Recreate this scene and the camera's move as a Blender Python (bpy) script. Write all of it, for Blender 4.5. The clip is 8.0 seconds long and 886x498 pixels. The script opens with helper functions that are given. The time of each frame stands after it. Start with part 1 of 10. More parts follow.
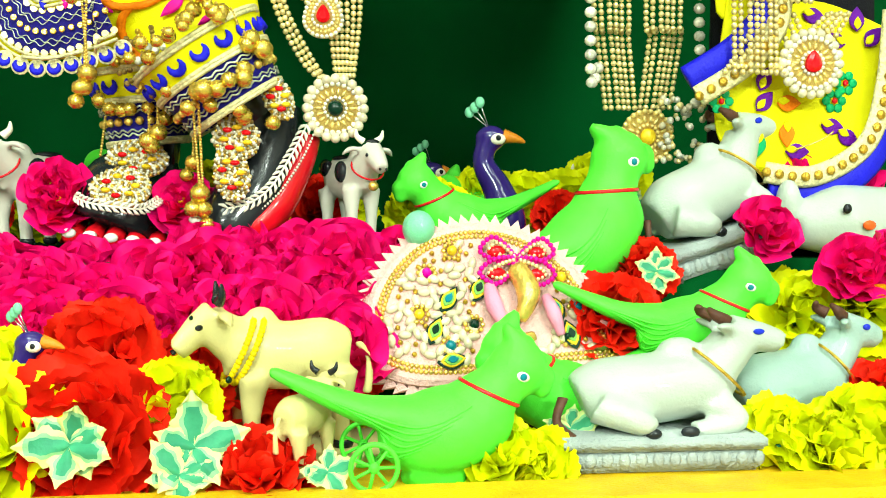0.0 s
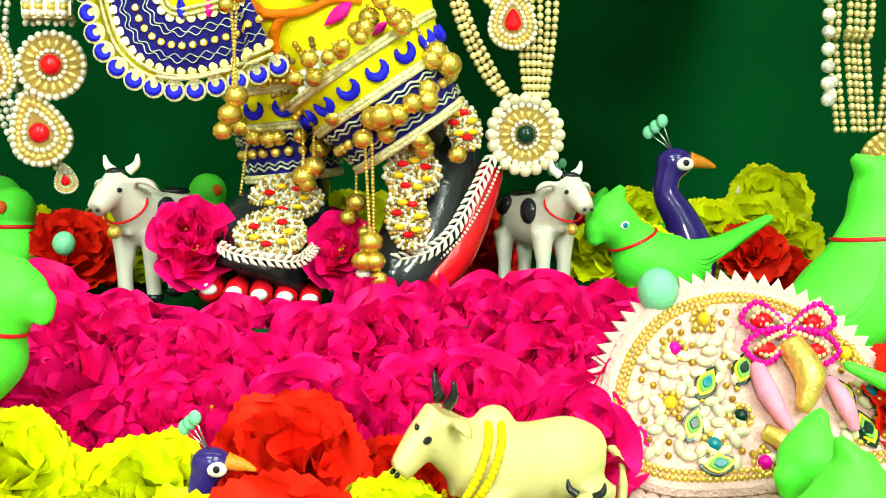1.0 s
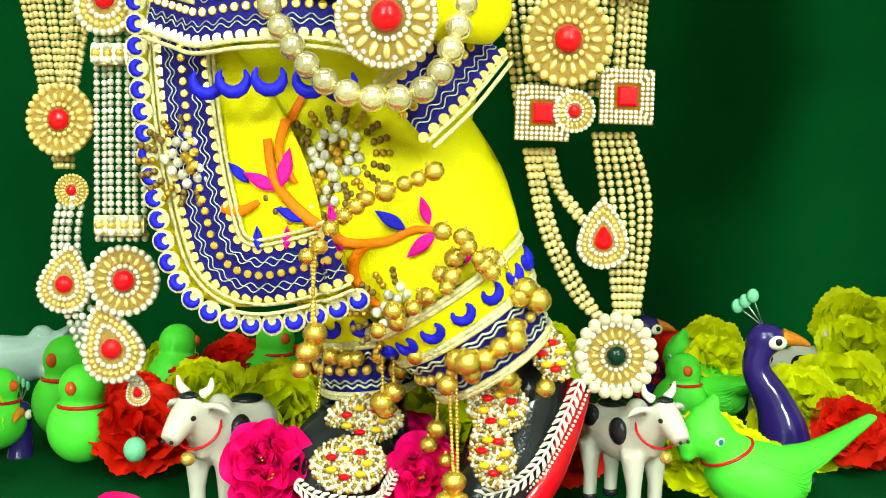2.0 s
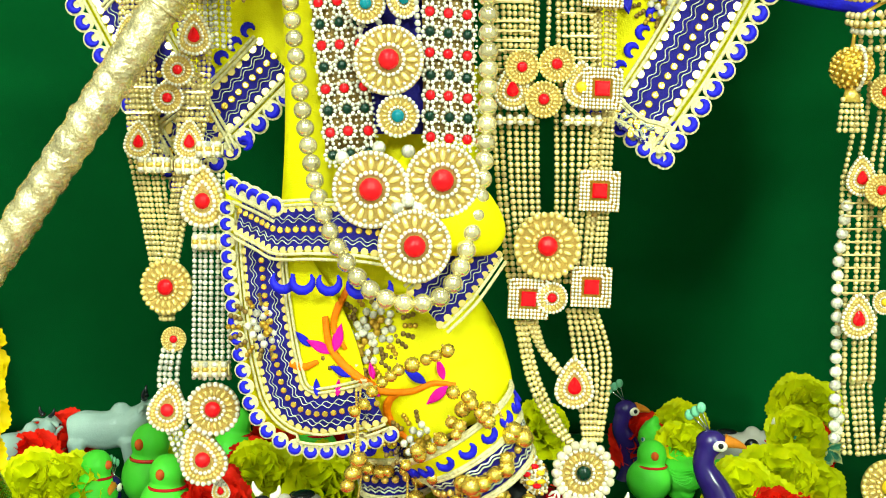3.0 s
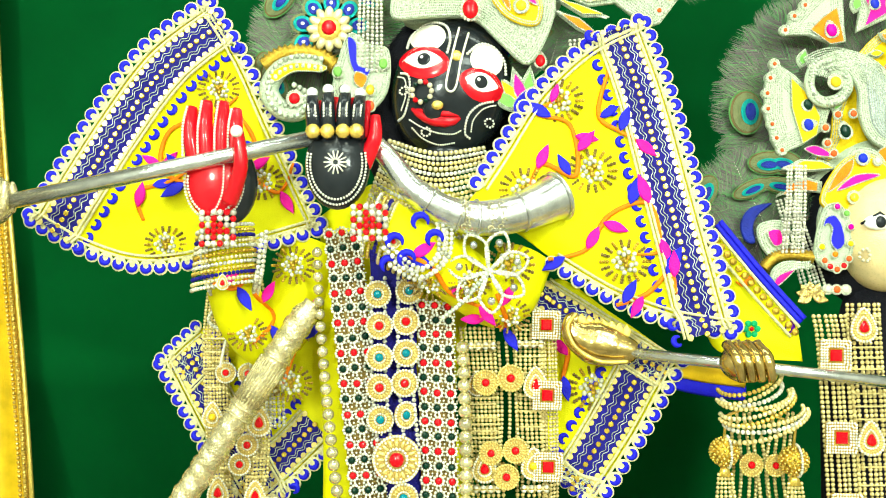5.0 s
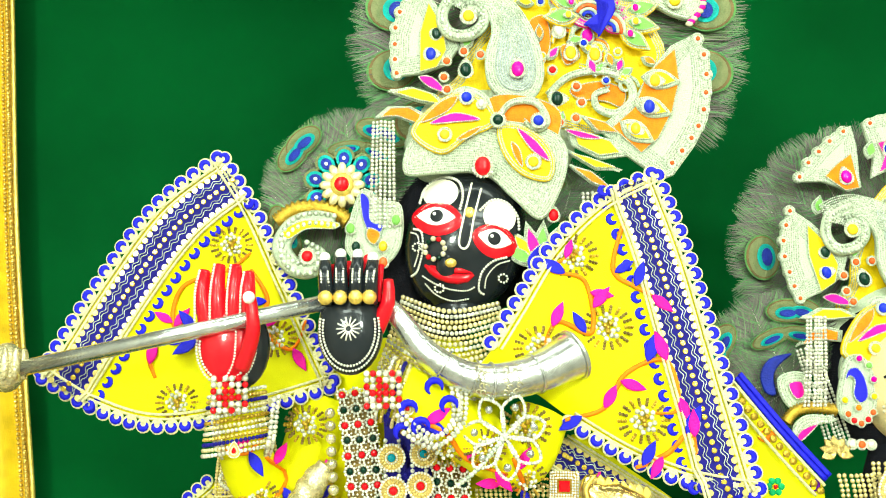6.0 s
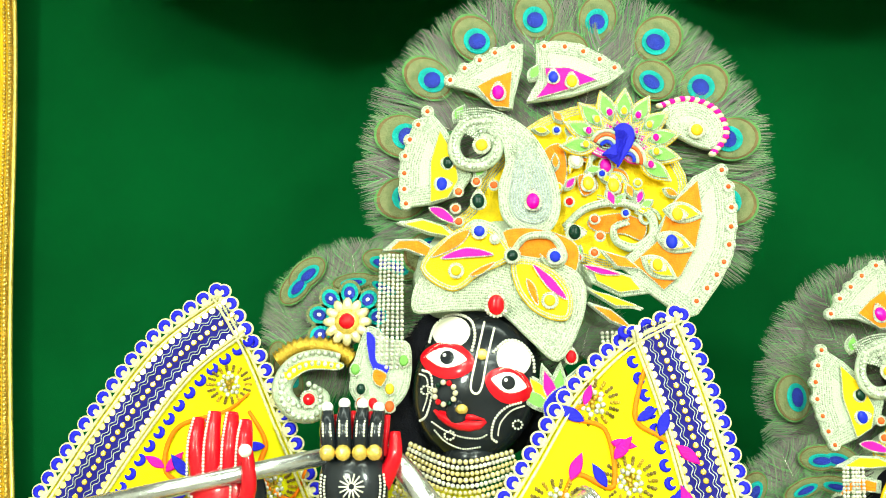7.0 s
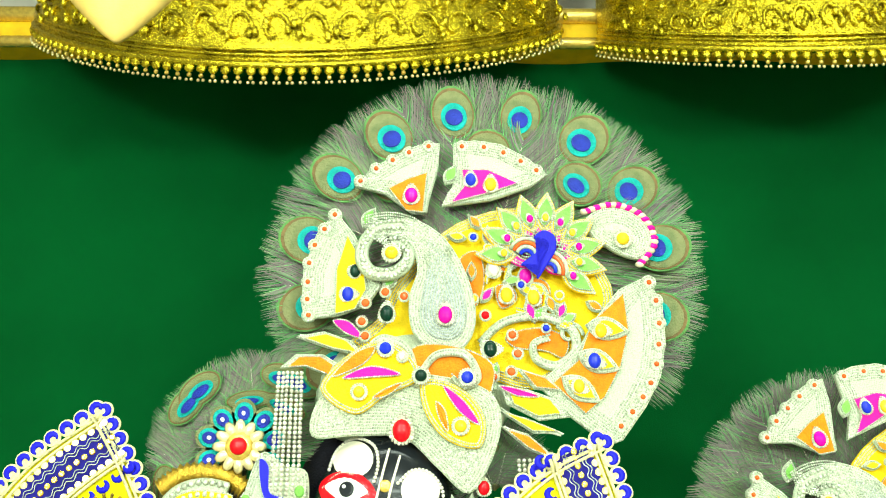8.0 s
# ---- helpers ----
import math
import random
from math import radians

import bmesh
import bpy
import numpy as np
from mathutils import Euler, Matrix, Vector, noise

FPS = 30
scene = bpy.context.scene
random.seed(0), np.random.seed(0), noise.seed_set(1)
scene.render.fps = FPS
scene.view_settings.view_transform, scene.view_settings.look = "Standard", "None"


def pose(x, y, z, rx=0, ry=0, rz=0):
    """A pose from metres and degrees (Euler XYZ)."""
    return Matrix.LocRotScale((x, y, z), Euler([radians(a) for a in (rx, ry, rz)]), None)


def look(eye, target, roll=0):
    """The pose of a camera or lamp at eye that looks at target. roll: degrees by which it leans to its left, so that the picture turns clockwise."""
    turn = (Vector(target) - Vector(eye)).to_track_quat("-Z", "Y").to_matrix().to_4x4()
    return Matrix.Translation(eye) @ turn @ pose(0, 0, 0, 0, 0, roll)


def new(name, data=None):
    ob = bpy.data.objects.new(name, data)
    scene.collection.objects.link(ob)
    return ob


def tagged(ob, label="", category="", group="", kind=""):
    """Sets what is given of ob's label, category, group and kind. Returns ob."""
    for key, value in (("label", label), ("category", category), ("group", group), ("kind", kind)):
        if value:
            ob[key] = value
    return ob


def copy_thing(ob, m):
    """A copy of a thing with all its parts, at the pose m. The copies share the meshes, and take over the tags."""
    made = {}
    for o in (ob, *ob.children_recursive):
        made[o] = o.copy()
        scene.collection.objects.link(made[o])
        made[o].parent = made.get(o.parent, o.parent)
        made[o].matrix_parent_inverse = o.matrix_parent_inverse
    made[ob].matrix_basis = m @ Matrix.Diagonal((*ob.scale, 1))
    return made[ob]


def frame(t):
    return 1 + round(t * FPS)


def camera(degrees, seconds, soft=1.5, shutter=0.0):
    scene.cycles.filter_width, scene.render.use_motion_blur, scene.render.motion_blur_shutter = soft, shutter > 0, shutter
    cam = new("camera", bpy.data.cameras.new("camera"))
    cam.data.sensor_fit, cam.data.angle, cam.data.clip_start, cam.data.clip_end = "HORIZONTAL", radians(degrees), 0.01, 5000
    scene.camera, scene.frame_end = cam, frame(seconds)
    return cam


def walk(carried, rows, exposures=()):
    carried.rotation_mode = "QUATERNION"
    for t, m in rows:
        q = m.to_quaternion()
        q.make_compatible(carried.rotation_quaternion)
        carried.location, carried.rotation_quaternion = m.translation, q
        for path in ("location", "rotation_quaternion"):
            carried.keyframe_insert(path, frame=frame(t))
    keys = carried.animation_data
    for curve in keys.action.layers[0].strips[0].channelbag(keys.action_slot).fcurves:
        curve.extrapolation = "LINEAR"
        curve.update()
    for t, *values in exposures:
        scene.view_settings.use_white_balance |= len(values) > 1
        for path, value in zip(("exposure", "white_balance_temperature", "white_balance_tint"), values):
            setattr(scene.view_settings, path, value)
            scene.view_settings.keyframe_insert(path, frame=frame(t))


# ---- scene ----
cam = camera(49.1, 8.0, 1.0)
METRES, EYE, TILT, LEAN, TURN = 1.6, 1.1, -2.0, 0.0, -7.0
ROWS = [
    (0.0, 0.0, 0.0, 0.0, 0.0, 0.0, -0.0),
    (0.5, -0.0522, 0.0436, 0.012, 0.57, 0.05, 0.1),
    (1.0, -0.0876, 0.0988, 0.0285, 1.76, -0.16, 0.14),
    (1.5, -0.1033, 0.1503, 0.0792, 3.61, 0.07, 0.38),
    (3.0, -0.0905, -0.0224, 0.2138, 5.63, 0.06, -0.61),
    (3.5, -0.0803, -0.0911, 0.2579, 5.61, 0.66, -0.54),
    (4.0, -0.0578, -0.1693, 0.3053, 5.74, 1.6, -0.23),
    (4.5, -0.0472, -0.2311, 0.3519, 6.3, 3.48, -0.07),
    (5.0, -0.0456, -0.2575, 0.4025, 6.83, 5.53, 0.21),
    (6.5, -0.0441, -0.2572, 0.5035, 8.06, 11.54, 0.51),
    (7.0, -0.0515, -0.2275, 0.536, 8.05, 13.65, 0.17),
    (7.5, -0.051, -0.1949, 0.5686, 7.26, 15.62, 0.18),
    (8.0, -0.013, -0.1755, 0.591, 6.06, 17.09, 0.06),
]
walk(cam, [(t, pose(0, 0, EYE, TILT, LEAN, TURN) @ pose(METRES * x, METRES * y, METRES * z, 90 + pitch, roll, yaw)) for t, x, y, z, yaw, pitch, roll in ROWS])

# ---- light ----
scene.view_settings.exposure = -0.5
world = bpy.data.worlds.new("world")
scene.world = world
world.use_nodes = True
world.node_tree.nodes["Background"].inputs[0].default_value = (0.9, 0.95, 1.0, 1)
world.node_tree.nodes["Background"].inputs[1].default_value = 0.3


def area_lamp(name, eye, target, sx, sy, watts, col=(0.85, 1.0, 0.86)):
    d = bpy.data.lights.new(name, "AREA")
    d.shape, d.size, d.size_y, d.energy, d.color = "RECTANGLE", sx, sy, watts, col
    ob = new(name, d)
    ob.matrix_world = look(eye, target)
    return ob


LIGHT_SPOTS = [(-0.9, -1.1), (0.8, -1.1), (-0.9, -2.5), (0.8, -2.5)]
for lx, ly in LIGHT_SPOTS:
    area_lamp("ceiling_panel_lamp", (lx, ly, 3.36), (lx, ly, 0), 1.1, 0.55, 60)
# two unseen fill lamps added at the far wall to light the altar's front
ADDED_FILLS = [(-1.3, -3.36, 2.55), (1.3, -3.36, 2.55)]
for spot in ADDED_FILLS:
    area_lamp("wall_flood_lamp", spot, (0.0, 0.9, 1.5), 0.9, 0.45, 262)
# one unseen strip lamp, added high before the canopies, brightens the figures
area_lamp("canopy_tube_lamp", (0.0, 0.45, 3.3), (0.0, 0.9, 1.5), 2.4, 0.12, 18)

from mathutils.bvhtree import BVHTree

# ---- materials ----
def mat(name, col, rough=0.5, metal=0.0, var=0.12, scale=60.0, bump=0.08, fine=400.0, coat=0.0, col2=None, rnd=0.0, sss=0.0, island=0.0, sheen=0.0, spec=0.18):
    m = bpy.data.materials.new(name)
    m.use_nodes = True
    nt = m.node_tree
    b = nt.nodes["Principled BSDF"]
    tc = nt.nodes.new("ShaderNodeTexCoord")
    n1 = nt.nodes.new("ShaderNodeTexNoise")
    n1.inputs["Scale"].default_value, n1.inputs["Detail"].default_value = scale, 4
    nt.links.new(tc.outputs["Object"], n1.inputs["Vector"])
    n2 = nt.nodes.new("ShaderNodeTexNoise")
    n2.inputs["Scale"].default_value, n2.inputs["Detail"].default_value = fine, 3
    nt.links.new(tc.outputs["Object"], n2.inputs["Vector"])
    ramp = nt.nodes.new("ShaderNodeValToRGB")
    dark = col2 if col2 else tuple(max(0, c * (1 - 2 * var)) for c in col)
    ramp.color_ramp.elements[0].position, ramp.color_ramp.elements[1].position = 0.3, 0.68
    ramp.color_ramp.elements[0].color, ramp.color_ramp.elements[1].color = (*dark, 1), (*col, 1)
    nt.links.new(n1.outputs["Fac"], ramp.inputs["Fac"])
    out = ramp.outputs["Color"]
    for amount, node, sock in ((rnd, "ShaderNodeObjectInfo", "Random"), (island, "ShaderNodeNewGeometry", "Random Per Island")):
        if amount:
            info = nt.nodes.new(node)
            mr = nt.nodes.new("ShaderNodeMapRange")
            mr.inputs["To Min"].default_value, mr.inputs["To Max"].default_value = 1 - amount, 1 + amount * 0.6
            nt.links.new(info.outputs[sock], mr.inputs["Value"])
            hs = nt.nodes.new("ShaderNodeHueSaturation")
            nt.links.new(mr.outputs["Result"], hs.inputs["Value"])
            nt.links.new(out, hs.inputs["Color"])
            out = hs.outputs["Color"]
    nt.links.new(out, b.inputs["Base Color"])
    rr = nt.nodes.new("ShaderNodeMapRange")
    rr.inputs["To Min"].default_value, rr.inputs["To Max"].default_value = max(0.03, rough - 0.1), min(1, rough + 0.1)
    nt.links.new(n2.outputs["Fac"], rr.inputs["Value"])
    nt.links.new(rr.outputs["Result"], b.inputs["Roughness"])
    if bump:
        bp = nt.nodes.new("ShaderNodeBump")
        bp.inputs["Strength"].default_value, bp.inputs["Distance"].default_value = min(1, bump * 4), 0.002
        nt.links.new(n2.outputs["Fac"], bp.inputs["Height"])
        nt.links.new(bp.outputs["Normal"], b.inputs["Normal"])
    b.inputs["Metallic"].default_value = metal
    b.inputs["Coat Weight"].default_value = coat
    b.inputs["Specular IOR Level"].default_value = spec
    b.inputs["Sheen Weight"].default_value = sheen
    if sss:
        b.inputs["Subsurface Weight"].default_value = sss
        b.inputs["Subsurface Radius"].default_value = (0.01, 0.01, 0.005)
    return m


M = {}
M["velvet"] = mat("green_velvet", (0.0, 0.085, 0.016), 0.95, var=0.16, scale=2.5, bump=0.12, fine=900, spec=0.05)
# walls, ceiling and floor stay unseen; their colour is dim to cut bounced light
M["wall"] = mat("cream_paint", (0.46, 0.44, 0.38), 0.8, var=0.04, scale=3)
M["floor"] = mat("brown_marble", (0.3, 0.26, 0.22), 0.3, var=0.1, scale=4)
M["ivory_wood"] = mat("white_laminate", (0.8, 0.8, 0.76), 0.4, var=0.05)
M["goldcloth"] = mat("yellow_satin", (0.88, 0.55, 0.01), 0.45, var=0.15, scale=30, bump=0.15)
# dark bronze of small beads; also stands for shade behind the gem cells
M["bronze"] = mat("dark_bronze_net", (0.34, 0.22, 0.06), 0.45, 0.5, var=0.3, scale=200, bump=0.3)
M["gilt"] = mat("aged_gilt", (0.72, 0.52, 0.17), 0.2, 0.95, var=0.25, scale=45, bump=0.06, fine=160)
M["chip"] = mat("small_rhinestone", (0.96, 0.93, 0.78), 0.15, 0.3, var=0.1, scale=4, bump=0, island=0.25)
M["goldchip"] = mat("small_gold_bead", (0.98, 0.78, 0.26), 0.2, 0.4, var=0.12, scale=4, bump=0, island=0.2, spec=0.5)
M["medalgold"] = mat("medallion_gold", (0.72, 0.5, 0.14), 0.3, 0.55, var=0.2, scale=150, bump=0.15, spec=0.5)
M["leafmid"] = mat("variegated_leaf_pale_green", (0.28, 0.6, 0.3), 0.5, var=0.15, scale=60, bump=0.06)
M["oldgold"] = mat("old_gold", (0.68, 0.42, 0.05), 0.35, 0.75, var=0.2, scale=150, bump=0.2)
M["gold"] = mat("gold", (0.98, 0.7, 0.14), 0.22, 0.65, var=0.18, scale=120, bump=0.1, spec=0.5)
M["bellgold"] = mat("bright_bell_gold", (1.0, 0.72, 0.12), 0.2, 0.85, var=0.15, scale=90, bump=0.04)
M["brass"] = mat("embossed_brass", (0.8, 0.64, 0.03), 0.26, 0.95, var=0.3, scale=30, bump=0.15)
M["palegold"] = mat("pale_gold_bead", (0.93, 0.8, 0.42), 0.22, 0.45, var=0.15, scale=200, bump=0.05, island=0.15, spec=0.5)
M["bead"] = mat("champagne_bead", (0.9, 0.74, 0.32), 0.22, 0.45, var=0.12, scale=200, bump=0.03, island=0.25, spec=0.5)
M["pearl"] = mat("pearl", (0.74, 0.66, 0.45), 0.2, 0.1, var=0.1, scale=90, bump=0.02, coat=0.5, island=0.15)
M["crystal"] = mat("rhinestone", (0.95, 0.92, 0.76), 0.14, 0.35, var=0.22, scale=300, bump=0.15, island=0.35)
M["mirror"] = mat("mirror_ball_bead", (0.95, 0.86, 0.5), 0.1, 0.75, var=0.15, scale=120, bump=0, rnd=0.25, spec=0.6)
M["silver"] = mat("silver", (0.72, 0.74, 0.72), 0.2, 0.9, var=0.2, scale=50, bump=0.06)
M["antique"] = mat("worn_silver_gilt", (0.86, 0.75, 0.42), 0.26, 0.7, var=0.22, scale=60, bump=0.3, fine=260, spec=0.5)
M["ruby"] = mat("red_gem", (0.72, 0.004, 0.01), 0.12, 0.0, var=0.1, bump=0, spec=0.3)
M["emerald"] = mat("dark_green_gem", (0.0, 0.025, 0.012), 0.1, 0.0, bump=0, spec=0.3)
M["teal"] = mat("teal_gem", (0.0, 0.2, 0.26), 0.1, 0.0, bump=0, spec=0.3)
M["sapphire"] = mat("blue_gem", (0.01, 0.03, 0.6), 0.1, 0.0, bump=0, spec=0.3)
M["coral"] = mat("coral_stone", (0.85, 0.12, 0.02), 0.12, bump=0, spec=0.3)
M["rosegem"] = mat("rose_gem", (0.75, 0.0, 0.35), 0.12, bump=0, spec=0.3)
M["amber"] = mat("yellow_gem", (0.9, 0.6, 0.02), 0.1, 0.2, bump=0, spec=0.3)
M["yellow"] = mat("yellow_silk", (0.86, 0.80, 0.0), 0.6, var=0.1, scale=18, bump=0.12, fine=700, spec=0.15)
M["navy"] = mat("royal_blue_ribbon", (0.012, 0.008, 0.24), 0.55, var=0.2, scale=70, bump=0.15, fine=900)
M["blue"] = mat("blue_thread", (0.01, 0.01, 0.6), 0.5, var=0.12, bump=0.1)
M["magenta"] = mat("magenta_thread", (0.85, 0.0, 0.32), 0.5, var=0.1, bump=0.12)
M["orange"] = mat("orange_cord", (0.95, 0.22, 0.0), 0.55, var=0.12, bump=0.15)
M["saffron"] = mat("saffron_fill", (0.95, 0.24, 0.0), 0.5, var=0.15, scale=90, bump=0.2)
M["lemon"] = mat("lemon_fill", (0.98, 0.66, 0.0), 0.5, var=0.1, scale=90, bump=0.2)
M["leafgreen"] = mat("pale_green_fill", (0.22, 0.55, 0.1), 0.5, var=0.15, scale=90, bump=0.2)
M["lace"] = mat("cream_gold_lace", (0.88, 0.8, 0.42), 0.5, 0.15, var=0.2, scale=300, bump=0.3, island=0.12)
M["zari"] = mat("silver_embroidery", (0.66, 0.74, 0.55), 0.4, 0.15, scale=520, bump=0.7, fine=800, col2=(0.42, 0.5, 0.34))
M["zaribead"] = mat("silver_thread_bead", (0.74, 0.8, 0.62), 0.25, 0.3, var=0.2, scale=300, bump=0.1, island=0.35, spec=0.4)
M["black"] = mat("polished_black_stone", (0.018, 0.022, 0.026), 0.2, var=0.3, scale=14, bump=0.03, coat=0.3)
M["hair"] = mat("black_cloth", (0.006, 0.006, 0.01), 0.9, var=0.2, bump=0.2)
M["red"] = mat("red_lacquer", (0.75, 0.006, 0.015), 0.22, var=0.14, scale=18, bump=0.03, coat=0.4)
M["white"] = mat("white_enamel", (0.85, 0.84, 0.78), 0.25, var=0.06, bump=0.03, coat=0.3)
M["chalk"] = mat("white_paint_dots", (0.82, 0.78, 0.66), 0.5, var=0.1, bump=0.1)
M["cream"] = mat("cream_patch", (0.92, 0.87, 0.68), 0.45, var=0.05, bump=0.05)
M["paleyellow"] = mat("pale_yellow_satin", (0.9, 0.62, 0.16), 0.5, var=0.12, scale=30)
M["skin"] = mat("pale_face_enamel", (0.85, 0.66, 0.34), 0.3, 0.1, var=0.08, coat=0.2)


# ---- mesh kit ----
def lerp(a, b, t):
    return a + (b - a) * t


def smooth_path(pts, n=8, closed=False):
    """Catmull-Rom points through the control points."""
    p = [Vector(q) for q in pts]
    if len(p) < 3 and not closed:
        return [p[0].lerp(p[-1], i / n) for i in range(n + 1)]
    out, m = [], len(p)
    for i in range(m if closed else m - 1):
        a, b, c, d = (p[(i - 1) % m], p[i], p[(i + 1) % m], p[(i + 2) % m]) if closed else (p[max(0, i - 1)], p[i], p[i + 1], p[min(m - 1, i + 2)])
        for k in range(n):
            t = k / n
            out.append(0.5 * ((2 * b) + (c - a) * t + (2 * a - 5 * b + 4 * c - d) * t * t + (3 * b - a - 3 * c + d) * t ** 3))
    if not closed:
        out.append(p[-1])
    return out


def even_path(path, step, closed=False):
    """Points at an even step along a polyline, with their tangents."""
    pts = list(path) + ([path[0]] if closed else [])
    total = sum((b - a).length for a, b in zip(pts, pts[1:]))
    n = max(1, round(total / step))
    step, out, need = total / n, [], 0.0
    run = 0.0
    for a, b in zip(pts, pts[1:]):
        d = (b - a).length
        while d > 1e-9 and need <= run + d + 1e-7 and len(out) < n + (0 if closed else 1):
            out.append((a.lerp(b, min(1, (need - run) / d)), (b - a).normalized()))
            need += step
        run += d
    return out


FAB = {}


def snap(parent, p, lift=0.004):
    """The place on the front of a cloth at p's x and z."""
    best = None
    for tree in FAB.get(parent.name, ()):
        hit = tree.ray_cast(Vector((p[0], -1, p[2])), Vector((0, 1, 0)))[0]
        if hit is not None and (best is None or hit.y < best.y):
            best = hit
    q = Vector(p) if best is None else best
    return q + Vector((0, -lift, 0))


def cloth(name, build, parent, label=""):
    FAB.setdefault(parent.name, []).append(BVHTree.FromPolygons(build.v, build.f))
    return part(name, build, parent, label)


class Build:
    """Gathers faces of one mesh, each with a material slot."""

    def __init__(self):
        self.v, self.f, self.k, self.s, self.slots = [], [], [], [], []

    def slot(self, key):
        if key not in self.slots:
            self.slots.append(key)
        return self.slots.index(key)

    def add(self, verts, faces, key, m=None, soft=True):
        o, k = len(self.v), self.slot(key)
        self.v += [tuple(m @ Vector(q)) for q in verts] if m is not None else [tuple(q) for q in verts]
        self.f += [tuple(i + o for i in f) for f in faces]
        self.k += [k] * len(faces)
        self.s += [soft] * len(faces)
        return self

    def ball(self, c, r, key, seg=10, ring=6, m=None):
        r = (r, r, r) if not hasattr(r, "__len__") else r
        v = [(0, 0, 1)] + [(math.sin(math.pi * j / ring) * math.cos(2 * math.pi * i / seg), math.sin(math.pi * j / ring) * math.sin(2 * math.pi * i / seg), math.cos(math.pi * j / ring)) for j in range(1, ring) for i in range(seg)] + [(0, 0, -1)]
        f = [(0, 1 + i, 1 + (i + 1) % seg) for i in range(seg)]
        for j in range(ring - 2):
            f += [(1 + j * seg + i, 1 + (j + 1) * seg + i, 1 + (j + 1) * seg + (i + 1) % seg, 1 + j * seg + (i + 1) % seg) for i in range(seg)]
        e, b = len(v) - 1, 1 + (ring - 2) * seg
        f += [(b + (i + 1) % seg, b + i, e) for i in range(seg)]
        t = Matrix.Translation(c) @ (m.to_4x4() if m is not None else Matrix()) @ Matrix.Diagonal((*r, 1))
        return self.add(v, f, key, t)

    def tube(self, path, radii, key, seg=10, squash=(1, 1), caps=True, up=(0, -1, 0), closed=False):
        p = [Vector(q) for q in path]
        n = len(p)
        rad = [radii] * n if not hasattr(radii, "__len__") else [radii[min(len(radii) - 1, int(i * (len(radii) - 1) / max(1, n - 1)))] + (radii[min(len(radii) - 1, int(i * (len(radii) - 1) / max(1, n - 1)) + 1)] - radii[int(i * (len(radii) - 1) / max(1, n - 1))]) * ((i * (len(radii) - 1) / max(1, n - 1)) % 1) for i in range(n)]
        v, f = [], []
        for i in range(n):
            t = ((p[(i + 1) % n] - p[i - 1]) if closed else (p[min(n - 1, i + 1)] - p[max(0, i - 1)])).normalized()
            a = Vector(up) - t * t.dot(Vector(up))
            a = a.normalized() if a.length > 1e-3 else t.orthogonal().normalized()
            b = t.cross(a)
            for k in range(seg):
                w = 2 * math.pi * k / seg
                v.append(p[i] + (a * math.cos(w) * squash[1] + b * math.sin(w) * squash[0]) * rad[i])
        for i in range(n if closed else n - 1):
            j = (i + 1) % n
            f += [(i * seg + k, i * seg + (k + 1) % seg, j * seg + (k + 1) % seg, j * seg + k) for k in range(seg)]
        if caps and not closed:
            v += [p[0], p[-1]]
            f += [(len(v) - 2, (k + 1) % seg, k) for k in range(seg)]
            f += [(len(v) - 1, (n - 1) * seg + k, (n - 1) * seg + (k + 1) % seg) for k in range(seg)]
        return self.add(v, f, key)

    def plate(self, outline, thick, key, m=None, rim=0.0015):
        """A flat piece cut to an outline in its own x, z plane, its front towards -y, with a bevelled rim."""
        pts = [Vector((q[0], 0, q[1])) for q in outline]
        area = sum(a.x * b.z - b.x * a.z for a, b in zip(pts, pts[1:] + pts[:1]))
        if area < 0:
            pts.reverse()
        n, ins = len(pts), []
        for i in range(n):
            e1, e2 = (pts[i] - pts[i - 1]), (pts[(i + 1) % n] - pts[i])
            nv = Vector((-(e1.z + e2.z), 0, e1.x + e2.x))
            ins.append(pts[i] + (nv.normalized() * rim if nv.length > 1e-9 else Vector()))
        v = [(q.x, 0, q.z) for q in pts] + [(q.x, -(thick - rim * 0.7), q.z) for q in pts] + [(q.x, -thick, q.z) for q in ins]
        f = [tuple(range(2 * n, 3 * n)), tuple(reversed(range(n)))]
        f += [(i, (i + 1) % n, n + (i + 1) % n, n + i) for i in range(n)] + [(n + i, n + (i + 1) % n, 2 * n + (i + 1) % n, 2 * n + i) for i in range(n)]
        return self.add(v, f, key, m, soft=False)

    def sheet(self, fn, nu, nv, key, thick=0.0):
        """A grid of fn(u, v), with a back face if it is thick."""
        v = [Vector(fn(i / nu, j / nv)) for j in range(nv + 1) for i in range(nu + 1)]
        f = [(j * (nu + 1) + i, j * (nu + 1) + i + 1, (j + 1) * (nu + 1) + i + 1, (j + 1) * (nu + 1) + i) for j in range(nv) for i in range(nu)]
        if thick:
            o = len(v)
            v += [q + Vector((0, thick, 0)) for q in v]
            f += [tuple(o + k for k in reversed(q)) for q in f]
            edge = [i for i in range(nu + 1)] + [j * (nu + 1) + nu for j in range(1, nv + 1)] + [nv * (nu + 1) + i for i in range(nu - 1, -1, -1)] + [j * (nu + 1) for j in range(nv - 1, 0, -1)]
            f += [(b, a, a + o, b + o) for a, b in zip(edge, edge[1:] + edge[:1])]
        return self.add(v, f, key)

    def strew(self, base, poses, key=None):
        """Copies of another build at many poses."""
        bv = np.array(base.v)
        for m in poses:
            a = np.array(m)
            w = bv @ a[:3, :3].T + a[:3, 3]
            o = len(self.v)
            self.v += [tuple(q) for q in w]
            self.f += [tuple(i + o for i in f) for f in base.f]
            self.k += [self.slot(key or base.slots[k]) for k in base.k]
            self.s += base.s
        return self

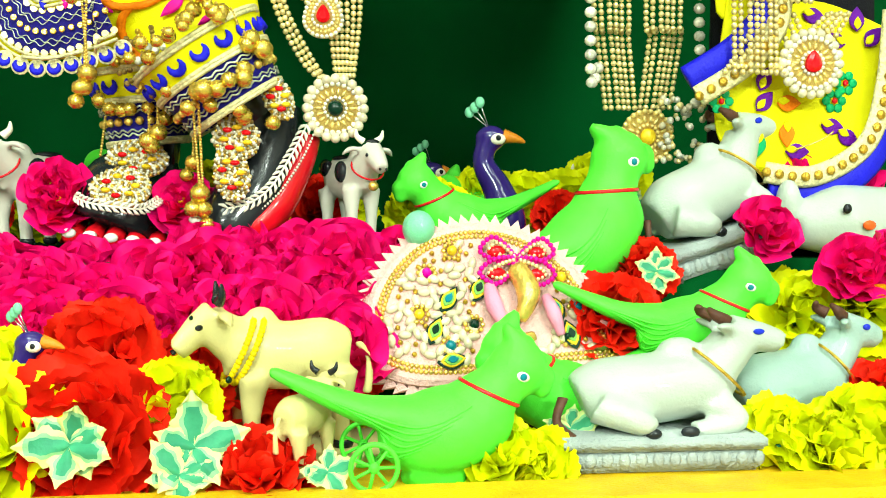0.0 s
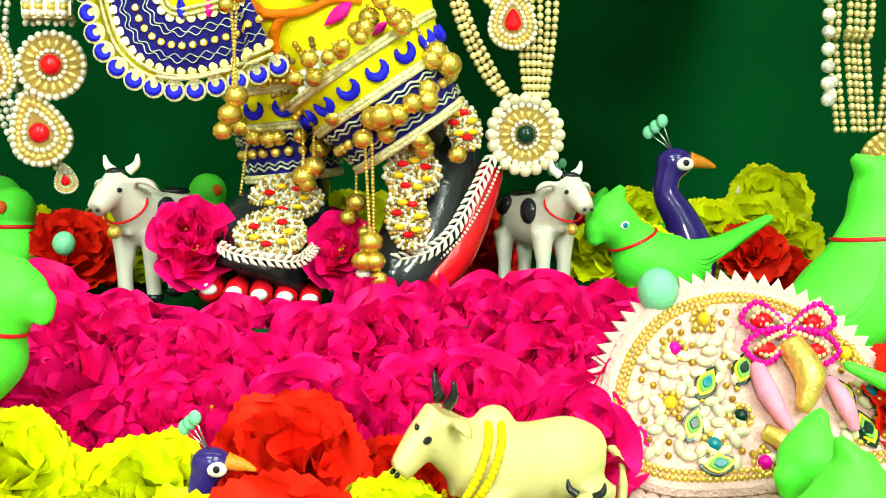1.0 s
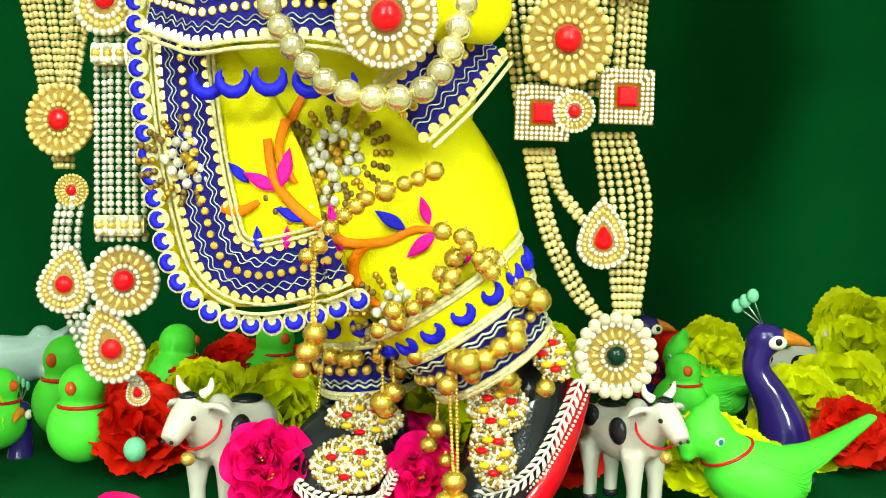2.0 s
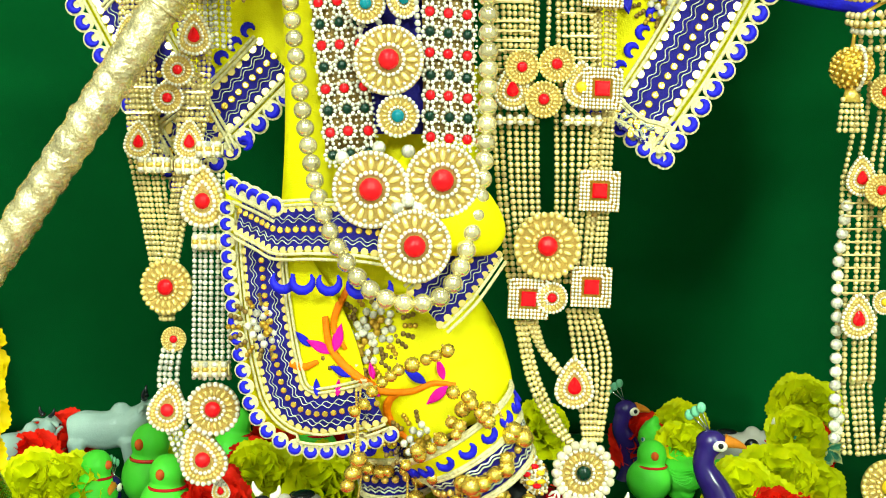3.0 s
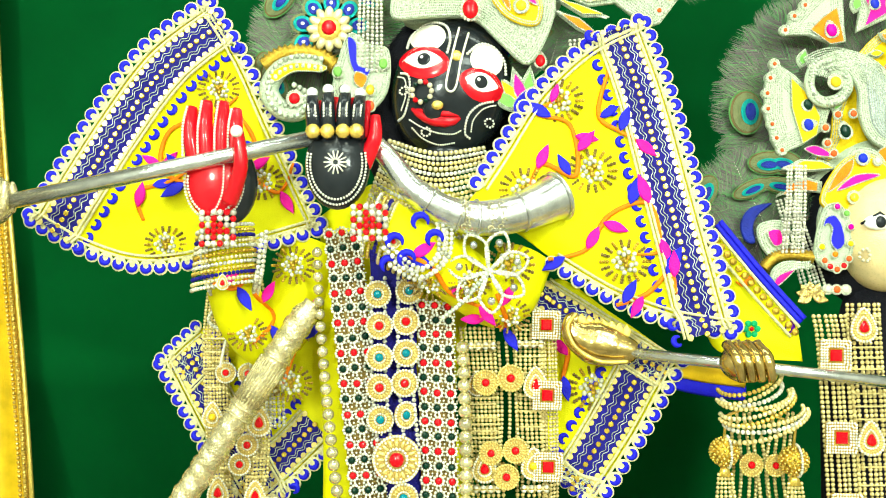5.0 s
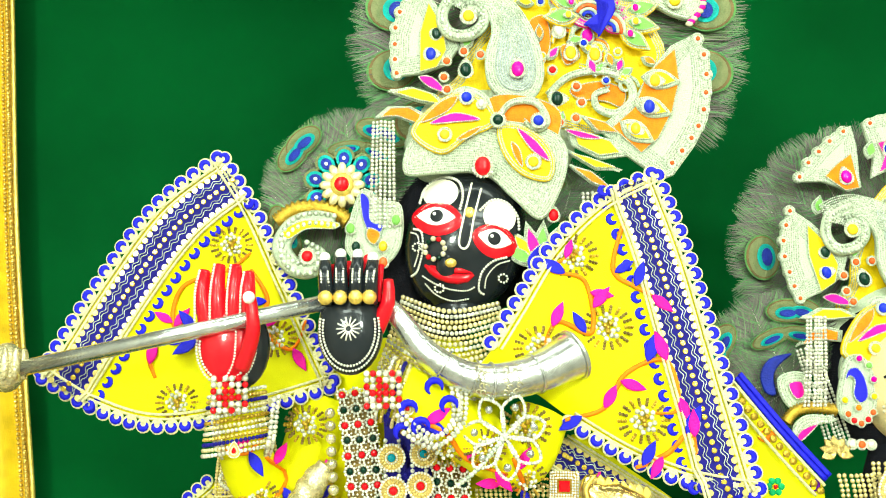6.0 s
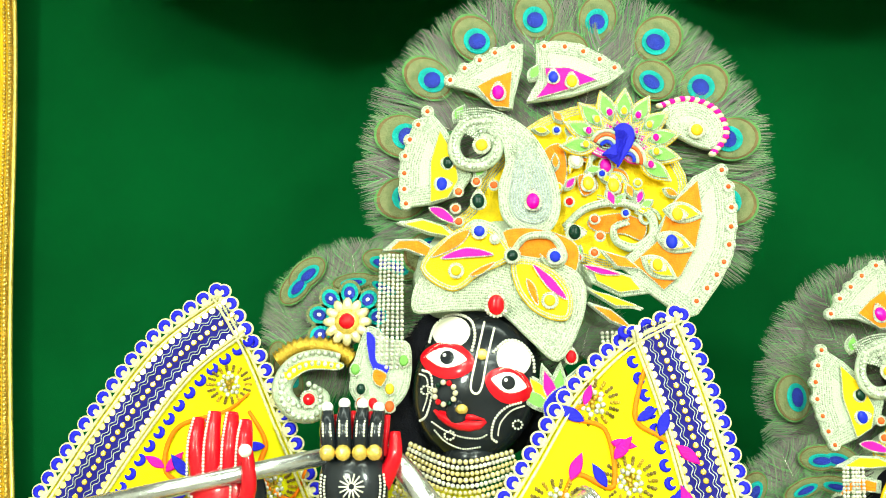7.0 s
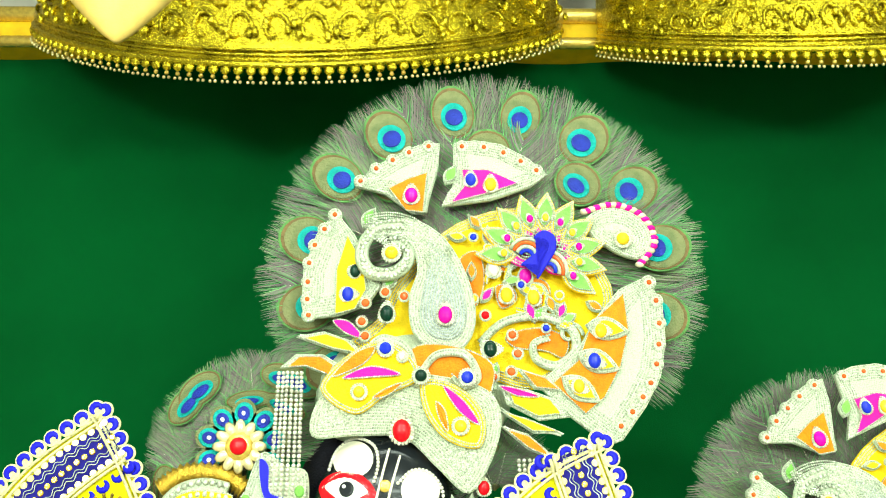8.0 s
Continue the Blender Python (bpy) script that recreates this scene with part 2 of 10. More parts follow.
    def organic(self, voxel, key, rounds=6):
        """Melts all that was gathered into one smooth body."""
        me = bpy.data.meshes.new("tmp")
        me.from_pydata(self.v, [], self.f)
        ob = bpy.data.objects.new("tmp", me)
        scene.collection.objects.link(ob)
        r = ob.modifiers.new("r", "REMESH")
        r.mode, r.voxel_size = "VOXEL", voxel
        s = ob.modifiers.new("s", "SMOOTH")
        s.factor, s.iterations = 0.5, rounds
        ev = ob.evaluated_get(bpy.context.evaluated_depsgraph_get())
        done = bpy.data.meshes.new_from_object(ev)
        v, f = [tuple(q.co) for q in done.vertices], [tuple(p.vertices) for p in done.polygons]
        bpy.data.objects.remove(ob)
        bpy.data.meshes.remove(me)
        bpy.data.meshes.remove(done)
        self.v, self.f, self.k, self.s, self.slots = [], [], [], [], []
        return self.add(v, f, key)

    def mesh(self, name, origin=(0, 0, 0)):
        me = bpy.data.meshes.new(name)
        o = np.array(origin)
        me.from_pydata((np.array(self.v) - o).tolist(), [], self.f)
        for key in self.slots:
            me.materials.append(M[key])
        me.polygons.foreach_set("material_index", self.k)
        me.polygons.foreach_set("use_smooth", self.s)
        me.update()
        return me


def thing(name, at, label, category, group="", kind=""):
    ob = new(name)
    ob.empty_display_size = 0.02
    ob.location = at
    return tagged(ob, label, category, group, kind)


TINY = {"engraving", "bead_strand", "collar_strand", "bracelet_strand", "rhinestone_pave", "stone_setting", "pearl_string", "loop", "gold_cord", "sequin_braid", "silver_zigzag", "pearl_embroidery", "gold_bead_work", "bead_drop", "bell_fringe", "linking_stones", "plaque", "gold_braid", "crystal_edging", "pearl_rim", "tassel", "jewel_rim", "scroll_beading"}


def part(name, build, parent, label=""):
    """One mesh under a thing or a part; the build is in the thing's world coordinates."""
    base = Vector()
    o = parent
    while o:
        base += o.location
        o = o.parent
    ob = new(name, build.mesh(name, base))
    ob.parent = parent
    return tagged(ob, label, kind="stuff" if name in TINY else "")


def solo(name, build, at, label, category, group="", kind=""):
    """A thing that is one mesh."""
    ob = new(name, build.mesh(name, at))
    ob.location = at
    return tagged(ob, label, category, group, kind)


def box(build, x0, x1, y0, y1, z0, z1, key, bev=0.004):
    bm = bmesh.new()
    bmesh.ops.create_cube(bm, size=1)
    for v in bm.verts:
        v.co = Vector((lerp(x0, x1, v.co.x + 0.5), lerp(y0, y1, v.co.y + 0.5), lerp(z0, z1, v.co.z + 0.5)))
    if bev:
        bmesh.ops.bevel(bm, geom=list(bm.edges), offset=bev, segments=2, affect="EDGES")
    bm.verts.index_update()
    build.add([v.co.copy() for v in bm.verts], [tuple(v.index for v in f.verts) for f in bm.faces], key, soft=False)
    bm.free()
    return build


def facing(at, tilt=0, turn=0, scale=1.0, roll=0):
    """A pose for a flat piece that faces -y: tilt leans it back, turn swings it, roll spins it in its plane."""
    return Matrix.Translation(at) @ pose(0, 0, 0, 0, 0, turn) @ pose(0, 0, 0, -tilt, 0, 0) @ pose(0, 0, 0, 0, roll, 0) @ Matrix.Scale(scale, 4)


def circle(r, n=24, rz=None, cx=0.0, cz=0.0):
    return [(cx + r * math.cos(2 * math.pi * i / n), cz + (rz or r) * math.sin(2 * math.pi * i / n)) for i in range(n)]


def drop_outline(r, n=28, long=1.35):
    """A pear shape with its tip up."""
    out = []
    for i in range(n):
        w = 2 * math.pi * i / n
        s = 0.5 * (1 + math.sin(w))
        out.append((r * math.cos(w) * (1 - 0.55 * s ** 2), r * (math.sin(w) * (long if math.sin(w) > 0 else 1.0))))
    return out


def leaf_outline(length, width, n=10):
    """A pointed leaf along +z."""
    a = [(width / 2 * math.sin(math.pi * (i / n) ** 0.85), length * i / n) for i in range(n + 1)]
    return a + [(-x, z) for x, z in reversed(a[1:-1])]


BEAD = Build().ball((0, 0, 0), 1, "bead", 7, 5)
FINE = Build().ball((0, 0, 0), 1, "bead", 6, 4)
DOT = Build().ball((0, 0, 0), 1, "bead", 5, 3)


def beads(build, path, r, key, gap=2.0, fine=False, closed=False):
    poses = [Matrix.Translation(p) @ Matrix.Scale(r, 4) for p, t in even_path(path, r * gap, closed)]
    return build.strew(DOT if r < 0.002 else FINE if fine else BEAD, poses, key)


# ---- the room and the altar ----
LOW, HIGH, BACK = 0.925, 1.06, 1.56


def setting(name, build, label):
    return tagged(new(name, build.mesh(name)), label, "", "", "structure")


# closing surfaces of the hall, none of them in view
setting("floor", box(Build(), -2.6, 2.6, -3.6, 1.9, -0.1, 0, "floor", 0), "unseen brown marble floor of the hall, dimmed to cut bounce")
setting("ceiling", box(Build(), -2.6, 2.6, -3.6, 1.9, 3.4, 3.5, "wall", 0), "plain unseen cream ceiling, dimmed to cut bounce")
setting("wall_north", box(Build(), -2.6, 2.6, 1.8, 1.9, 0, 3.4, "wall", 0), "unseen cream wall behind the altar, dimmed to cut bounce")
setting("wall_south", box(Build(), -2.6, 2.6, -3.6, -3.5, 0, 3.4, "wall", 0), "unseen cream wall of the hall, dimmed to cut bounce")
setting("wall_west", box(Build(), -2.6, -2.5, -3.5, 1.8, 0, 3.4, "wall", 0), "unseen cream side wall, dimmed to cut bounce")
setting("wall_east", box(Build(), 2.5, 2.6, -3.5, 1.8, 0, 3.4, "wall", 0), "unseen cream side wall, dimmed to cut bounce")

altar = thing("altar", (0, 1.1, 0), "two-tier altar draped in yellow satin with a green step", "altar")
part("lower_tier", box(Build(), -1.6, 1.6, 0.585, 1.75, 0.0, LOW, "goldcloth"), altar)
part("cloth_edge", box(Build(), -1.62, 1.62, 0.555, 0.608, LOW - 0.06, LOW + 0.006, "goldcloth", 0.006), altar, "shiny yellow satin edging")
part("upper_tier", box(Build(), -1.6, 1.6, 0.84, 1.7, LOW + 0.003, HIGH, "velvet", 0.01), altar, "raised step covered in green velvet")


def curtain_point(u, v):
    x, z = lerp(-1.7, 1.7, u), lerp(HIGH - 0.01, 3.0, v)
    wave = 0.008 * math.sin(x * 9 + 0.6 * math.sin(z * 2)) + 0.005 * math.sin(x * 23 + z) + 0.004 * noise.noise((x * 3, z * 3, 0))
    crease = 0.006 * math.exp(-((z - 1.635) / 0.01) ** 2)
    back = 0.3 * max(0.0, 1.635 - z) if z < 1.635 else 0.03 * (z - 1.635)
    return x, BACK + wave - crease + back, z


setting("backdrop_curtain", Build().sheet(curtain_point, 160, 60, "velvet", 0.004), "dark green velvet backdrop curtain with soft folds")

side = thing("side_drape", (-0.86, 1.5, HIGH), "yellow satin drape with gold braid edges", "curtain")
def drape_point(u, v):
    z = lerp(HIGH, 2.96, v)
    edge = -0.885 - 0.09 * (z - 1.26) + 0.006 * math.sin(z * 5)
    return edge - 0.32 * u, 1.5 + 0.014 * math.sin(u * 26) + 0.01 * math.sin(z * 3), z
part("cloth", Build().sheet(drape_point, 40, 30, "goldcloth", 0.003), side)
for inset in (0.0, 0.05):
    braid = Build()
    edge = [Vector(drape_point(inset, j / 60)) + Vector((0, -0.006, 0)) for j in range(61)]
    braid.tube(edge, 0.005, "gold", 6)
    beads(braid, [p + Vector((-0.012, 0, 0)) for p in edge], 0.004, "gold", 2.2, True)
    part("gold_braid", braid, side, "twisted gold braid with sequins")

# ---- the brass canopies and the rail over the figures ----
rail = thing("canopy_rail", (0, 1.57, 2.955), "yellow gilded rail carrying the backdrop curtain", "rail")
part("beam", box(Build(), -1.75, 1.75, 1.53, 1.62, 2.955, 3.04, "goldcloth", 0.01), rail)
part("moulding", Build().tube([(-1.75, 1.525, 2.96), (1.75, 1.525, 2.96)], 0.012, "gold", 10), rail)
part("upper_moulding", Build().tube([(-1.75, 1.525, 3.02), (1.75, 1.525, 3.02)], 0.016, "gold", 10), rail)


def canopy(left, mid, right, label):
    """A bowed brass hood with embossed scrolls and a fringe of small bells, its rim sagging in the middle, fixed to the rail."""
    left, mid, right = Vector(left), Vector(mid), Vector(right)
    ob = thing("canopy", mid, label, "canopy", "brass canopies over the figures")

    def skin(u, v):
        w = math.sin(math.pi * u) ** 0.62
        base = left.lerp(right, u)
        fore = (mid.y - left.y) * w * (1 - 0.15 * v)
        sag = (mid.z - (left.z + right.z) / 2) * w
        return base.x, base.y + fore, base.z + sag * (1 - v) + 0.21 * v + 0.06 * v * w

    part("hood", Build().sheet(skin, 60, 12, "brass", 0.003), ob)
    em = Build()
    rng = random.Random(round(mid.x * 100))
    for i in range(17):
        u0 = (i + 0.5) / 17
        for v0, flip in ((0.13, 1), (0.25, -1), (0.37, 1), (0.5, -1), (0.68, 1), (0.88, -1)):
            pts = []
            for k in range(15):
                w = k / 14 * 5.4
                r = 0.23 * (1 - k / 17)
                pts.append(Vector(skin(min(0.99, max(0.01, u0 + flip * r * math.cos(w) / 9 + (0.02 if flip < 0 else 0))), min(1, max(0.05, v0 + r * math.sin(w) * 0.36)))) + Vector((0, -0.004, 0)))
            em.tube(pts, [0.0042, 0.0036, 0.002], "brass", 6)
            q = Vector(skin(min(1, u0 + 0.028), v0)) + Vector((0, -0.005, 0))
            for s in range(4):
                em.ball(q + Vector((rng.uniform(-0.02, 0.02), 0, rng.uniform(-0.016, 0.016))), (0.006, 0.005, 0.009), "brass", 7, 5)
    part("scrollwork", em, ob, "embossed leaf scrolls")
    rim = Build()
    low = [Vector(skin(i / 120, 0)) for i in range(121)]
    for dz, r in ((0.0, 0.007), (0.018, 0.003), (0.027, 0.003)):
        rim.tube([p + Vector((0, -0.003, dz)) for p in low], r, "brass", 8)
    part("rim", rim, ob)
    fr = Build()
    for p, t in even_path(low, 0.021):
        fr.ball(p + Vector((0, -0.003, -0.010)), (0.009, 0.005, 0.009), "brass", 8, 5)
        fr.ball(p + Vector((0, -0.003, -0.023)), 0.0042, "gold", 6, 5)
        fr.ball(p + Vector((0.004, -0.003, -0.031)), 0.003, "bead", 6, 4)
        fr.ball(p + Vector((-0.004, -0.003, -0.031)), 0.003, "bead", 6, 4)
    part("bell_fringe", fr, ob, "scalloped fringe of tiny brass bells")
    return ob


canopy((-0.816, 1.500, 2.991), (-0.192, 1.200, 2.751), (0.214, 1.500, 2.983), "large embossed brass canopy with a bell fringe")
canopy((0.289, 1.500, 2.950), (0.511, 1.200, 2.785), (1.042, 1.500, 2.984), "embossed brass canopy with a bell fringe over the second figure")

heart = thing("hanging_ornament", (-0.492, 1.020, 2.757), "pale yellow padded heart ornament hanging before the canopy", "ornament")
orb = Build()
hc = heart.location.copy()
for k in range(9):
    f = k / 8
    for side_x in (-1, 1):
        orb.ball(hc + Vector((side_x * 0.047 * (1 - f) ** 0.8, 0, lerp(0.055, -0.045, f))), (lerp(0.052, 0.014, f), lerp(0.032, 0.012, f), lerp(0.046, 0.014, f)), "cream", 14, 10)
part("padded_heart", orb.organic(0.005, "paleyellow", 8), heart)
part("cord", Build().tube([hc + Vector((0, 0, 0.06)), Vector((hc.x, hc.y, 3.4))], 0.002, "gold", 6), heart, "thin gold cord")

# housings made up for the two added fill lamps, out of view
for wx, wy, wz in ADDED_FILLS:
    wl = thing("wall_floodlight", (wx, -3.5, wz), "rectangular housing of an added, unseen fill lamp on the far wall", "light", "floodlights")
    part("housing", box(Build(), wx - 0.47, wx + 0.47, -3.5, -3.39, wz - 0.25, wz + 0.25, "ivory_wood", 0.01), wl)
lights = thing("ceiling_light", (LIGHT_SPOTS[0][0], LIGHT_SPOTS[0][1], 3.4), "slim white rectangular ceiling light", "light", "ceiling lights")
lb = Build()
box(lb, LIGHT_SPOTS[0][0] - 0.58, LIGHT_SPOTS[0][0] + 0.58, LIGHT_SPOTS[0][1] - 0.3, LIGHT_SPOTS[0][1] + 0.3, 3.372, 3.4, "ivory_wood")
part("frame", lb, lights)
for lx, ly in LIGHT_SPOTS[1:]:
    copy_thing(lights, pose(lx, ly, 3.4))


# ---- cloth of the figures ----
def crescent(b, lift):
    arc = [Vector((0.0056 * math.cos(a), -lift, -0.0056 * math.sin(a) + 0.0012)) for a in [math.pi * (-0.22 + 1.44 * k / 9) for k in range(10)]]
    return b.tube(arc, [0.001, 0.0034, 0.0042, 0.0034, 0.001], "blue", 6, (1, 0.35))


SCALLOP = crescent(Build().plate(circle(0.0102, 14), 0.002, "lace", None, 0.0008), 0.003).mesh("scallop")
CRESCENT = crescent(Build(), 0.001).mesh("crescent")


def trim_edge(path, inward, parent, face=Vector((0, -1, 0)), scallops=True, band=True, inner=True, s=1.0, lean=-0.12, even=False):
    """Ribbon, cords, sequins and scalloped lace along the edge of a cloth; inward points into the cloth."""
    path = [Vector(p) for p in path]
    inward = Vector(inward).normalized()
    inward.y = lean

    def off(d, h):
        out = []
        n = len(path)
        for i, p in enumerate(path):
            t = (path[min(n - 1, i + 1)] - path[max(0, i - 1)]).normalized()
            w = inward - t * inward.dot(t)
            if even:
                w.normalize()
            q = p + w * d * s + face * (h + 0.004)
            if d > 0 and parent.name in FAB:
                g = snap(parent, q, h + 0.0015)
                q = g if abs(g.y - q.y) < 0.08 else q
            out.append(q)
        return out

    if scallops:
        for p, t in even_path(off(-0.007, 0.002), 0.0195 * s):
            w = (inward - t * inward.dot(t)).normalized()
            m = Matrix((t, -face, w)).transposed().to_4x4()
            m.translation = p - parent.location
            o = new("scallop", SCALLOP)
            o.parent = parent
            o.matrix_basis = m @ Matrix.Scale(s, 4)
    cord = Build()
    for d in ((0.003, 0.009, 0.062, 0.067) if band else (0.003, 0.009)):
        cord.tube(off(d, 0.0035), 0.0019 * s, "lace", 6)
    if band:
        for d in (0.0585, 0.0135):
            cord.strew(Build().plate(circle(1, 10), 0.3, "goldchip", None, 0.1), [Matrix.Translation(p) @ Matrix.Scale(0.0042 * s, 4) for p, t in even_path(off(d, 0.002), 0.0105 * s)])
    part("gold_cord", cord, parent, "gold braid and sequins")
    if band:
        bands = [off(0.013 + 0.009 * k, 0.002) for k in range(6)]
        rb = Build()
        n = len(bands[0])
        rb.add([q for band_row in bands for q in band_row], [(k * n + i, k * n + i + 1, (k + 1) * n + i + 1, (k + 1) * n + i) for k in range(5) for i in range(n - 1)], "navy")
        part("blue_ribbon", rb, parent, "royal blue ribbon")
        zz, sq = Build(), Build()
        for d in (0.022, 0.026, 0.045, 0.049):
            pts = []
            for i, (p, t) in enumerate(even_path(off(d, 0.0035), 0.0022 * s)):
                w = (inward - t * inward.dot(t)).normalized()
                pts.append(p + w * 0.0022 * s * math.sin(i * 0.9))
            zz.tube(pts, 0.00055 * s, "zaribead", 4, caps=False)
        part("silver_zigzag", zz, parent, "wavy silver thread")
        disc = Build().plate(circle(1, 12), 0.35, "bellgold", None, 0.3)
        sq.strew(disc, [Matrix.Translation(p) @ Matrix.Scale(0.0036 * s, 4) for p, t in even_path(off(0.0355, 0.003), 0.0104 * s)])
        part("sequin_braid", sq, parent, "row of gold mirror sequins")
        if inner:
            for p, t in even_path(off(0.078, 0.0028), 0.021 * s):
                w = (inward - t * inward.dot(t)).normalized()
                m = Matrix((t, -face, -w)).transposed().to_4x4()
                q = snap(parent, p, 0.001) if parent.name in FAB else p
                m.translation = q - parent.location
                o = new("crescent", CRESCENT)
                o.parent = parent
                o.matrix_basis = m @ Matrix.Scale(s, 4)


def sprig(parent, at, size=1.0):
    """A sequin flower: a silver bead knot ringed by short gold bars."""
    b = Build()
    c = snap(parent, at, 0.002)
    for i in range(18):
        a = 2 * math.pi * i / 18
        for r in (0.020, 0.0238, 0.0272):
            q = Vector((r * size * math.cos(a), -0.001, r * size * math.sin(a) * 0.85))
            b.ball(c + q, 0.0021 * size, "bronze" if i % 3 else "oldgold", 5, 4)
    for i in range(20):
        a = 2.4 * i
        r = 0.0032 * math.sqrt(i) * size
        b.ball(c + Vector((r * math.cos(a), -0.002, r * math.sin(a))), 0.003 * size, "crystal" if i > 3 else "oldgold", 6, 4)
    part("sequin_flower", b, parent, "silver and gold sequin flower")


def vine(parent, pts, leaves, face_off=0.003, width=0.0034):
    """An orange cord with magenta and blue thread leaves sewn on a cloth. leaves: (share along, angle, colour, size)."""
    path = [snap(parent, p) for p in smooth_path(pts, 8)]
    part("vine", Build().tube(path, [width * 0.7, width, width * 0.8, width * 0.5], "orange", 7, (1, 0.5)), parent, "orange chenille vine")
    for share, ang, key, size in leaves:
        p = path[min(len(path) - 1, int(share * (len(path) - 1)))]
        lf = Build()
        lf.plate(leaf_outline(0.029 * size, 0.0115 * size), 0.003, key, facing(p + Vector((0, -0.0005, 0)), roll=ang), 0.0014)
        part("leaf", lf, parent, "embroidered pointed leaf")


# left wing of the shawl
wing = thing("shawl_wing", (-0.477, 0.900, 1.983), "bright yellow silk shawl wing with blue ribbon border and vines", "shawl", "shawl wings")
lt, tip = (-0.428, 0.900, 2.165), (-0.662, 0.920, 1.885)
outer = [lt, (-0.509, 0.905, 2.105), (-0.580, 0.915, 2.014), tip]
inner = [lt, (-0.382, 0.890, 2.090), (-0.341, 0.890, 1.999), (-0.281, 0.890, 1.868)]
low = [tip, (-0.593, 0.915, 1.846), (-0.507, 0.905, 1.822), (-0.399, 0.890, 1.836), (-0.281, 0.890, 1.868)]
def fan_sheet(outer_pts, low_pts, hub_pts, bulge=0.0, ripple=0.003):
    """A cloth that hangs between an outer edge followed by a lower edge, and an inner edge that runs from the outer's start to the lower's end."""
    rim = smooth_path(outer_pts, 12) + smooth_path(low_pts, 12)[1:]
    hub = smooth_path(hub_pts, 12)
    rim = [p for p, t in even_path(rim, 0.008)]

    def fn(u, v):
        x = u * (len(rim) - 1)
        i = min(len(rim) - 2, int(x))
        r = rim[i].lerp(rim[i + 1], x - i)
        y = u * (len(hub) - 1)
        j = min(len(hub) - 2, int(y))
        h = hub[j].lerp(hub[j + 1], y - j)
        p = r.lerp(h, v)
        k = math.sin(math.pi * v) * math.sin(math.pi * u)
        return p + Vector((0, -bulge * k + ripple * k * math.sin(11 * u + 5 * v), 0))
    return fn


cloth("silk", Build().sheet(fan_sheet(outer, low, inner), 60, 24, "yellow", 0.003), wing)
trim_edge(smooth_path(outer, 10), (1, 0, -0.75), wing)
trim_edge(smooth_path(low, 10), (0.05, 0, 1), wing, band=False)
trim_edge(smooth_path(inner, 10), (-1, 0, -0.3), wing, band=False)
vine(wing, [(-0.437, 0.890, 1.921), (-0.487, 0.895, 1.945), (-0.476, 0.895, 1.998), (-0.414, 0.885, 2.018), (-0.384, 0.885, 2.040)], [(0.25, 40, "magenta", 1.1), (0.3, -60, "magenta", 1.0), (0.1, -120, "blue", 1.3), (0.6, 100, "blue", 0.8)])
vine(wing, [(-0.384, 0.885, 2.018), (-0.362, 0.885, 1.980), (-0.369, 0.885, 1.943), (-0.331, 0.880, 1.912), (-0.309, 0.880, 1.949)], [(0.5, 60, "magenta", 1.1), (0.8, 150, "magenta", 1.2), (0.3, -90, "blue", 1.0)])
vine(wing, [(-0.512, 0.895, 1.878), (-0.521, 0.900, 1.916), (-0.475, 0.895, 1.930), (-0.452, 0.890, 1.944)], [(0.2, 10, "magenta", 1.2), (0.9, -40, "blue", 1.2), (0.5, 80, "blue", 1.1)])
for q in ((-0.410, 0.884, 2.051), (-0.481, 0.895, 1.846), (-0.352, 0.878, 1.927), (-0.309, 0.878, 1.816)):
    sprig(wing, q)

# right wing of the shawl
wing2 = thing("shawl_wing", (0.114, 0.860, 1.899), "bright yellow silk shawl wing draped from the shoulder, blue ribbon border", "shawl", "shawl wings")
rt, rc = (0.144, 0.870, 2.127), (0.243, 0.840, 1.732)
outer = [rt, (0.176, 0.862, 2.024), (0.205, 0.852, 1.897), rc]
low = [rc, (0.167, 0.850, 1.747), (0.097, 0.855, 1.776), (0.026, 0.860, 1.820), (-0.046, 0.850, 1.863), (-0.132, 0.830, 1.834)]
inner = [rt, (0.074, 0.862, 2.091), (0.010, 0.850, 2.030), (-0.039, 0.840, 1.955), (-0.068, 0.830, 1.911), (-0.132, 0.830, 1.834)]
cloth("silk", Build().sheet(fan_sheet(outer, low, inner), 70, 26, "yellow", 0.003), wing2)
trim_edge(smooth_path(outer, 10), (-1, 0, 0.1), wing2)
trim_edge(smooth_path(low[:4], 10), (0.1, 0, 1), wing2, band=False)
trim_edge(smooth_path(inner[:5], 10), (1, 0, -0.6), wing2, band=False)
vine(wing2, [(-0.008, 0.835, 1.904), (0.011, 0.838, 1.940), (0.054, 0.838, 1.926), (0.048, 0.840, 1.991), (0.005, 0.840, 2.006), (0.049, 0.845, 2.032)], [(0.15, 25, "magenta", 1.2), (0.35, -30, "blue", 1.1), (0.5, 40, "magenta", 1.2), (0.55, 100, "magenta", 1.1), (0.7, -60, "blue", 1.3), (0.9, 20, "magenta", 0.9)])
vine(wing2, [(0.016, 0.838, 1.819), (0.066, 0.835, 1.832), (0.095, 0.835, 1.875), (0.146, 0.838, 1.889), (0.158, 0.835, 1.832), (0.129, 0.835, 1.825)], [(0.2, 30, "magenta", 1.2), (0.35, 110, "magenta", 1.2), (0.5, 20, "blue", 1.4), (0.62, -20, "magenta", 1.4), (0.75, 160, "magenta", 1.1), (0.1, -120, "blue", 1.2)])
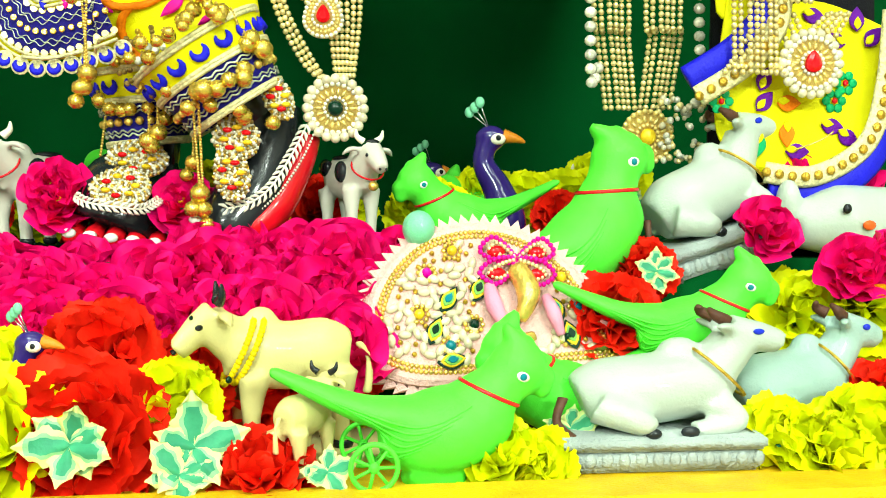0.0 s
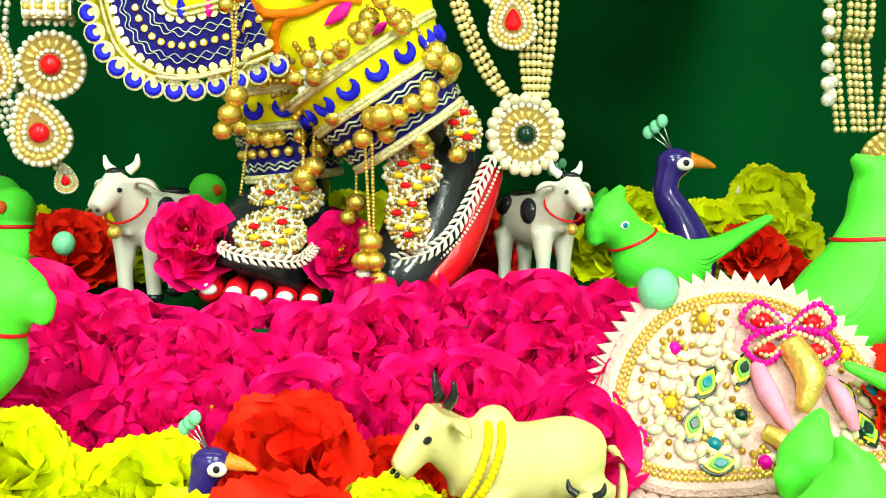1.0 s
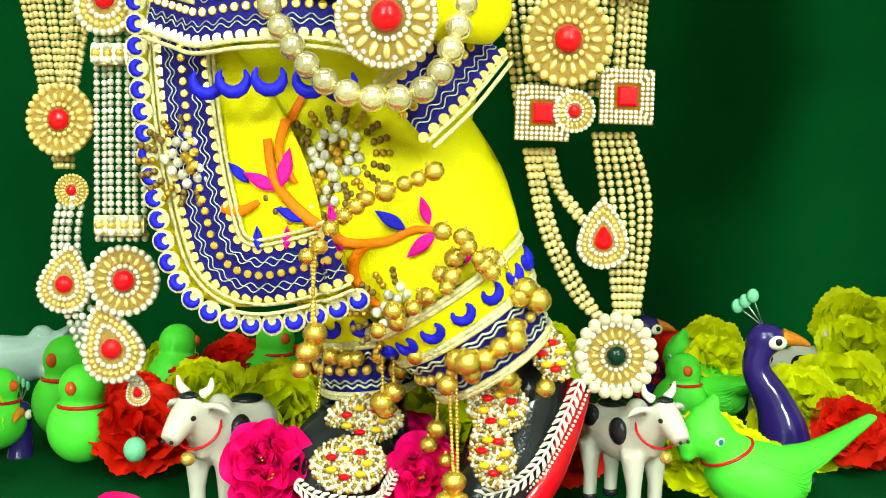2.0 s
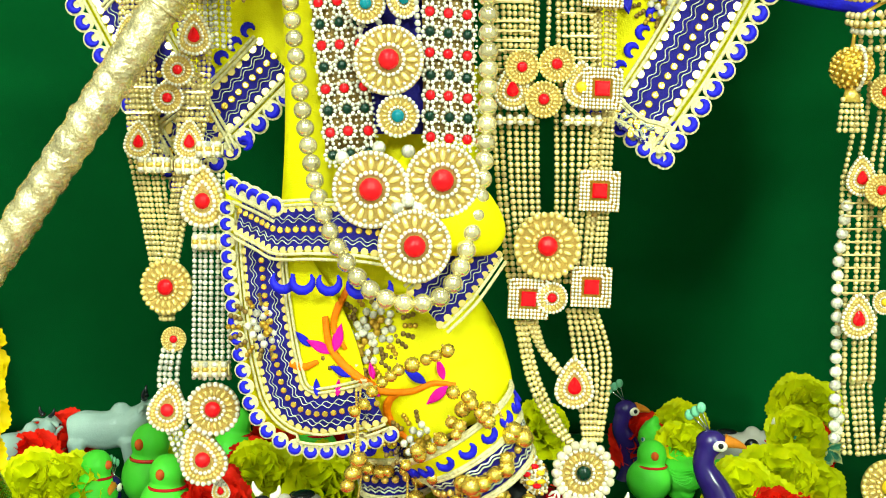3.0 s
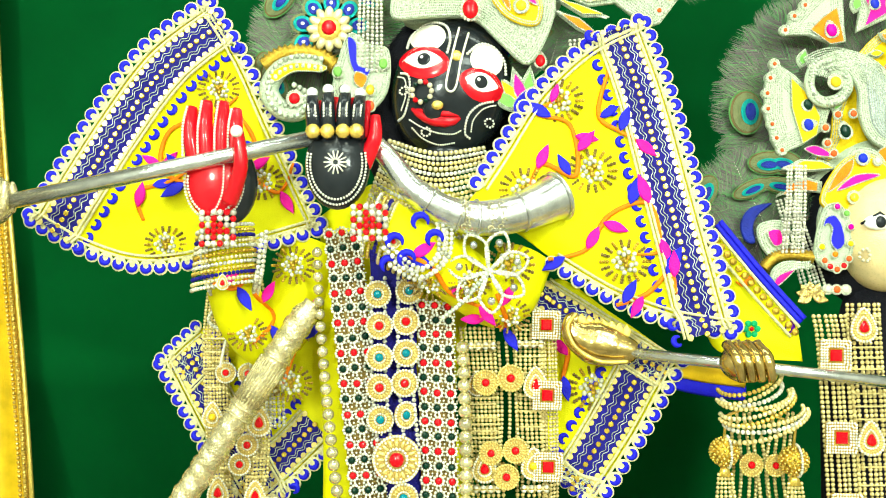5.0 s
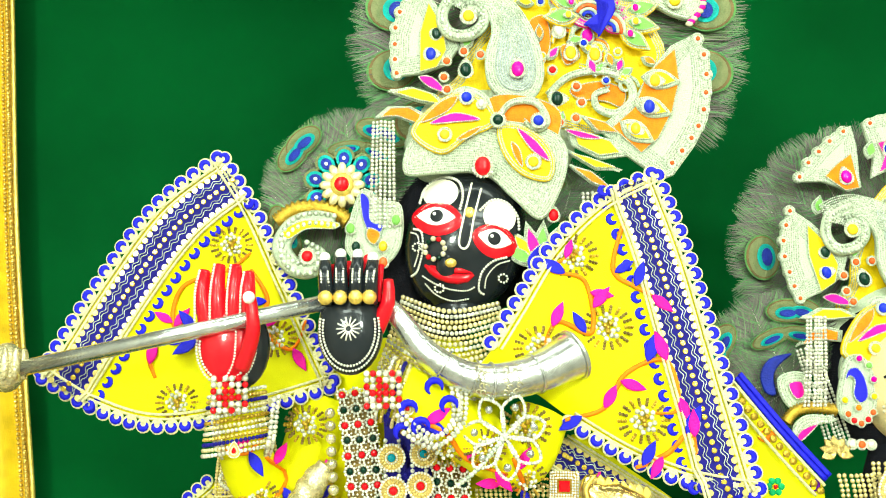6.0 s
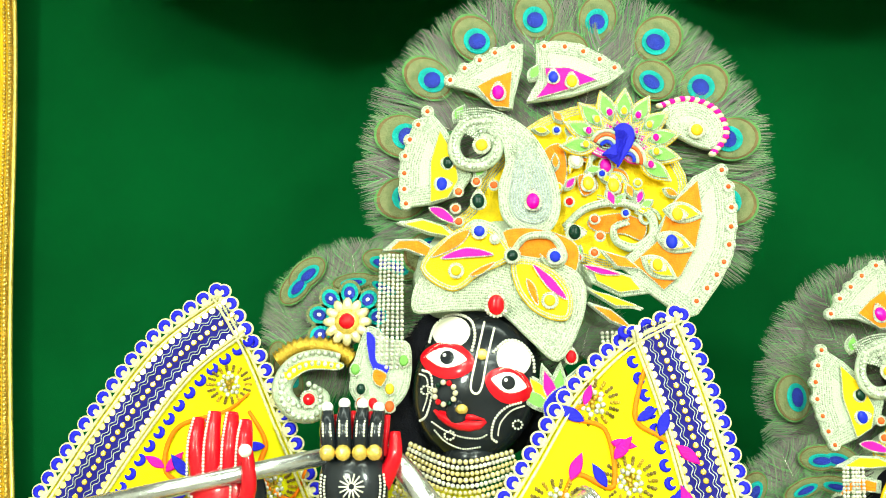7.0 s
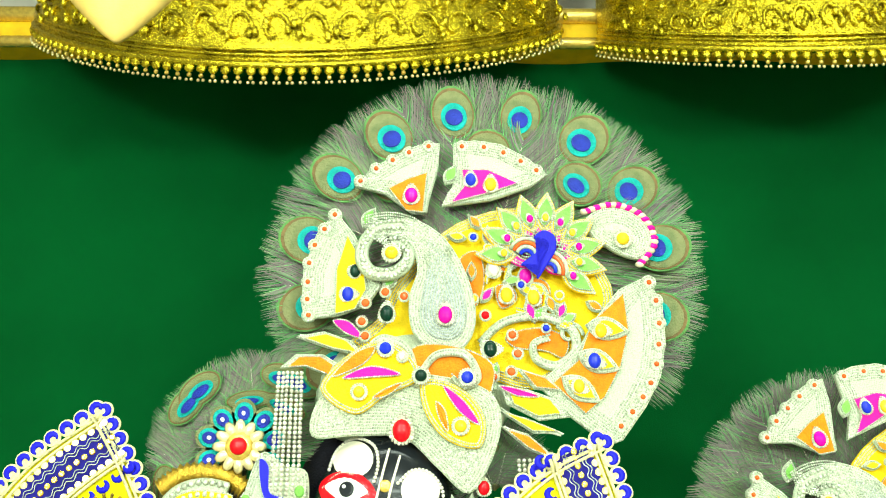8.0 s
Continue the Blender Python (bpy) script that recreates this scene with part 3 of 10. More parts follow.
vine(wing2, [(0.099, 0.830, 1.761), (0.141, 0.830, 1.775), (0.170, 0.830, 1.803), (0.177, 0.830, 1.775)], [(0.3, -150, "magenta", 1.1), (0.6, 30, "blue", 1.4), (0.8, 0, "magenta", 1.2), (0.1, 30, "blue", 1.2)])
vine(wing2, [(0.101, 0.850, 2.066), (0.085, 0.845, 2.006), (0.112, 0.840, 1.983), (0.140, 0.840, 1.968)], [(0.4, 60, "blue", 1.0), (0.7, 20, "blue", 1.2), (0.9, 130, "magenta", 1.2)])
for q in ((0.074, 0.832, 1.932), (0.115, 0.828, 1.816), (-0.012, 0.830, 1.907), (0.034, 0.838, 2.023), (-0.034, 0.830, 1.812)):
    sprig(wing2, q, size=1.15)

# tails of the shawl that hang behind the arms
tail = thing("shawl_tail", (0.076, 0.920, 1.618), "yellow shawl tail hanging to a point, blue ribbon border", "shawl", "shawl tails")
outer = [(0.190, 0.900, 1.691), (0.137, 0.915, 1.590), (0.081, 0.925, 1.503)]
low = [(0.081, 0.925, 1.503), (0.057, 0.925, 1.519), (0.023, 0.925, 1.550)]
inner = [(0.190, 0.900, 1.691), (0.107, 0.905, 1.751), (0.031, 0.910, 1.795), (0.022, 0.920, 1.685), (0.023, 0.925, 1.550)]
cloth("silk", Build().sheet(fan_sheet(outer, low, inner), 50, 20, "yellow", 0.003), tail)
trim_edge(smooth_path(outer, 10), (-1, 0, 0.5), tail)
trim_edge(smooth_path(low, 10), (-0.5, 0, 1), tail, s=0.8)
trim_edge(smooth_path([(0.027, 0.905, 1.798), (0.106, 0.900, 1.747), (0.189, 0.895, 1.694)], 8), (0.2, 0, -1), tail, scallops=False, inner=False)
vine(tail, [(0.038, 0.912, 1.651), (0.048, 0.910, 1.691), (0.054, 0.908, 1.725), (0.087, 0.905, 1.724)], [(0.4, -40, "magenta", 1.2), (0.2, 170, "blue", 1.2), (0.7, 30, "magenta", 1.0)])
sprig(tail, (0.082, 0.905, 1.652), size=1.2)

tail2 = thing("shawl_tail", (-0.419, 0.990, 1.604), "yellow shawl tail with blue ribbon border behind bead strands", "shawl", "shawl tails")
outer = [(-0.458, 0.990, 1.732), (-0.483, 0.990, 1.711), (-0.506, 0.990, 1.688)]
low = [(-0.506, 0.990, 1.688), (-0.448, 0.990, 1.581), (-0.386, 0.990, 1.476), (-0.329, 0.980, 1.523), (-0.271, 0.970, 1.579)]
inner = [(-0.458, 0.990, 1.732), (-0.354, 0.980, 1.774), (-0.271, 0.970, 1.724), (-0.271, 0.970, 1.579)]
cloth("silk", Build().sheet(fan_sheet(outer, low, inner), 60, 20, "yellow", 0.003), tail2)
trim_edge(smooth_path(low[:3], 10), (1, 0, 0.3), tail2)
trim_edge(smooth_path(low[2:], 10), (-0.3, 0, 1), tail2)
trim_edge(smooth_path(outer, 10), (0.5, 0, -1), tail2, s=0.9)

# skirt flap with its wide border
flap = thing("skirt_flap", (-0.274, 0.900, 1.328), "yellow dhoti flap edged with blue ribbon and scalloped lace", "dhoti")
outer = [(-0.333, 0.925, 1.486), (-0.331, 0.925, 1.406), (-0.324, 0.920, 1.325), (-0.302, 0.915, 1.253)]
low = [(-0.302, 0.915, 1.253), (-0.264, 0.905, 1.237), (-0.194, 0.890, 1.242)]
inner = [(-0.333, 0.925, 1.486), (-0.273, 0.890, 1.433), (-0.224, 0.870, 1.373), (-0.199, 0.875, 1.310), (-0.194, 0.890, 1.242)]
cloth("silk", Build().sheet(fan_sheet(outer, low, inner, 0.004), 50, 22, "yellow", 0.003), flap)
hemline = smooth_path([(-0.322, 0.912, 1.450), (-0.321, 0.912, 1.408), (-0.315, 0.908, 1.352), (-0.305, 0.902, 1.297), (-0.294, 0.897, 1.262), (-0.272, 0.892, 1.240), (-0.240, 0.886, 1.232), (-0.201, 0.880, 1.239), (-0.174, 0.878, 1.249)], 8)
trim_edge(hemline, (0.7, 0, 0.7), flap, inner=False, s=0.78, lean=-0.12, even=True)
sprig(flap, (-0.289, 0.890, 1.339), size=1.3)

# trousers of the dhoti: the standing leg and the crossed leg
dhoti = thing("dhoti_trousers", (-0.178, 0.870, 1.332), "bright yellow silk dhoti with vines, gathered in ribbon cuffs", "dhoti")
leg = smooth_path([(-0.171, 0.945, 1.588), (-0.176, 0.945, 1.433), (-0.186, 0.942, 1.353), (-0.130, 0.920, 1.292), (-0.105, 0.900, 1.242)], 10)
b = Build().tube(leg, [0.09, 0.092, 0.097, 0.092, 0.068, 0.05], "yellow", 28, (1, 0.62))
cloth("crossed_leg", b, dhoti)
leg2 = smooth_path([(-0.197, 0.955, 1.332), (-0.179, 0.965, 1.269), (-0.168, 0.970, 1.204)], 8)
cloth("standing_leg", Build().tube(leg2, [0.075, 0.055, 0.04], "yellow", 22, (1, 0.9)), dhoti)


def cuff(name, a, b, r0, r1, label):
    """A ribbon cuff round a leg from a to b, with rows of braid, crescents and sequins."""
    a, b = Vector(a), Vector(b)
    ax = (b - a).normalized()
    e1 = Vector((0, -1, 0)) - ax * ax.dot(Vector((0, -1, 0)))
    e1.normalize()
    e2 = ax.cross(e1)
    L = (b - a).length
    ob = Build()
    n = 30

    def at(s, w, h=0.0):
        r = lerp(r0, r1, s) + h
        return a + ax * L * s + (e1 * math.cos(w) + e2 * math.sin(w)) * r
    ob.add([at(s, 2 * math.pi * k / n) for s in (0, 0.34, 0.66, 1) for k in range(n)], [(i * n + k, i * n + (k + 1) % n, (i + 1) * n + (k + 1) % n, (i + 1) * n + k) for i in range(3) for k in range(n)], "navy")
    for s in (0.0, 0.04, 0.4, 0.44, 0.96, 1.0):
        ob.tube([at(s, 2 * math.pi * k / 40, 0.002) for k in range(40)], 0.0022, "lace", 6, closed=True, up=ax)
    for s in (0.52, 0.57, 0.82, 0.87):
        ob.tube([at(s + 0.02 * math.sin(k * 1.3), 2 * math.pi * k / 120, 0.002) for k in range(120)], 0.0009, "zaribead", 4, closed=True, up=ax)
    k = round(2 * math.pi * r0 / 0.012)
    for i in range(k):
        ob.ball(at(0.695, 2 * math.pi * i / k, 0.001), 0.0042, "gold", 7, 5)
    part(name, ob, dhoti, label)
    k = round(2 * math.pi * r0 / 0.024)
    for i in range(k):
        w0 = 2 * math.pi * i / k
        ring = Build().tube([at(0.2 + 0.09 * math.sin(q), w0 + 0.0065 / r0 * math.cos(q), 0.003) for q in [math.pi * (-0.2 + 1.4 * j / 9) for j in range(10)]], [0.001, 0.0035, 0.004, 0.0035, 0.001], "blue", 6, (1, 0.5))
        part("cuff_crescent", ring, dhoti, "blue embroidered crescent")
    yb = Build()
    yb.add([at(s, 2 * math.pi * k / n, 0.0012) for s in (0.05, 0.39) for k in range(n)], [(k, (k + 1) % n, n + (k + 1) % n, n + k) for k in range(n)], "yellow")
    part("cuff_yoke", yb, dhoti, "yellow silk yoke")


cuff("leg_cuff", (-0.114, 0.900, 1.253), (-0.077, 0.905, 1.197), 0.062, 0.045, "blue ribbon cuff with gold braid")
cuff("leg_cuff", (-0.174, 0.965, 1.239), (-0.167, 0.970, 1.169), 0.046, 0.036, "blue ribbon cuff with gold braid")
FAB[dhoti.name] += FAB[flap.name]
vine(dhoti, [(-0.232, 0.825, 1.352), (-0.228, 0.825, 1.326), (-0.214, 0.825, 1.306), (-0.192, 0.825, 1.289), (-0.179, 0.825, 1.282), (-0.154, 0.825, 1.283), (-0.134, 0.825, 1.291), (-0.113, 0.825, 1.290)], [], 0.004, 0.0042)
vine(dhoti, [(-0.165, 0.825, 1.282), (-0.174, 0.825, 1.273), (-0.176, 0.825, 1.261), (-0.168, 0.825, 1.246), (-0.148, 0.825, 1.230)], [], 0.004, 0.0042)
vine(dhoti, [(-0.266, 0.825, 1.306), (-0.252, 0.825, 1.304), (-0.239, 0.825, 1.310)], [], 0.004, 0.0042)
vine(dhoti, [(-0.209, 0.825, 1.383), (-0.219, 0.825, 1.363), (-0.224, 0.825, 1.342), (-0.213, 0.825, 1.322)], [], 0.004, 0.0036)
for root, end, key in (((-0.140, 0.825, 1.291), (-0.161, 0.825, 1.304), "blue"), ((-0.124, 0.825, 1.294), (-0.130, 0.825, 1.314), "magenta"), ((-0.120, 0.825, 1.289), (-0.140, 0.825, 1.272), "magenta"), ((-0.188, 0.825, 1.293), (-0.192, 0.825, 1.309), "magenta"), ((-0.207, 0.825, 1.297), (-0.228, 0.825, 1.306), "blue"), ((-0.226, 0.825, 1.318), (-0.249, 0.825, 1.330), "magenta"), ((-0.223, 0.825, 1.320), (-0.217, 0.825, 1.346), "magenta"), ((-0.240, 0.825, 1.277), (-0.241, 0.825, 1.294), "blue"), ((-0.221, 0.825, 1.278), (-0.220, 0.825, 1.294), "magenta"), ((-0.182, 0.825, 1.277), (-0.193, 0.825, 1.284), "magenta"), ((-0.095, 0.825, 1.275), (-0.108, 0.825, 1.265), "magenta"), ((-0.246, 0.825, 1.323), (-0.260, 0.825, 1.337), "blue")):
    root, end = Vector(root), Vector(end)
    d = end - root
    part("leaf", Build().plate(leaf_outline(d.length, d.length * 0.36), 0.003, key, facing(snap(dhoti, root.lerp(end, 0.5), 0.003) - d * 0.5, roll=math.degrees(math.atan2(d.x, d.z))), 0.0014), dhoti, "embroidered pointed leaf")
for q in [(-0.143, 0.825, 1.234), (-0.201, 0.825, 1.323)] + [(-0.186, 0.825, 1.343)]:
    sprig(dhoti, q, size=1.3)
# waist sash
sash = thing("waist_sash", (-0.188, 0.840, 1.425), "blue ribbon waist sash with gold sequins over yellow silk", "sash")
trim_edge(smooth_path([(-0.318, 0.895, 1.420), (-0.295, 0.875, 1.410), (-0.274, 0.855, 1.402), (-0.241, 0.838, 1.403), (-0.199, 0.826, 1.402), (-0.162, 0.826, 1.396)], 8), (0.05, 0, 1), sash, inner=False, scallops=False, s=0.8, lean=0.0, even=True)
trim_edge(smooth_path([(-0.318, 0.895, 1.463), (-0.295, 0.875, 1.454), (-0.274, 0.855, 1.445)], 8), (0.2, 0, -1), sash, band=False, s=0.9, lean=0.0, even=True)
trim_edge(smooth_path([(-0.121, 0.835, 1.341), (-0.095, 0.845, 1.366), (-0.067, 0.875, 1.401)], 8), (-0.6, 0, 0.8), sash, inner=False, scallops=False, s=0.85, lean=0.0, even=True)
for q in [(-0.266, 0.845, 1.387), (-0.248, 0.836, 1.387), (-0.224, 0.826, 1.387), (-0.198, 0.820, 1.385), (-0.180, 0.820, 1.383)]:
    p = Vector(q)
    ring = Build().tube([p + Vector((0.009 * math.cos(a), -0.002, -0.009 * math.sin(a))) for a in [math.pi * (-0.2 + 1.4 * k / 9) for k in range(10)]], [0.001, 0.004, 0.005, 0.004, 0.001], "blue", 6, (1, 0.5))
    part("crescent", ring, sash, "blue embroidered crescent")
bow = Build().tube(smooth_path([(-0.173, 0.840, 1.469), (-0.110, 0.825, 1.440), (-0.079, 0.840, 1.420)], 8), [0.03, 0.035, 0.012], "yellow", 14, (1, 0.5))
part("knot", bow, sash, "yellow silk knot of the sash")
# blouse under the necklaces
blouse = thing("blouse", (-0.181, 0.920, 1.685), "yellow silk blouse with sleeves, blue crescents and sequins", "blouse")
cloth("bodice", Build().tube(smooth_path([(-0.164, 0.930, 1.925), (-0.168, 0.935, 1.850), (-0.189, 0.940, 1.686), (-0.189, 0.940, 1.508), (-0.192, 0.930, 1.423)], 8), [0.05, 0.12, 0.10, 0.088, 0.09, 0.09], "yellow", 28, (1, 0.55)), blouse)
vine(blouse, [(-0.325, 0.900, 1.663), (-0.306, 0.900, 1.716), (-0.286, 0.900, 1.749)], [(0.3, -40, "magenta", 1.1), (0.6, 60, "blue", 1.2), (0.9, 10, "magenta", 1.0)])
for q in ((-0.315, 0.900, 1.663), (-0.306, 0.900, 1.739), (-0.312, 0.900, 1.817)):
    sprig(blouse, q)


# ---- the main figure ----
HEAD = Vector((-0.102, 0.845, 2.050)) + Vector((0, 0.06, 0))
HR = Vector((0.080, 0.064, 0.098))
LEANING = radians(16)


def on_face(x, z, h=0.0):
    """The place on the face at x, z millimetres from the head's middle, h metres proud."""
    x, z = x * 0.001, z * 0.001
    u, w = x * math.cos(LEANING) - z * math.sin(LEANING), x * math.sin(LEANING) + z * math.cos(LEANING)
    k = max(0.02, 1 - (u / (HR.x + 0.004)) ** 2 - (w / (HR.z + 0.004)) ** 2)
    return Vector((HEAD.x + x, HEAD.y - HR.y * math.sqrt(k) - h, HEAD.z + z))


def patch(build, cx, cz, rx, rz, key, h, roll=0.0, point=0.0):
    """A painted patch laid on the face."""
    rings, n = 5, 22
    v, f = [on_face(cx, cz, h)], []
    for j in range(1, rings + 1):
        for i in range(n):
            a = 2 * math.pi * i / n
            x, z = rx * j / rings * math.cos(a), rz * j / rings * math.sin(a) * (1 - point * math.cos(a) ** 2)
            c, s = math.cos(radians(roll)), math.sin(radians(roll))
            v.append(on_face(cx + x * c - z * s, cz + x * s + z * c, h if j < rings else h - 0.0015))
    f += [(0, 1 + i, 1 + (i + 1) % n) for i in range(n)]
    for j in range(rings - 1):
        f += [(1 + j * n + i, 1 + (j + 1) * n + i, 1 + (j + 1) * n + (i + 1) % n, 1 + j * n + (i + 1) % n) for i in range(n)]
    build.add(v, f, key)


def chain_on(build, pts, r, key="chalk", gap=2.1):
    path = [on_face(x, z, 0.001) for x, z in [(p.x, p.z) for p in smooth_path([(a, 0, b) for a, b in pts], 8)]]
    beads(build, path, r, key, gap)


body = Build()
body.ball(HEAD, HR, "black", 36, 24, pose(0, 0, 0, 0, 16, 0))
body.ball(on_face(-24, -36, -0.012), (0.016, 0.02, 0.02), "black", 14, 10)
body.ball(on_face(-10, -90, -0.022), (0.035, 0.03, 0.025), "black", 18, 12)
body.tube(smooth_path([(-0.121, 0.925, 2.012), (-0.145, 0.940, 1.933), (-0.162, 0.945, 1.866), (-0.189, 0.950, 1.687), (-0.186, 0.950, 1.507), (-0.190, 0.940, 1.389)], 6), [0.05, 0.045, 0.09, 0.07, 0.06, 0.06], "black", 20, (1, 0.4))
body.tube(smooth_path([(-0.176, 0.940, 1.389), (-0.126, 0.930, 1.309), (-0.089, 0.925, 1.220), (-0.057, 0.935, 1.196)], 6), [0.05, 0.045, 0.03, 0.024], "black", 16)
body.tube(smooth_path([(-0.215, 0.950, 1.389), (-0.183, 0.965, 1.293), (-0.168, 0.972, 1.179), (-0.169, 0.970, 1.146)], 6), [0.045, 0.04, 0.03, 0.026], "black", 16)
body.ball(HEAD + Vector((0.0, 0.035, 0.012)), (0.104, 0.05, 0.112), "hair", 26, 16)
for x in (-0.083, 0.095):
    body.ball(HEAD + Vector((x, 0.03, -0.05)), (0.035, 0.03, 0.085), "hair", 14, 10)
# painted face
patch(body, -31, 61, 23.5, 21, "cream", 0.0012, -10)
patch(body, 45, 27, 21.5, 22, "cream", 0.0012, -25)
patch(body, -36, 25, 34, 23, "red", 0.0022, -12, 0.2)
patch(body, 38, -6, 30, 22, "red", 0.0022, -18, 0.2)
patch(body, -37, 28, 26, 13, "white", 0.0034, -8, 0.55)
patch(body, 38, -3, 23, 13, "white", 0.0034, -12, 0.55)
patch(body, -36, 28, 9, 9, "black", 0.0044)
patch(body, 37, -3, 9, 9, "black", 0.0044)
# a white dot puts a glint into the colour of each pupil
patch(body, -39, 31, 2.4, 2.4, "white", 0.0052)
patch(body, 34, 0, 2.4, 2.4, "white", 0.0052)
for cx, cz, rx, rz, ro in ((-37, 30, 27, 15, -8), (38, -1, 24, 15, -12)):
    chain_on(body, [(cx - rx, cz), (cx - rx * 0.5, cz + rz * 0.85), (cx, cz + rz * 1.05), (cx + rx * 0.6, cz + rz * 0.5), (cx + rx, cz - 6)], 0.0010, "chalk", 2.6)
chain_on(body, [(-58, 50), (-50, 74), (-30, 85), (-8, 76), (-2, 56), (-6, 36)], 0.0021)
chain_on(body, [(20, 34), (36, 48), (54, 46), (68, 30), (70, 12)], 0.0021)
for pts in ([(10, 72), (-2, 22), (-8, -8), (-2, -16), (5, -8), (12, 26), (22, 64)],):
    body.tube([on_face(p.x, p.z, 0.001) for p in smooth_path([(a, 0, b) for a, b in pts], 8)], 0.0015, "cream", 6)
body.ball(on_face(6, 31, 0.001), (0.007, 0.002, 0.007), "gold", 12, 6)
# nose ring, lips, cheeks, chin
for i in range(11):
    a = 2 * math.pi * i / 11
    body.ball(on_face(-39 + 12.5 * math.cos(a), -15 + 13 * math.sin(a), 0.004), 0.0036, ("pearl", "pearl", "ruby", "pearl", "emerald")[i % 5], 8, 6)
body.ball(on_face(-19, -34, 0.008), (0.008, 0.004, 0.006), "gold", 10, 6)
body.tube([on_face(x, z, -0.001) for x, z in ((-52, -34), (-44, -41), (-34, -47), (-22, -51), (-10, -53), (2, -52), (10, -48))], [0.002, 0.006, 0.0075, 0.007, 0.002], "red", 8)
body.tube([on_face(x, z, -0.001) for x, z in ((-46, -35), (-34, -39), (-20, -42), (-6, -43), (8, -46))], [0.001, 0.004, 0.0045, 0.001], "red", 8)
chain_on(body, [(-66, 14), (-56, 8), (-55, -16), (-62, -40), (-70, -46)], 0.0019)
chain_on(body, [(-70, 10), (-61, 4), (-60, -16), (-66, -34)], 0.0013)
chain_on(body, [(52, -26), (34, -32), (20, -46), (16, -66), (22, -72)], 0.0019)
chain_on(body, [(56, -30), (40, -36), (27, -50), (24, -64)], 0.0013)
chain_on(body, [(-55, -48), (-40, -58), (-20, -66), (0, -68), (10, -64)], 0.0014)
chain_on(body, [(-52, -58), (-38, -72), (-18, -80), (2, -78)], 0.0014)
for cx, cz in ((-34, -64), (-62, -10), (48, -52)):
    for i in range(9):
        a = 2 * math.pi * i / 9
        body.ball(on_face(cx + 6 * math.cos(a), cz + 5 * math.sin(a), 0.0006), 0.0016, "chalk", 6, 4)
# the raised palm, red inside and black outside
rp = Vector((-0.392, 0.800, 1.918))
body.ball(rp + Vector((0.012, 0.012, -0.004)), (0.037, 0.02, 0.052), "black", 18, 12)
body.ball(rp, (0.037, 0.018, 0.05), "red", 18, 12)
for i, (dx, dz, r) in enumerate(((-0.030, 0.088, 0.010), (-0.012, 0.095, 0.0105), (0.008, 0.094, 0.0105), (0.024, 0.085, 0.010))):
    body.tube(smooth_path([rp + Vector((dx * 0.8, -0.004, 0.02)), rp + Vector((dx * 1.02, -0.008, 0.06)), rp + Vector((dx, 0.0, dz))], 5), [r * 1.1, r, r * 0.75], "red", 10)
    beads(body, smooth_path([rp + Vector((dx - 0.006, -0.018, 0.02)), rp + Vector((dx * 1.02 - 0.006, -0.018, 0.06)), rp + Vector((dx - 0.004, -0.008, dz))], 5), 0.0019, "chalk", 2.0, True)
body.tube(smooth_path([rp + Vector((0.02, -0.014, -0.03)), rp + Vector((0.036, -0.03, 0.01)), rp + Vector((0.034, -0.034, 0.052))], 6), [0.010, 0.009, 0.0065], "red", 10)
body.ball(rp + Vector((0.033, -0.040, 0.052)), 0.0075, "white", 10, 8)
for s in (0.036, 0.031):
    beads(body, [rp + Vector((s * math.cos(a), -0.018 * math.sqrt(max(0, 1 - (s / 0.038) ** 2)) - 0.004, -0.004 + s * 1.3 * math.sin(a))) for a in [math.pi * (0.95 + 1.15 * k / 30) for k in range(31)]], 0.0018, "chalk", 2.2, True)
beads(body, smooth_path([rp + Vector((0.0, -0.018, -0.045)), rp + Vector((0.012, -0.021, -0.02)), rp + Vector((0.014, -0.02, 0.02))], 6), 0.0016, "chalk", 2.2, True)
# the black hand over the flute
bp = Vector((-0.241, 0.775, 1.931))
body.ball(bp, (0.039, 0.022, 0.054), "black", 20, 14)
for i, dx in enumerate((-0.026, -0.009, 0.009, 0.025)):
    top = Vector((dx * 1.12, -0.006, 0.087 - 0.004 * abs(i - 1.4)))
    body.tube(smooth_path([bp + Vector((dx, -0.012, 0.03)), bp + Vector((dx * 1.05, -0.02, 0.06)), bp + top], 5), [0.0095, 0.0088, 0.0068], "black", 10)
    body.tube([bp + Vector((dx + 0.009, -0.006, 0.032)), bp + top + Vector((0.009, 0.006, -0.004))], 0.004, "red", 6)
    body.ball(bp + top + Vector((0, -0.004, 0.004)), (0.0068, 0.006, 0.0065), "white", 10, 8)
    body.ball(bp + Vector((dx, -0.028, 0.036)), (0.009, 0.006, 0.009), "gold", 10, 6)
    for s in (-0.004, 0.004):
        beads(body, smooth_path([bp + Vector((dx + s, -0.022, 0.045)), bp + Vector((dx * 1.05 + s, -0.028, 0.062)), bp + top + Vector((s, -0.008, -0.006))], 5), 0.0017, "chalk", 2.0, True)
body.tube(smooth_path([bp + Vector((0.03, 0.004, 0.0)), bp + Vector((0.045, -0.008, 0.03)), bp + Vector((0.046, -0.006, 0.058))], 5), [0.011, 0.009, 0.006], "red", 10)
for i in range(14):
    a = 2 * math.pi * i / 14
    body.tube([bp + Vector((0.003 * math.cos(a), -0.0235, 0.003 * math.sin(a))), bp + Vector((0.014 * math.cos(a), -0.0225, 0.014 * math.sin(a)))], [0.001, 0.0026, 0.001], "chalk", 5)
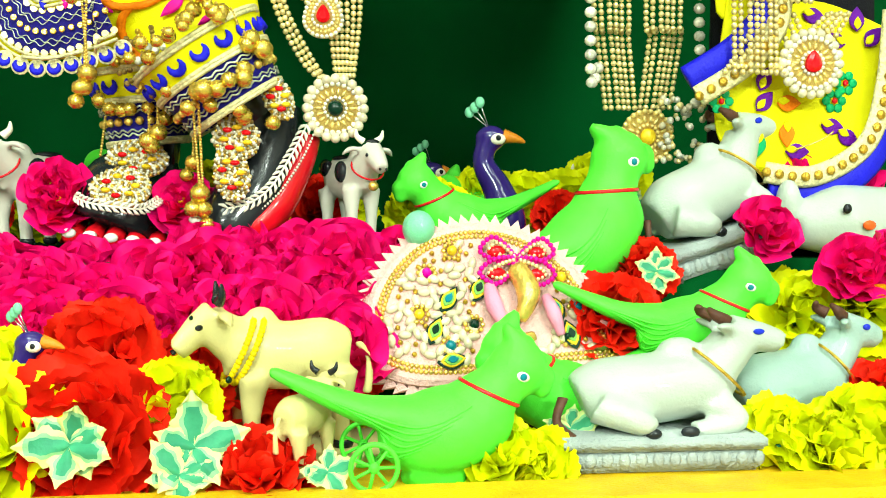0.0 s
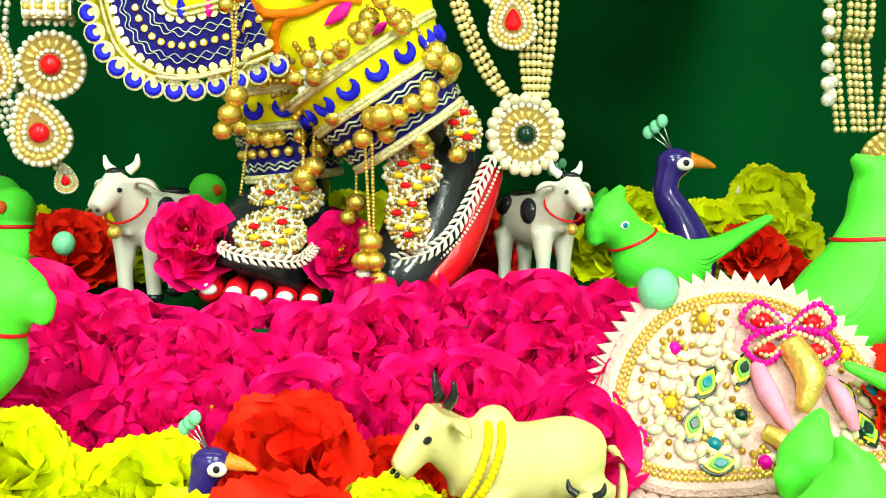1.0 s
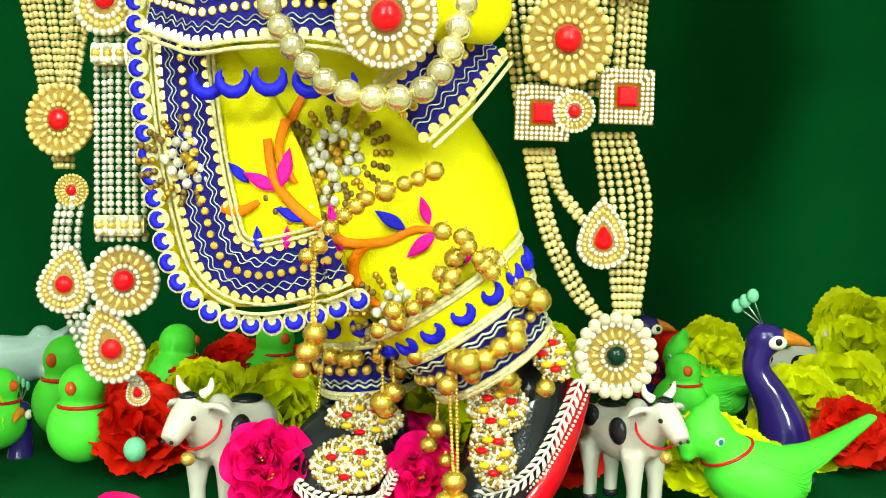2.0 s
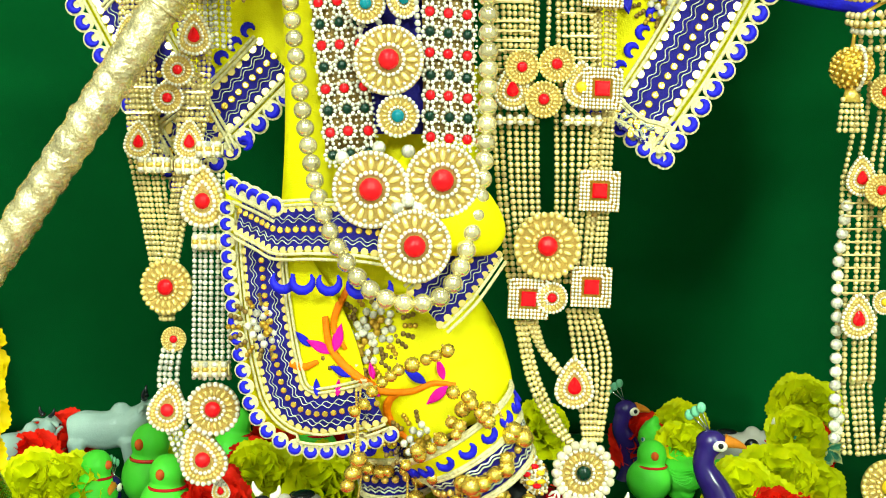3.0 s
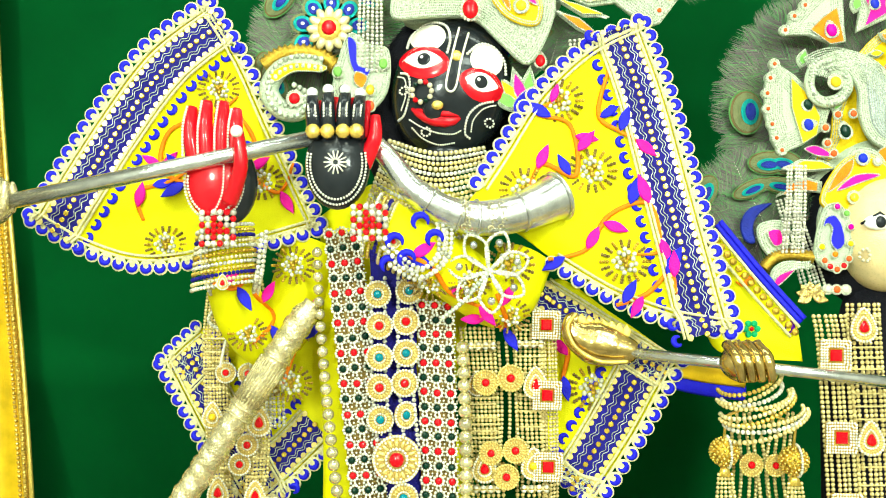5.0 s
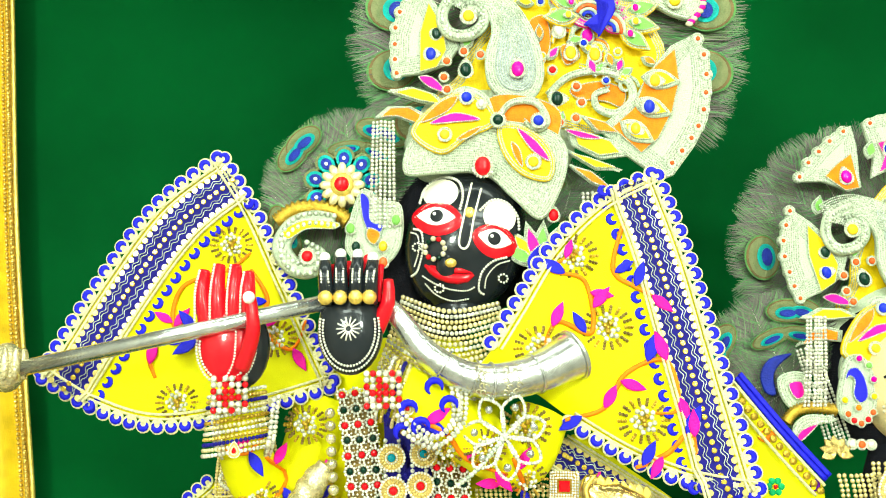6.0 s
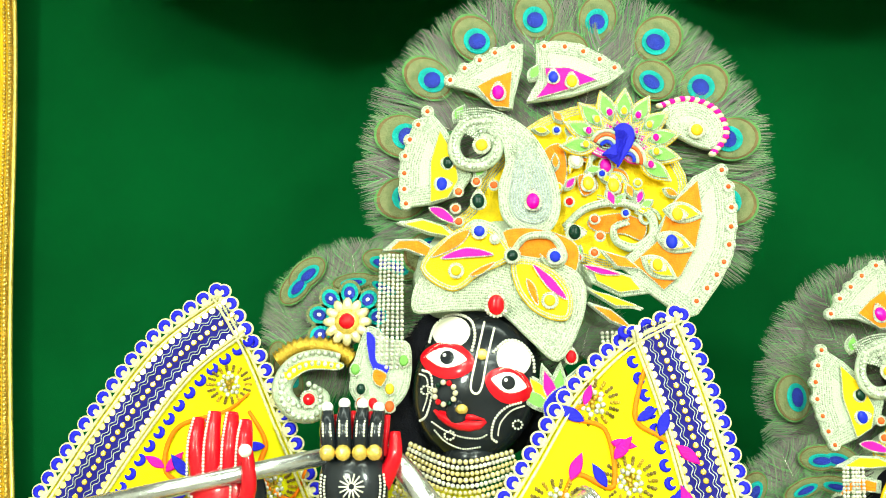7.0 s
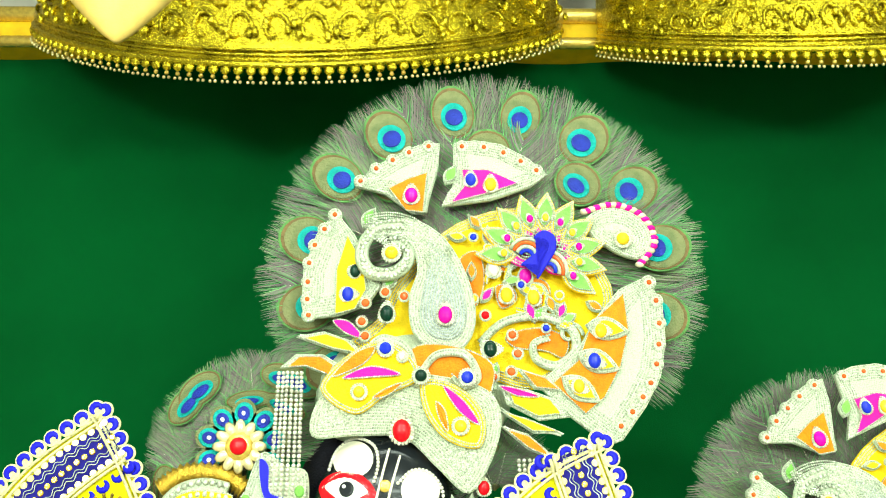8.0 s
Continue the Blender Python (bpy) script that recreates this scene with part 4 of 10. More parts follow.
for s in (1.0, 0.88):
    beads(body, [bp + Vector((0.035 * s * math.cos(a), -0.0225 * math.sqrt(max(0, 1 - s * s * 0.80)) - 0.002, 0.049 * s * math.sin(a))) for a in [math.pi * (0.92 + 1.16 * k / 30) for k in range(31)]], 0.0017, "chalk", 2.2, True)
# the standing foot
fa = Vector((-0.175, 0.965, 1.131))
toe = Vector((-0.197, 0.915, 1.083))
b2 = smooth_path([fa + Vector((0, 0.01, 0.03)), fa, fa.lerp(toe, 0.5) + Vector((0, 0, 0.012)), toe + Vector((0.0, 0.012, 0.006))], 6)
body.tube(b2, [0.03, 0.036, 0.04, 0.036], "black", 18, (1.05, 0.75))
for i in range(5):
    dx = -0.034 + 0.0185 * i
    q = toe + Vector((dx + 0.004, -0.004 - 0.004 * math.cos((i - 1.5) * 0.9), -0.002 - 0.0022 * i))
    body.tube([q + Vector((0, 0.028, 0.008)), q], [0.0095, 0.0085], "red", 10)
    body.ball(q, (0.0078, 0.008, 0.007), "red", 10, 8)
    body.ball(q + Vector((0, -0.0065, 0.003)), (0.0065, 0.0035, 0.0045), "white", 10, 6)


def frond(build, pts, size=0.006, step=0.0062, up=Vector((0, -1, 0))):
    """A painted chain of paired leaves with a dotted spine."""
    path = smooth_path(pts, 8)
    build.tube(path, 0.0010, "chalk", 5)
    for p, t in even_path(path, step):
        side = t.cross(up).normalized()
        for s in (-1, 1):
            build.tube([p, p + side * s * size * 0.55 + t * size * 0.5, p + side * s * size * 0.8 + t * size * 1.1], [0.0007, 0.0017, 0.0006], "chalk", 5)


frond(body, [(-0.217, 0.885, 1.117), (-0.203, 0.872, 1.111), (-0.178, 0.868, 1.107), (-0.158, 0.885, 1.106), (-0.146, 0.930, 1.119)])
# the foot on its toes, red sole turned out
f2 = smooth_path([(-0.046, 0.940, 1.203), (-0.053, 0.930, 1.164), (-0.067, 0.920, 1.119), (-0.091, 0.905, 1.086), (-0.107, 0.900, 1.076)], 6)
body.tube(f2, [0.026, 0.033, 0.034, 0.028, 0.014], "black", 16, (1.0, 0.9))
sole = smooth_path([(-0.012, 0.930, 1.176), (-0.024, 0.930, 1.148), (-0.044, 0.922, 1.110), (-0.066, 0.912, 1.088), (-0.091, 0.905, 1.073)], 6)
body.tube(sole, [0.010, 0.015, 0.018, 0.017, 0.010], "red", 14, (1.0, 1.4))
frond(body, [(-0.015, 0.905, 1.183), (-0.028, 0.900, 1.157), (-0.047, 0.893, 1.126), (-0.066, 0.888, 1.111), (-0.085, 0.885, 1.106)], 0.0068)
beads(body, smooth_path([(-0.008, 0.908, 1.177), (-0.020, 0.905, 1.151), (-0.039, 0.898, 1.122), (-0.058, 0.893, 1.104)], 8), 0.0014, "chalk", 2.4)
for q in ((-0.113, 0.880, 1.096), (-0.100, 0.878, 1.091)):
    body.ball(q, (0.006, 0.004, 0.004), "white", 8, 6)
solo("statue", body, (HEAD.x, 0.95, HIGH), "polished black stone deity figure, painted face, playing a flute", "statue")

# sleeves and collar
cloth("sleeve", Build().tube(smooth_path([(-0.008, 0.880, 1.825), (-0.040, 0.860, 1.768), (-0.105, 0.822, 1.806), (-0.187, 0.800, 1.860)], 8), [0.036, 0.035, 0.037, 0.033], "yellow", 20), blouse)
cloth("sleeve", Build().tube(smooth_path([(-0.286, 0.930, 1.849), (-0.337, 0.920, 1.720), (-0.375, 0.880, 1.751), (-0.389, 0.825, 1.849)], 8), [0.045, 0.033, 0.034, 0.031], "yellow", 20), blouse)
vine(blouse, [(-0.172, 0.765, 1.826), (-0.132, 0.775, 1.810), (-0.105, 0.785, 1.776), (-0.057, 0.800, 1.756)], [(0.2, 60, "magenta", 1.2), (0.4, -60, "blue", 1.3), (0.7, 30, "magenta", 1.3), (0.9, 140, "magenta", 1.1), (0.1, 150, "blue", 1.0)], 0.004)
vine(blouse, [(-0.400, 0.832, 1.793), (-0.372, 0.832, 1.786), (-0.353, 0.840, 1.807)], [(0.2, 60, "magenta", 1.0), (0.6, 150, "blue", 1.2)], 0.004)
for q in ((-0.172, 0.762, 1.836), (-0.142, 0.775, 1.861), (-0.125, 0.770, 1.840), (-0.179, 0.768, 1.810), (-0.158, 0.762, 1.816), (-0.402, 0.838, 1.815), (-0.367, 0.842, 1.815), (-0.384, 0.838, 1.808)):
    c = Vector(q)
    ring = Build().tube([c + Vector((0.009 * math.cos(w), -0.004, 0.009 * math.sin(w))) for w in [math.pi * (-0.1 + 1.4 * j / 9) for j in range(10)]], [0.001, 0.004, 0.005, 0.004, 0.001], "blue", 6, (1, 0.5))
    part("crescent", ring, blouse, "blue embroidered crescent")

for q in ((-0.084, 0.800, 1.790), (-0.033, 0.800, 1.749), (-0.132, 0.780, 1.790), (-0.363, 0.860, 1.729)):
    sprig(blouse, q, 0.9)
vine(blouse, [(-0.050, 0.800, 1.776), (-0.037, 0.800, 1.735), (-0.071, 0.800, 1.749)], [(0.2, 30, "magenta", 1.1), (0.6, 150, "blue", 1.2), (0.9, -90, "magenta", 1.1)])
vine(blouse, [(-0.353, 0.860, 1.779), (-0.336, 0.870, 1.743), (-0.358, 0.870, 1.715)], [(0.2, 30, "magenta", 1.1), (0.6, 150, "blue", 1.2)])

# flute, horn and staff
flute = thing("flute", (-0.459, 0.787, 1.927), "polished silver flute held across the raised hands", "flute")
part("pipe", Build().tube([(-0.647, 0.790, 1.890), (-0.263, 0.773, 1.965)], 0.0098, "silver", 20), flute)
fb = Vector((-0.656, 0.790, 1.893))
fin = Build().ball(fb, (0.022, 0.022, 0.03), "antique", 14, 10)
for i in range(10):
    a = 2 * math.pi * i / 10
    fin.ball(fb + Vector((0.02 * math.cos(a), 0.02 * math.sin(a), 0.004)), (0.006, 0.006, 0.02), "antique", 6, 6)
fin.tube([fb, Vector((-0.637, 0.790, 1.891))], [0.02, 0.013], "antique", 14)
part("finial", fin, flute, "lobed gilt bulb")
horn = thing("horn", (-0.104, 0.790, 1.875), "curved silver horn with engraved bands and a flared bell", "horn")
hp = smooth_path([(-0.214, 0.795, 1.974), (-0.186, 0.788, 1.947), (-0.152, 0.785, 1.903), (-0.111, 0.788, 1.876), (-0.070, 0.795, 1.867), (-0.021, 0.810, 1.876), (0.029, 0.830, 1.898)], 8)
part("tube", Build().tube(hp, [0.009, 0.013, 0.016, 0.019, 0.022, 0.024, 0.030], "silver", 22), horn)
for k, r in ((20, 0.019), (27, 0.0215), (31, 0.0225), (40, 0.0245)):
    t = (hp[k + 1] - hp[k]).normalized()
    e1 = t.orthogonal().normalized()
    e2 = t.cross(e1)
    part("band", Build().tube([hp[k] + (e1 * math.cos(a) + e2 * math.sin(a)) * r for a in [2 * math.pi * i / 28 for i in range(28)]], 0.0018, "silver", 6, closed=True, up=t), horn, "engraved silver ring")
t = (hp[-1] - hp[-2]).normalized()
e1 = t.orthogonal().normalized()
e2 = t.cross(e1)
hb = Build().tube([hp[-1] + (e1 * math.cos(a) + e2 * math.sin(a)) * 0.03 for a in [2 * math.pi * i / 32 for i in range(32)]], 0.003, "silver", 8, closed=True, up=t)
part("bell_rim", hb, horn, "rolled silver rim")
hs = Build()
for k in (28, 29, 34, 36):
    for j in range(5):
        c = hp[k] + Vector((0.004 * (j % 2), -0.0235, 0.007 * (j - 2)))
        hs.tube([c + Vector((0.004 * math.cos(w) * (1 - w / 9), 0.001 * abs(j - 2), 0.004 * math.sin(w) * (1 - w / 9))) for w in [0.6 * q for q in range(9)]], 0.0007, "antique", 4)
part("engraving", hs, horn, "engraved scrolls")

staff = thing("staff", (-0.551, 0.840, 1.341), "thick staff wrapped in twisted gilt silver foil", "staff")
s0, s1 = Vector((-0.281, 0.857, 1.768)), Vector((-0.745, 0.884, 1.075))
n = 330
ax = (s1 - s0).normalized()
e1 = Vector((0, -1, 0))
e2 = ax.cross(e1)
L = (s1 - s0).length
sv = []
for i in range(n + 1):
    s = i / n
    for k in range(24):
        w = 2 * math.pi * k / 24
        smoothed = 1 if 0.1 < s < 0.19 else 0.0
        r = lerp(0.0178, 0.0142, s) + (1 - smoothed) * (0.0008 * math.sin(2 * w + s * 250) + 0.0014 * noise.noise((s * 75 + 2 * w, math.cos(w) * 4, math.sin(w) * 4)) + 0.0014 * noise.noise((s * 190, math.cos(w) * 8, math.sin(w) * 8)))
        if s < 0.03:
            r *= 0.6 + 0.4 * s / 0.03
        sv.append(s0 + ax * L * s + (e1 * math.cos(w) + e2 * math.sin(w)) * r)
sb = Build().add(sv, [(i * 24 + k, i * 24 + (k + 1) % 24, (i + 1) * 24 + (k + 1) % 24, (i + 1) * 24 + k) for i in range(n) for k in range(24)], "antique")
sb.add([sv[k] for k in range(24)], [tuple(range(24))], "antique")
part("shaft", sb, staff)
for s in (0.1, 0.19, 0.205):
    kn = Build().tube([s0 + ax * L * s + (e1 * math.cos(w) + e2 * math.sin(w)) * 0.0182 for w in [2 * math.pi * k / 28 for k in range(28)]], 0.002, "antique", 6, closed=True, up=ax)
    part("collar_ring", kn, staff)
for k in range(26):
    w = 2 * math.pi * k / 26
    kn = Build().tube([s0 + ax * L * 0.108 + (e1 * math.cos(w) + e2 * math.sin(w)) * 0.0182, s0 + ax * L * 0.182 + (e1 * math.cos(w) + e2 * math.sin(w)) * 0.0176], 0.0013, "antique", 4)
    part("collar_rib", kn, staff)


# ---- jewellery ----
def ring_of(build, r, n, ball, key, y=0.0, rz=None):
    for i in range(n):
        a = 2 * math.pi * i / n
        build.strew(BEAD, [Matrix.Translation((r * math.cos(a), y, (rz or r) * math.sin(a))) @ Matrix.Scale(ball, 4)], key)


def make_round(face, rim, gem):
    b = Build()
    b.plate(circle(0.98, 32), 0.12, "medalgold", None, 0.06)
    ring_of(b, 0.92, 26, 0.105, rim, -0.13)
    for i in range(18):
        a = 2 * math.pi * i / 18
        b.ball((0.63 * math.cos(a), -0.13, 0.63 * math.sin(a)), (0.15, 0.07, 0.065), face, 6, 5, pose(0, 0, 0, 0, -math.degrees(a), 0))
    ring_of(b, 0.41, 16, 0.075, rim, -0.15)
    return b


def make_petal_round():
    """Openwork: two rims and long petals between."""
    b = Build()
    b.plate(circle(1.0, 32), 0.1, "medalgold", None, 0.05)
    ring_of(b, 0.93, 44, 0.066, "chip", -0.1)
    for i in range(16):
        a = 2 * math.pi * i / 16
        b.ball((0.66 * math.cos(a), -0.12, 0.66 * math.sin(a)), (0.17, 0.06, 0.075), "goldchip", 8, 5, pose(0, 0, 0, 0, -math.degrees(a), 0))
        b.ball((0.80 * math.cos(a + 0.2), -0.12, 0.80 * math.sin(a + 0.2)), 0.055, "chip", 6, 5)
    ring_of(b, 0.43, 20, 0.066, "chip", -0.13)
    return b


def make_drop():
    b = Build()
    out = drop_outline(1.0)
    b.plate(out, 0.16, "medalgold", None, 0.06)
    for s, key, ball in ((0.93, "chip", 0.1), (0.72, "goldchip", 0.08), (0.52, "chip", 0.085)):
        beads(b, [Vector((x * s, -0.16, z * s)) for x, z in out], ball, key, 2.1, False, True)
    return b


def make_square():
    b = Build()
    b.plate([(-1, -1), (1, -1), (1, 1), (-1, 1)], 0.14, "oldgold", None, 0.05)
    for s in (0.92, 0.74, 0.56):
        beads(b, [Vector((x * s, -0.15, z * s)) for x, z in ((-1, -1), (1, -1), (1, 1), (-1, 1))], 0.085, "chip", 2.1, False, True)
    return b


def gem_round(key):
    return Build().ball((0, -0.2, 0), (0.3, 0.2, 0.3), key, 14, 8)


MED = {}
for nm, b in (("round", make_round("goldchip", "chip", "ruby")), ("yellow", make_round("goldchip", "goldchip", "ruby")), ("petal", make_petal_round()), ("drop", make_drop()), ("square", make_square())):
    MED[nm] = b.mesh("medallion_" + nm)
GEM = {k: gem_round(k).mesh("gem_" + k) for k in ("ruby", "teal", "emerald", "amber", "sapphire")}
GEM["ruby_square"] = Build().plate([(-0.36, -0.36), (0.36, -0.36), (0.36, 0.36), (-0.36, 0.36)], 0.3, "ruby", None, 0.12).mesh("gem_square")
GEM["ruby_drop"] = Build().plate(drop_outline(0.33), 0.36, "ruby", None, 0.14).mesh("gem_drop")


def medal(parent, at, r, shape="round", gem="ruby", roll=0, turn=0, tilt=0, label=""):
    ob = new("medallion", MED[shape])
    ob.parent = parent
    ob.matrix_basis = Matrix.Translation(-parent.location) @ facing(at, tilt, turn, r, roll)
    tagged(ob, label)
    g = new("gem", GEM[gem])
    g.parent = ob
    return ob


def strands(parent, pts, n, width, r, key="bead", width2=None, sway=0.0):
    """n bead strings side by side along a path; the width may change on the way."""
    path = smooth_path(pts, 10)
    m = len(path) - 1
    for k in range(n):
        o = (k - (n - 1) / 2) / max(1, n - 1)
        line = [p + Vector((o * lerp(width, width2 if width2 is not None else width, i / m), 0.004 * abs(o) * 2 + 0.002 * math.sin(k * 2.1), sway * o * math.sin(math.pi * i / m))) for i, p in enumerate(path)]
        part("bead_strand", beads(Build(), line, r, key, 2.0, True), parent)


def rungs(parent, pts, count, width, r=0.001, key="bead"):
    """Short bars that hold the strings of a band side by side."""
    path = smooth_path(pts, 10)
    for i in range(count):
        p = path[int((i + 0.5) / count * (len(path) - 1))]
        b = Build()
        box(b, p.x - width / 2, p.x + width / 2, p.y - 0.004, p.y + 0.001, p.z - r, p.z + r, key, 0.0012)
        part("spacer_bar", b, parent)


def buckle(parent, at, w, h):
    c = Vector(at)
    b = Build()
    box(b, c.x - w / 2, c.x + w / 2, c.y - 0.006, c.y + 0.004, c.z - h / 2, c.z + h / 2, "palegold", 0.002)
    plate = part("buckle", b, parent, "gilt buckle set with rhinestones")
    b = Build()
    for i in range(max(2, round(w / 0.009))):
        k = max(2, round(w / 0.009))
        for j in (-1, 0, 1):
            b.ball(c + Vector((-w / 2 + (i + 0.5) * w / k, -0.007, j * h * 0.3)), 0.0035, "crystal" if j else "gold", 6, 4)
    part("rhinestone_pave", b, plate)


# the bodice of gem cells
def cell_mesh():
    """A round stone in a ring of small beads, with the link beads below and beside it."""
    b = Build()
    ring_of(b, 0.98, 10, 0.31, "chip")
    for x, z, r in ((-0.42, -1.48, 0.27), (0.42, -1.48, 0.27), (1.23, -1.48, 0.2), (1.23, -0.75, 0.17), (1.23, 0.75, 0.17)):
        b.strew(BEAD, [Matrix.Translation((x, 0.05, z)) @ Matrix.Scale(r, 4)], "chip")
    return b.mesh("gem_cell")


CELL = cell_mesh()
STONE = {k: Build().ball((0, -0.1, 0), (0.66, 0.4, 0.66), k, 10, 6).mesh("stone_" + k) for k in ("ruby", "emerald")}


def gem_panel(top, bottom, cols, rows, lean, label):
    top, bottom = Vector(top), Vector(bottom)
    ob = thing("gem_panel", top.lerp(bottom, 0.5), label, "necklace", "gem panels on the chest")
    # a dark sheet puts the shade of the gaps behind the stones
    backing = Build()
    w = (cols - 1) / 2 * 0.0162 + 0.006
    backing.sheet(lambda u, v: bottom.lerp(top, v) + Vector(((u * 2 - 1) * w, 0.006, 0)), 2, 8, "bronze", 0.002)
    part("backing_net", backing, ob, "dark bronze sheet standing in for shade between the stones")
    r2 = random.Random(cols * rows)
    for j in range(rows):
        p = top.lerp(bottom, j / (rows - 1))
        for i in range(cols):
            c = tagged(new("gem_cell", CELL), kind="stuff")
            new("stone", STONE["ruby" if (j % 2 == 0) else "emerald"]).parent = c
            c.parent = ob
            c.matrix_basis = facing(p - ob.location + Vector(((i - (cols - 1) / 2) * 0.0162 + r2.uniform(-0.0007, 0.0007), 0.002 * abs(i - (cols - 1) / 2) + r2.uniform(-0.001, 0.001), lean * (i - 1) * 0.0012 + r2.uniform(-0.0007, 0.0007))), turn=r2.uniform(-9, 9), scale=0.0065)
    return ob


gem_panel((-0.243, 0.845, 1.855), (-0.207, 0.838, 1.497), 3, 20, 1, "panel of red and dark green stones ringed with rhinestones")
gem_panel((-0.126, 0.838, 1.763), (-0.122, 0.832, 1.510), 3, 15, -1, "panel of red and dark green stones ringed with small rhinestones")

front = thing("pendant_row", (-0.177, 0.830, 1.616), "double row of round rhinestone pendants with teal and red stones", "necklace")
for i, (a, b) in enumerate((((-0.197, 0.828, 1.777), (-0.158, 0.830, 1.781)), ((-0.195, 0.826, 1.738), (-0.162, 0.828, 1.743)), ((-0.195, 0.826, 1.699), (-0.162, 0.828, 1.704)), ((-0.195, 0.826, 1.662), (-0.164, 0.828, 1.667)), ((-0.194, 0.826, 1.623), (-0.164, 0.828, 1.628)))):
    for q, tn in ((a, 0), (b, 0 if i < 4 else 40)):
        medal(front, q, 0.0172, "round", "teal" if i % 2 == 0 else "ruby", turn=tn)
medal(front, (-0.174, 0.822, 1.575), 0.030, "petal", "ruby", label="large gilt filigree medallion")
medal(front, (-0.166, 0.824, 1.528), 0.0185, "round", "teal")
for q, r in (((-0.188, 0.812, 1.465), 0.033), ((-0.128, 0.812, 1.473), 0.032), ((-0.151, 0.800, 1.418), 0.031)):
    medal(front, q, r, "petal", "ruby", label="large gilt filigree medallion")
back = Build()
ra, rb = Vector((-0.181, 0.850, 1.838)), Vector((-0.172, 0.846, 1.515))
back.sheet(lambda u, v: rb.lerp(ra, v) + Vector(((u * 2 - 1) * 0.03 + 0.003 * math.sin(9 * v), 0.002 * math.sin(14 * v + 3 * u), 0)), 4, 20, "navy", 0.0015)
part("ribbon_backing", back, front, "royal blue ribbon behind the pendants")
sp = Build()
for q in ((-0.157, 0.810, 1.456), (-0.166, 0.810, 1.450), (-0.148, 0.810, 1.449), (-0.157, 0.820, 1.498), (-0.213, 0.820, 1.492), (-0.108, 0.815, 1.437), (-0.182, 0.822, 1.501)):
    sp.ball(q, 0.006, "crystal", 8, 6)
strands(front, [(-0.180, 0.832, 1.797), (-0.180, 0.832, 1.678), (-0.173, 0.830, 1.591)], 4, 0.05, 0.003, "crystal")
part("linking_stones", sp, front)

mirror = thing("mirror_bead_necklace", (-0.151, 0.800, 1.373), "long necklace of mirror-bright pale gold globe beads", "necklace")
pth = smooth_path([(-0.275, 0.850, 1.831), (-0.271, 0.850, 1.743), (-0.259, 0.845, 1.616), (-0.246, 0.840, 1.515), (-0.226, 0.825, 1.436), (-0.194, 0.808, 1.386), (-0.157, 0.800, 1.370), (-0.123, 0.803, 1.381), (-0.103, 0.815, 1.431), (-0.092, 0.825, 1.492), (-0.089, 0.830, 1.585), (-0.092, 0.835, 1.710)], 8)
rng = random.Random(4)
facet = Build()
bmi = bmesh.new()
bmesh.ops.create_icosphere(bmi, subdivisions=3, radius=1)
facet.add([v.co.copy() for v in bmi.verts], [tuple(v.index for v in f.verts) for f in bmi.faces], "mirror")
bmi.free()
fm = facet.mesh("mirror_ball_bead")
for i, (p, t) in enumerate(even_path(pth, 0.0158)):
    o = new("mirror_bead", fm)
    o.parent = mirror
    o.matrix_basis = Matrix.Translation(p - mirror.location) @ pose(0, 0, 0, rng.uniform(0, 90), rng.uniform(0, 90), 0) @ Matrix.Scale(0.0066 + 0.002 * max(0, math.sin(math.pi * i / 84)), 4)

# neck beads
collar = thing("bead_collar", (-0.125, 0.850, 1.936), "stacked collar of gold and champagne beads round the neck", "necklace")
for j in range(17):
    a = [(-0.183, 0.870, 1.976), (-0.125, 0.842, 1.955), (-0.062, 0.870, 1.966)]
    z = -0.0056 * j
    w = 1 + 0.032 * j
    mid = Vector(a[1])
    line = [Vector((mid.x + (q.x - mid.x) * w, q.y - 0.0016 * j, q.z + z * (1 + 0.25 * math.sin(math.pi * i / 16)))) for i, q in enumerate(smooth_path(a, 8))]
    part("collar_strand", beads(Build(), line, 0.0029 if j % 3 else 0.0034, ("palegold", "crystal", "bead")[j % 3], 2.0), collar)

# bands on the left, hung from the wrist
lband = thing("bead_band", (-0.403, 0.950, 1.549), "long champagne bead bands with gilt red-stone medallions", "necklace", "bead bands")
A = [(-0.405, 0.900, 1.802), (-0.425, 0.945, 1.727), (-0.427, 0.960, 1.618), (-0.421, 0.963, 1.506), (-0.406, 0.963, 1.408), (-0.399, 0.963, 1.339)]
strands(lband, A[:4], 8, 0.035, 0.0027, width2=0.026)
strands(lband, A[3:], 7, 0.032, 0.0027, width2=0.012)
rungs(lband, A[1:4], 9, 0.03)
B = [(-0.370, 0.900, 1.802), (-0.364, 0.930, 1.726), (-0.364, 0.935, 1.617), (-0.368, 0.940, 1.535), (-0.382, 0.955, 1.465), (-0.400, 0.960, 1.360)]
strands(lband, B[:4], 7, 0.028, 0.0027)
rungs(lband, B[1:4], 9, 0.026)
strands(lband, B[3:], 6, 0.026, 0.0027, width2=0.01)
C = [(-0.345, 0.925, 1.719), (-0.341, 0.930, 1.604), (-0.347, 0.935, 1.481), (-0.349, 0.935, 1.303), (-0.349, 0.940, 1.287)]
strands(lband, C[:2], 5, 0.022, 0.0026, "crystal")
strands(lband, C[2:], 7, 0.034, 0.0026, "crystal")
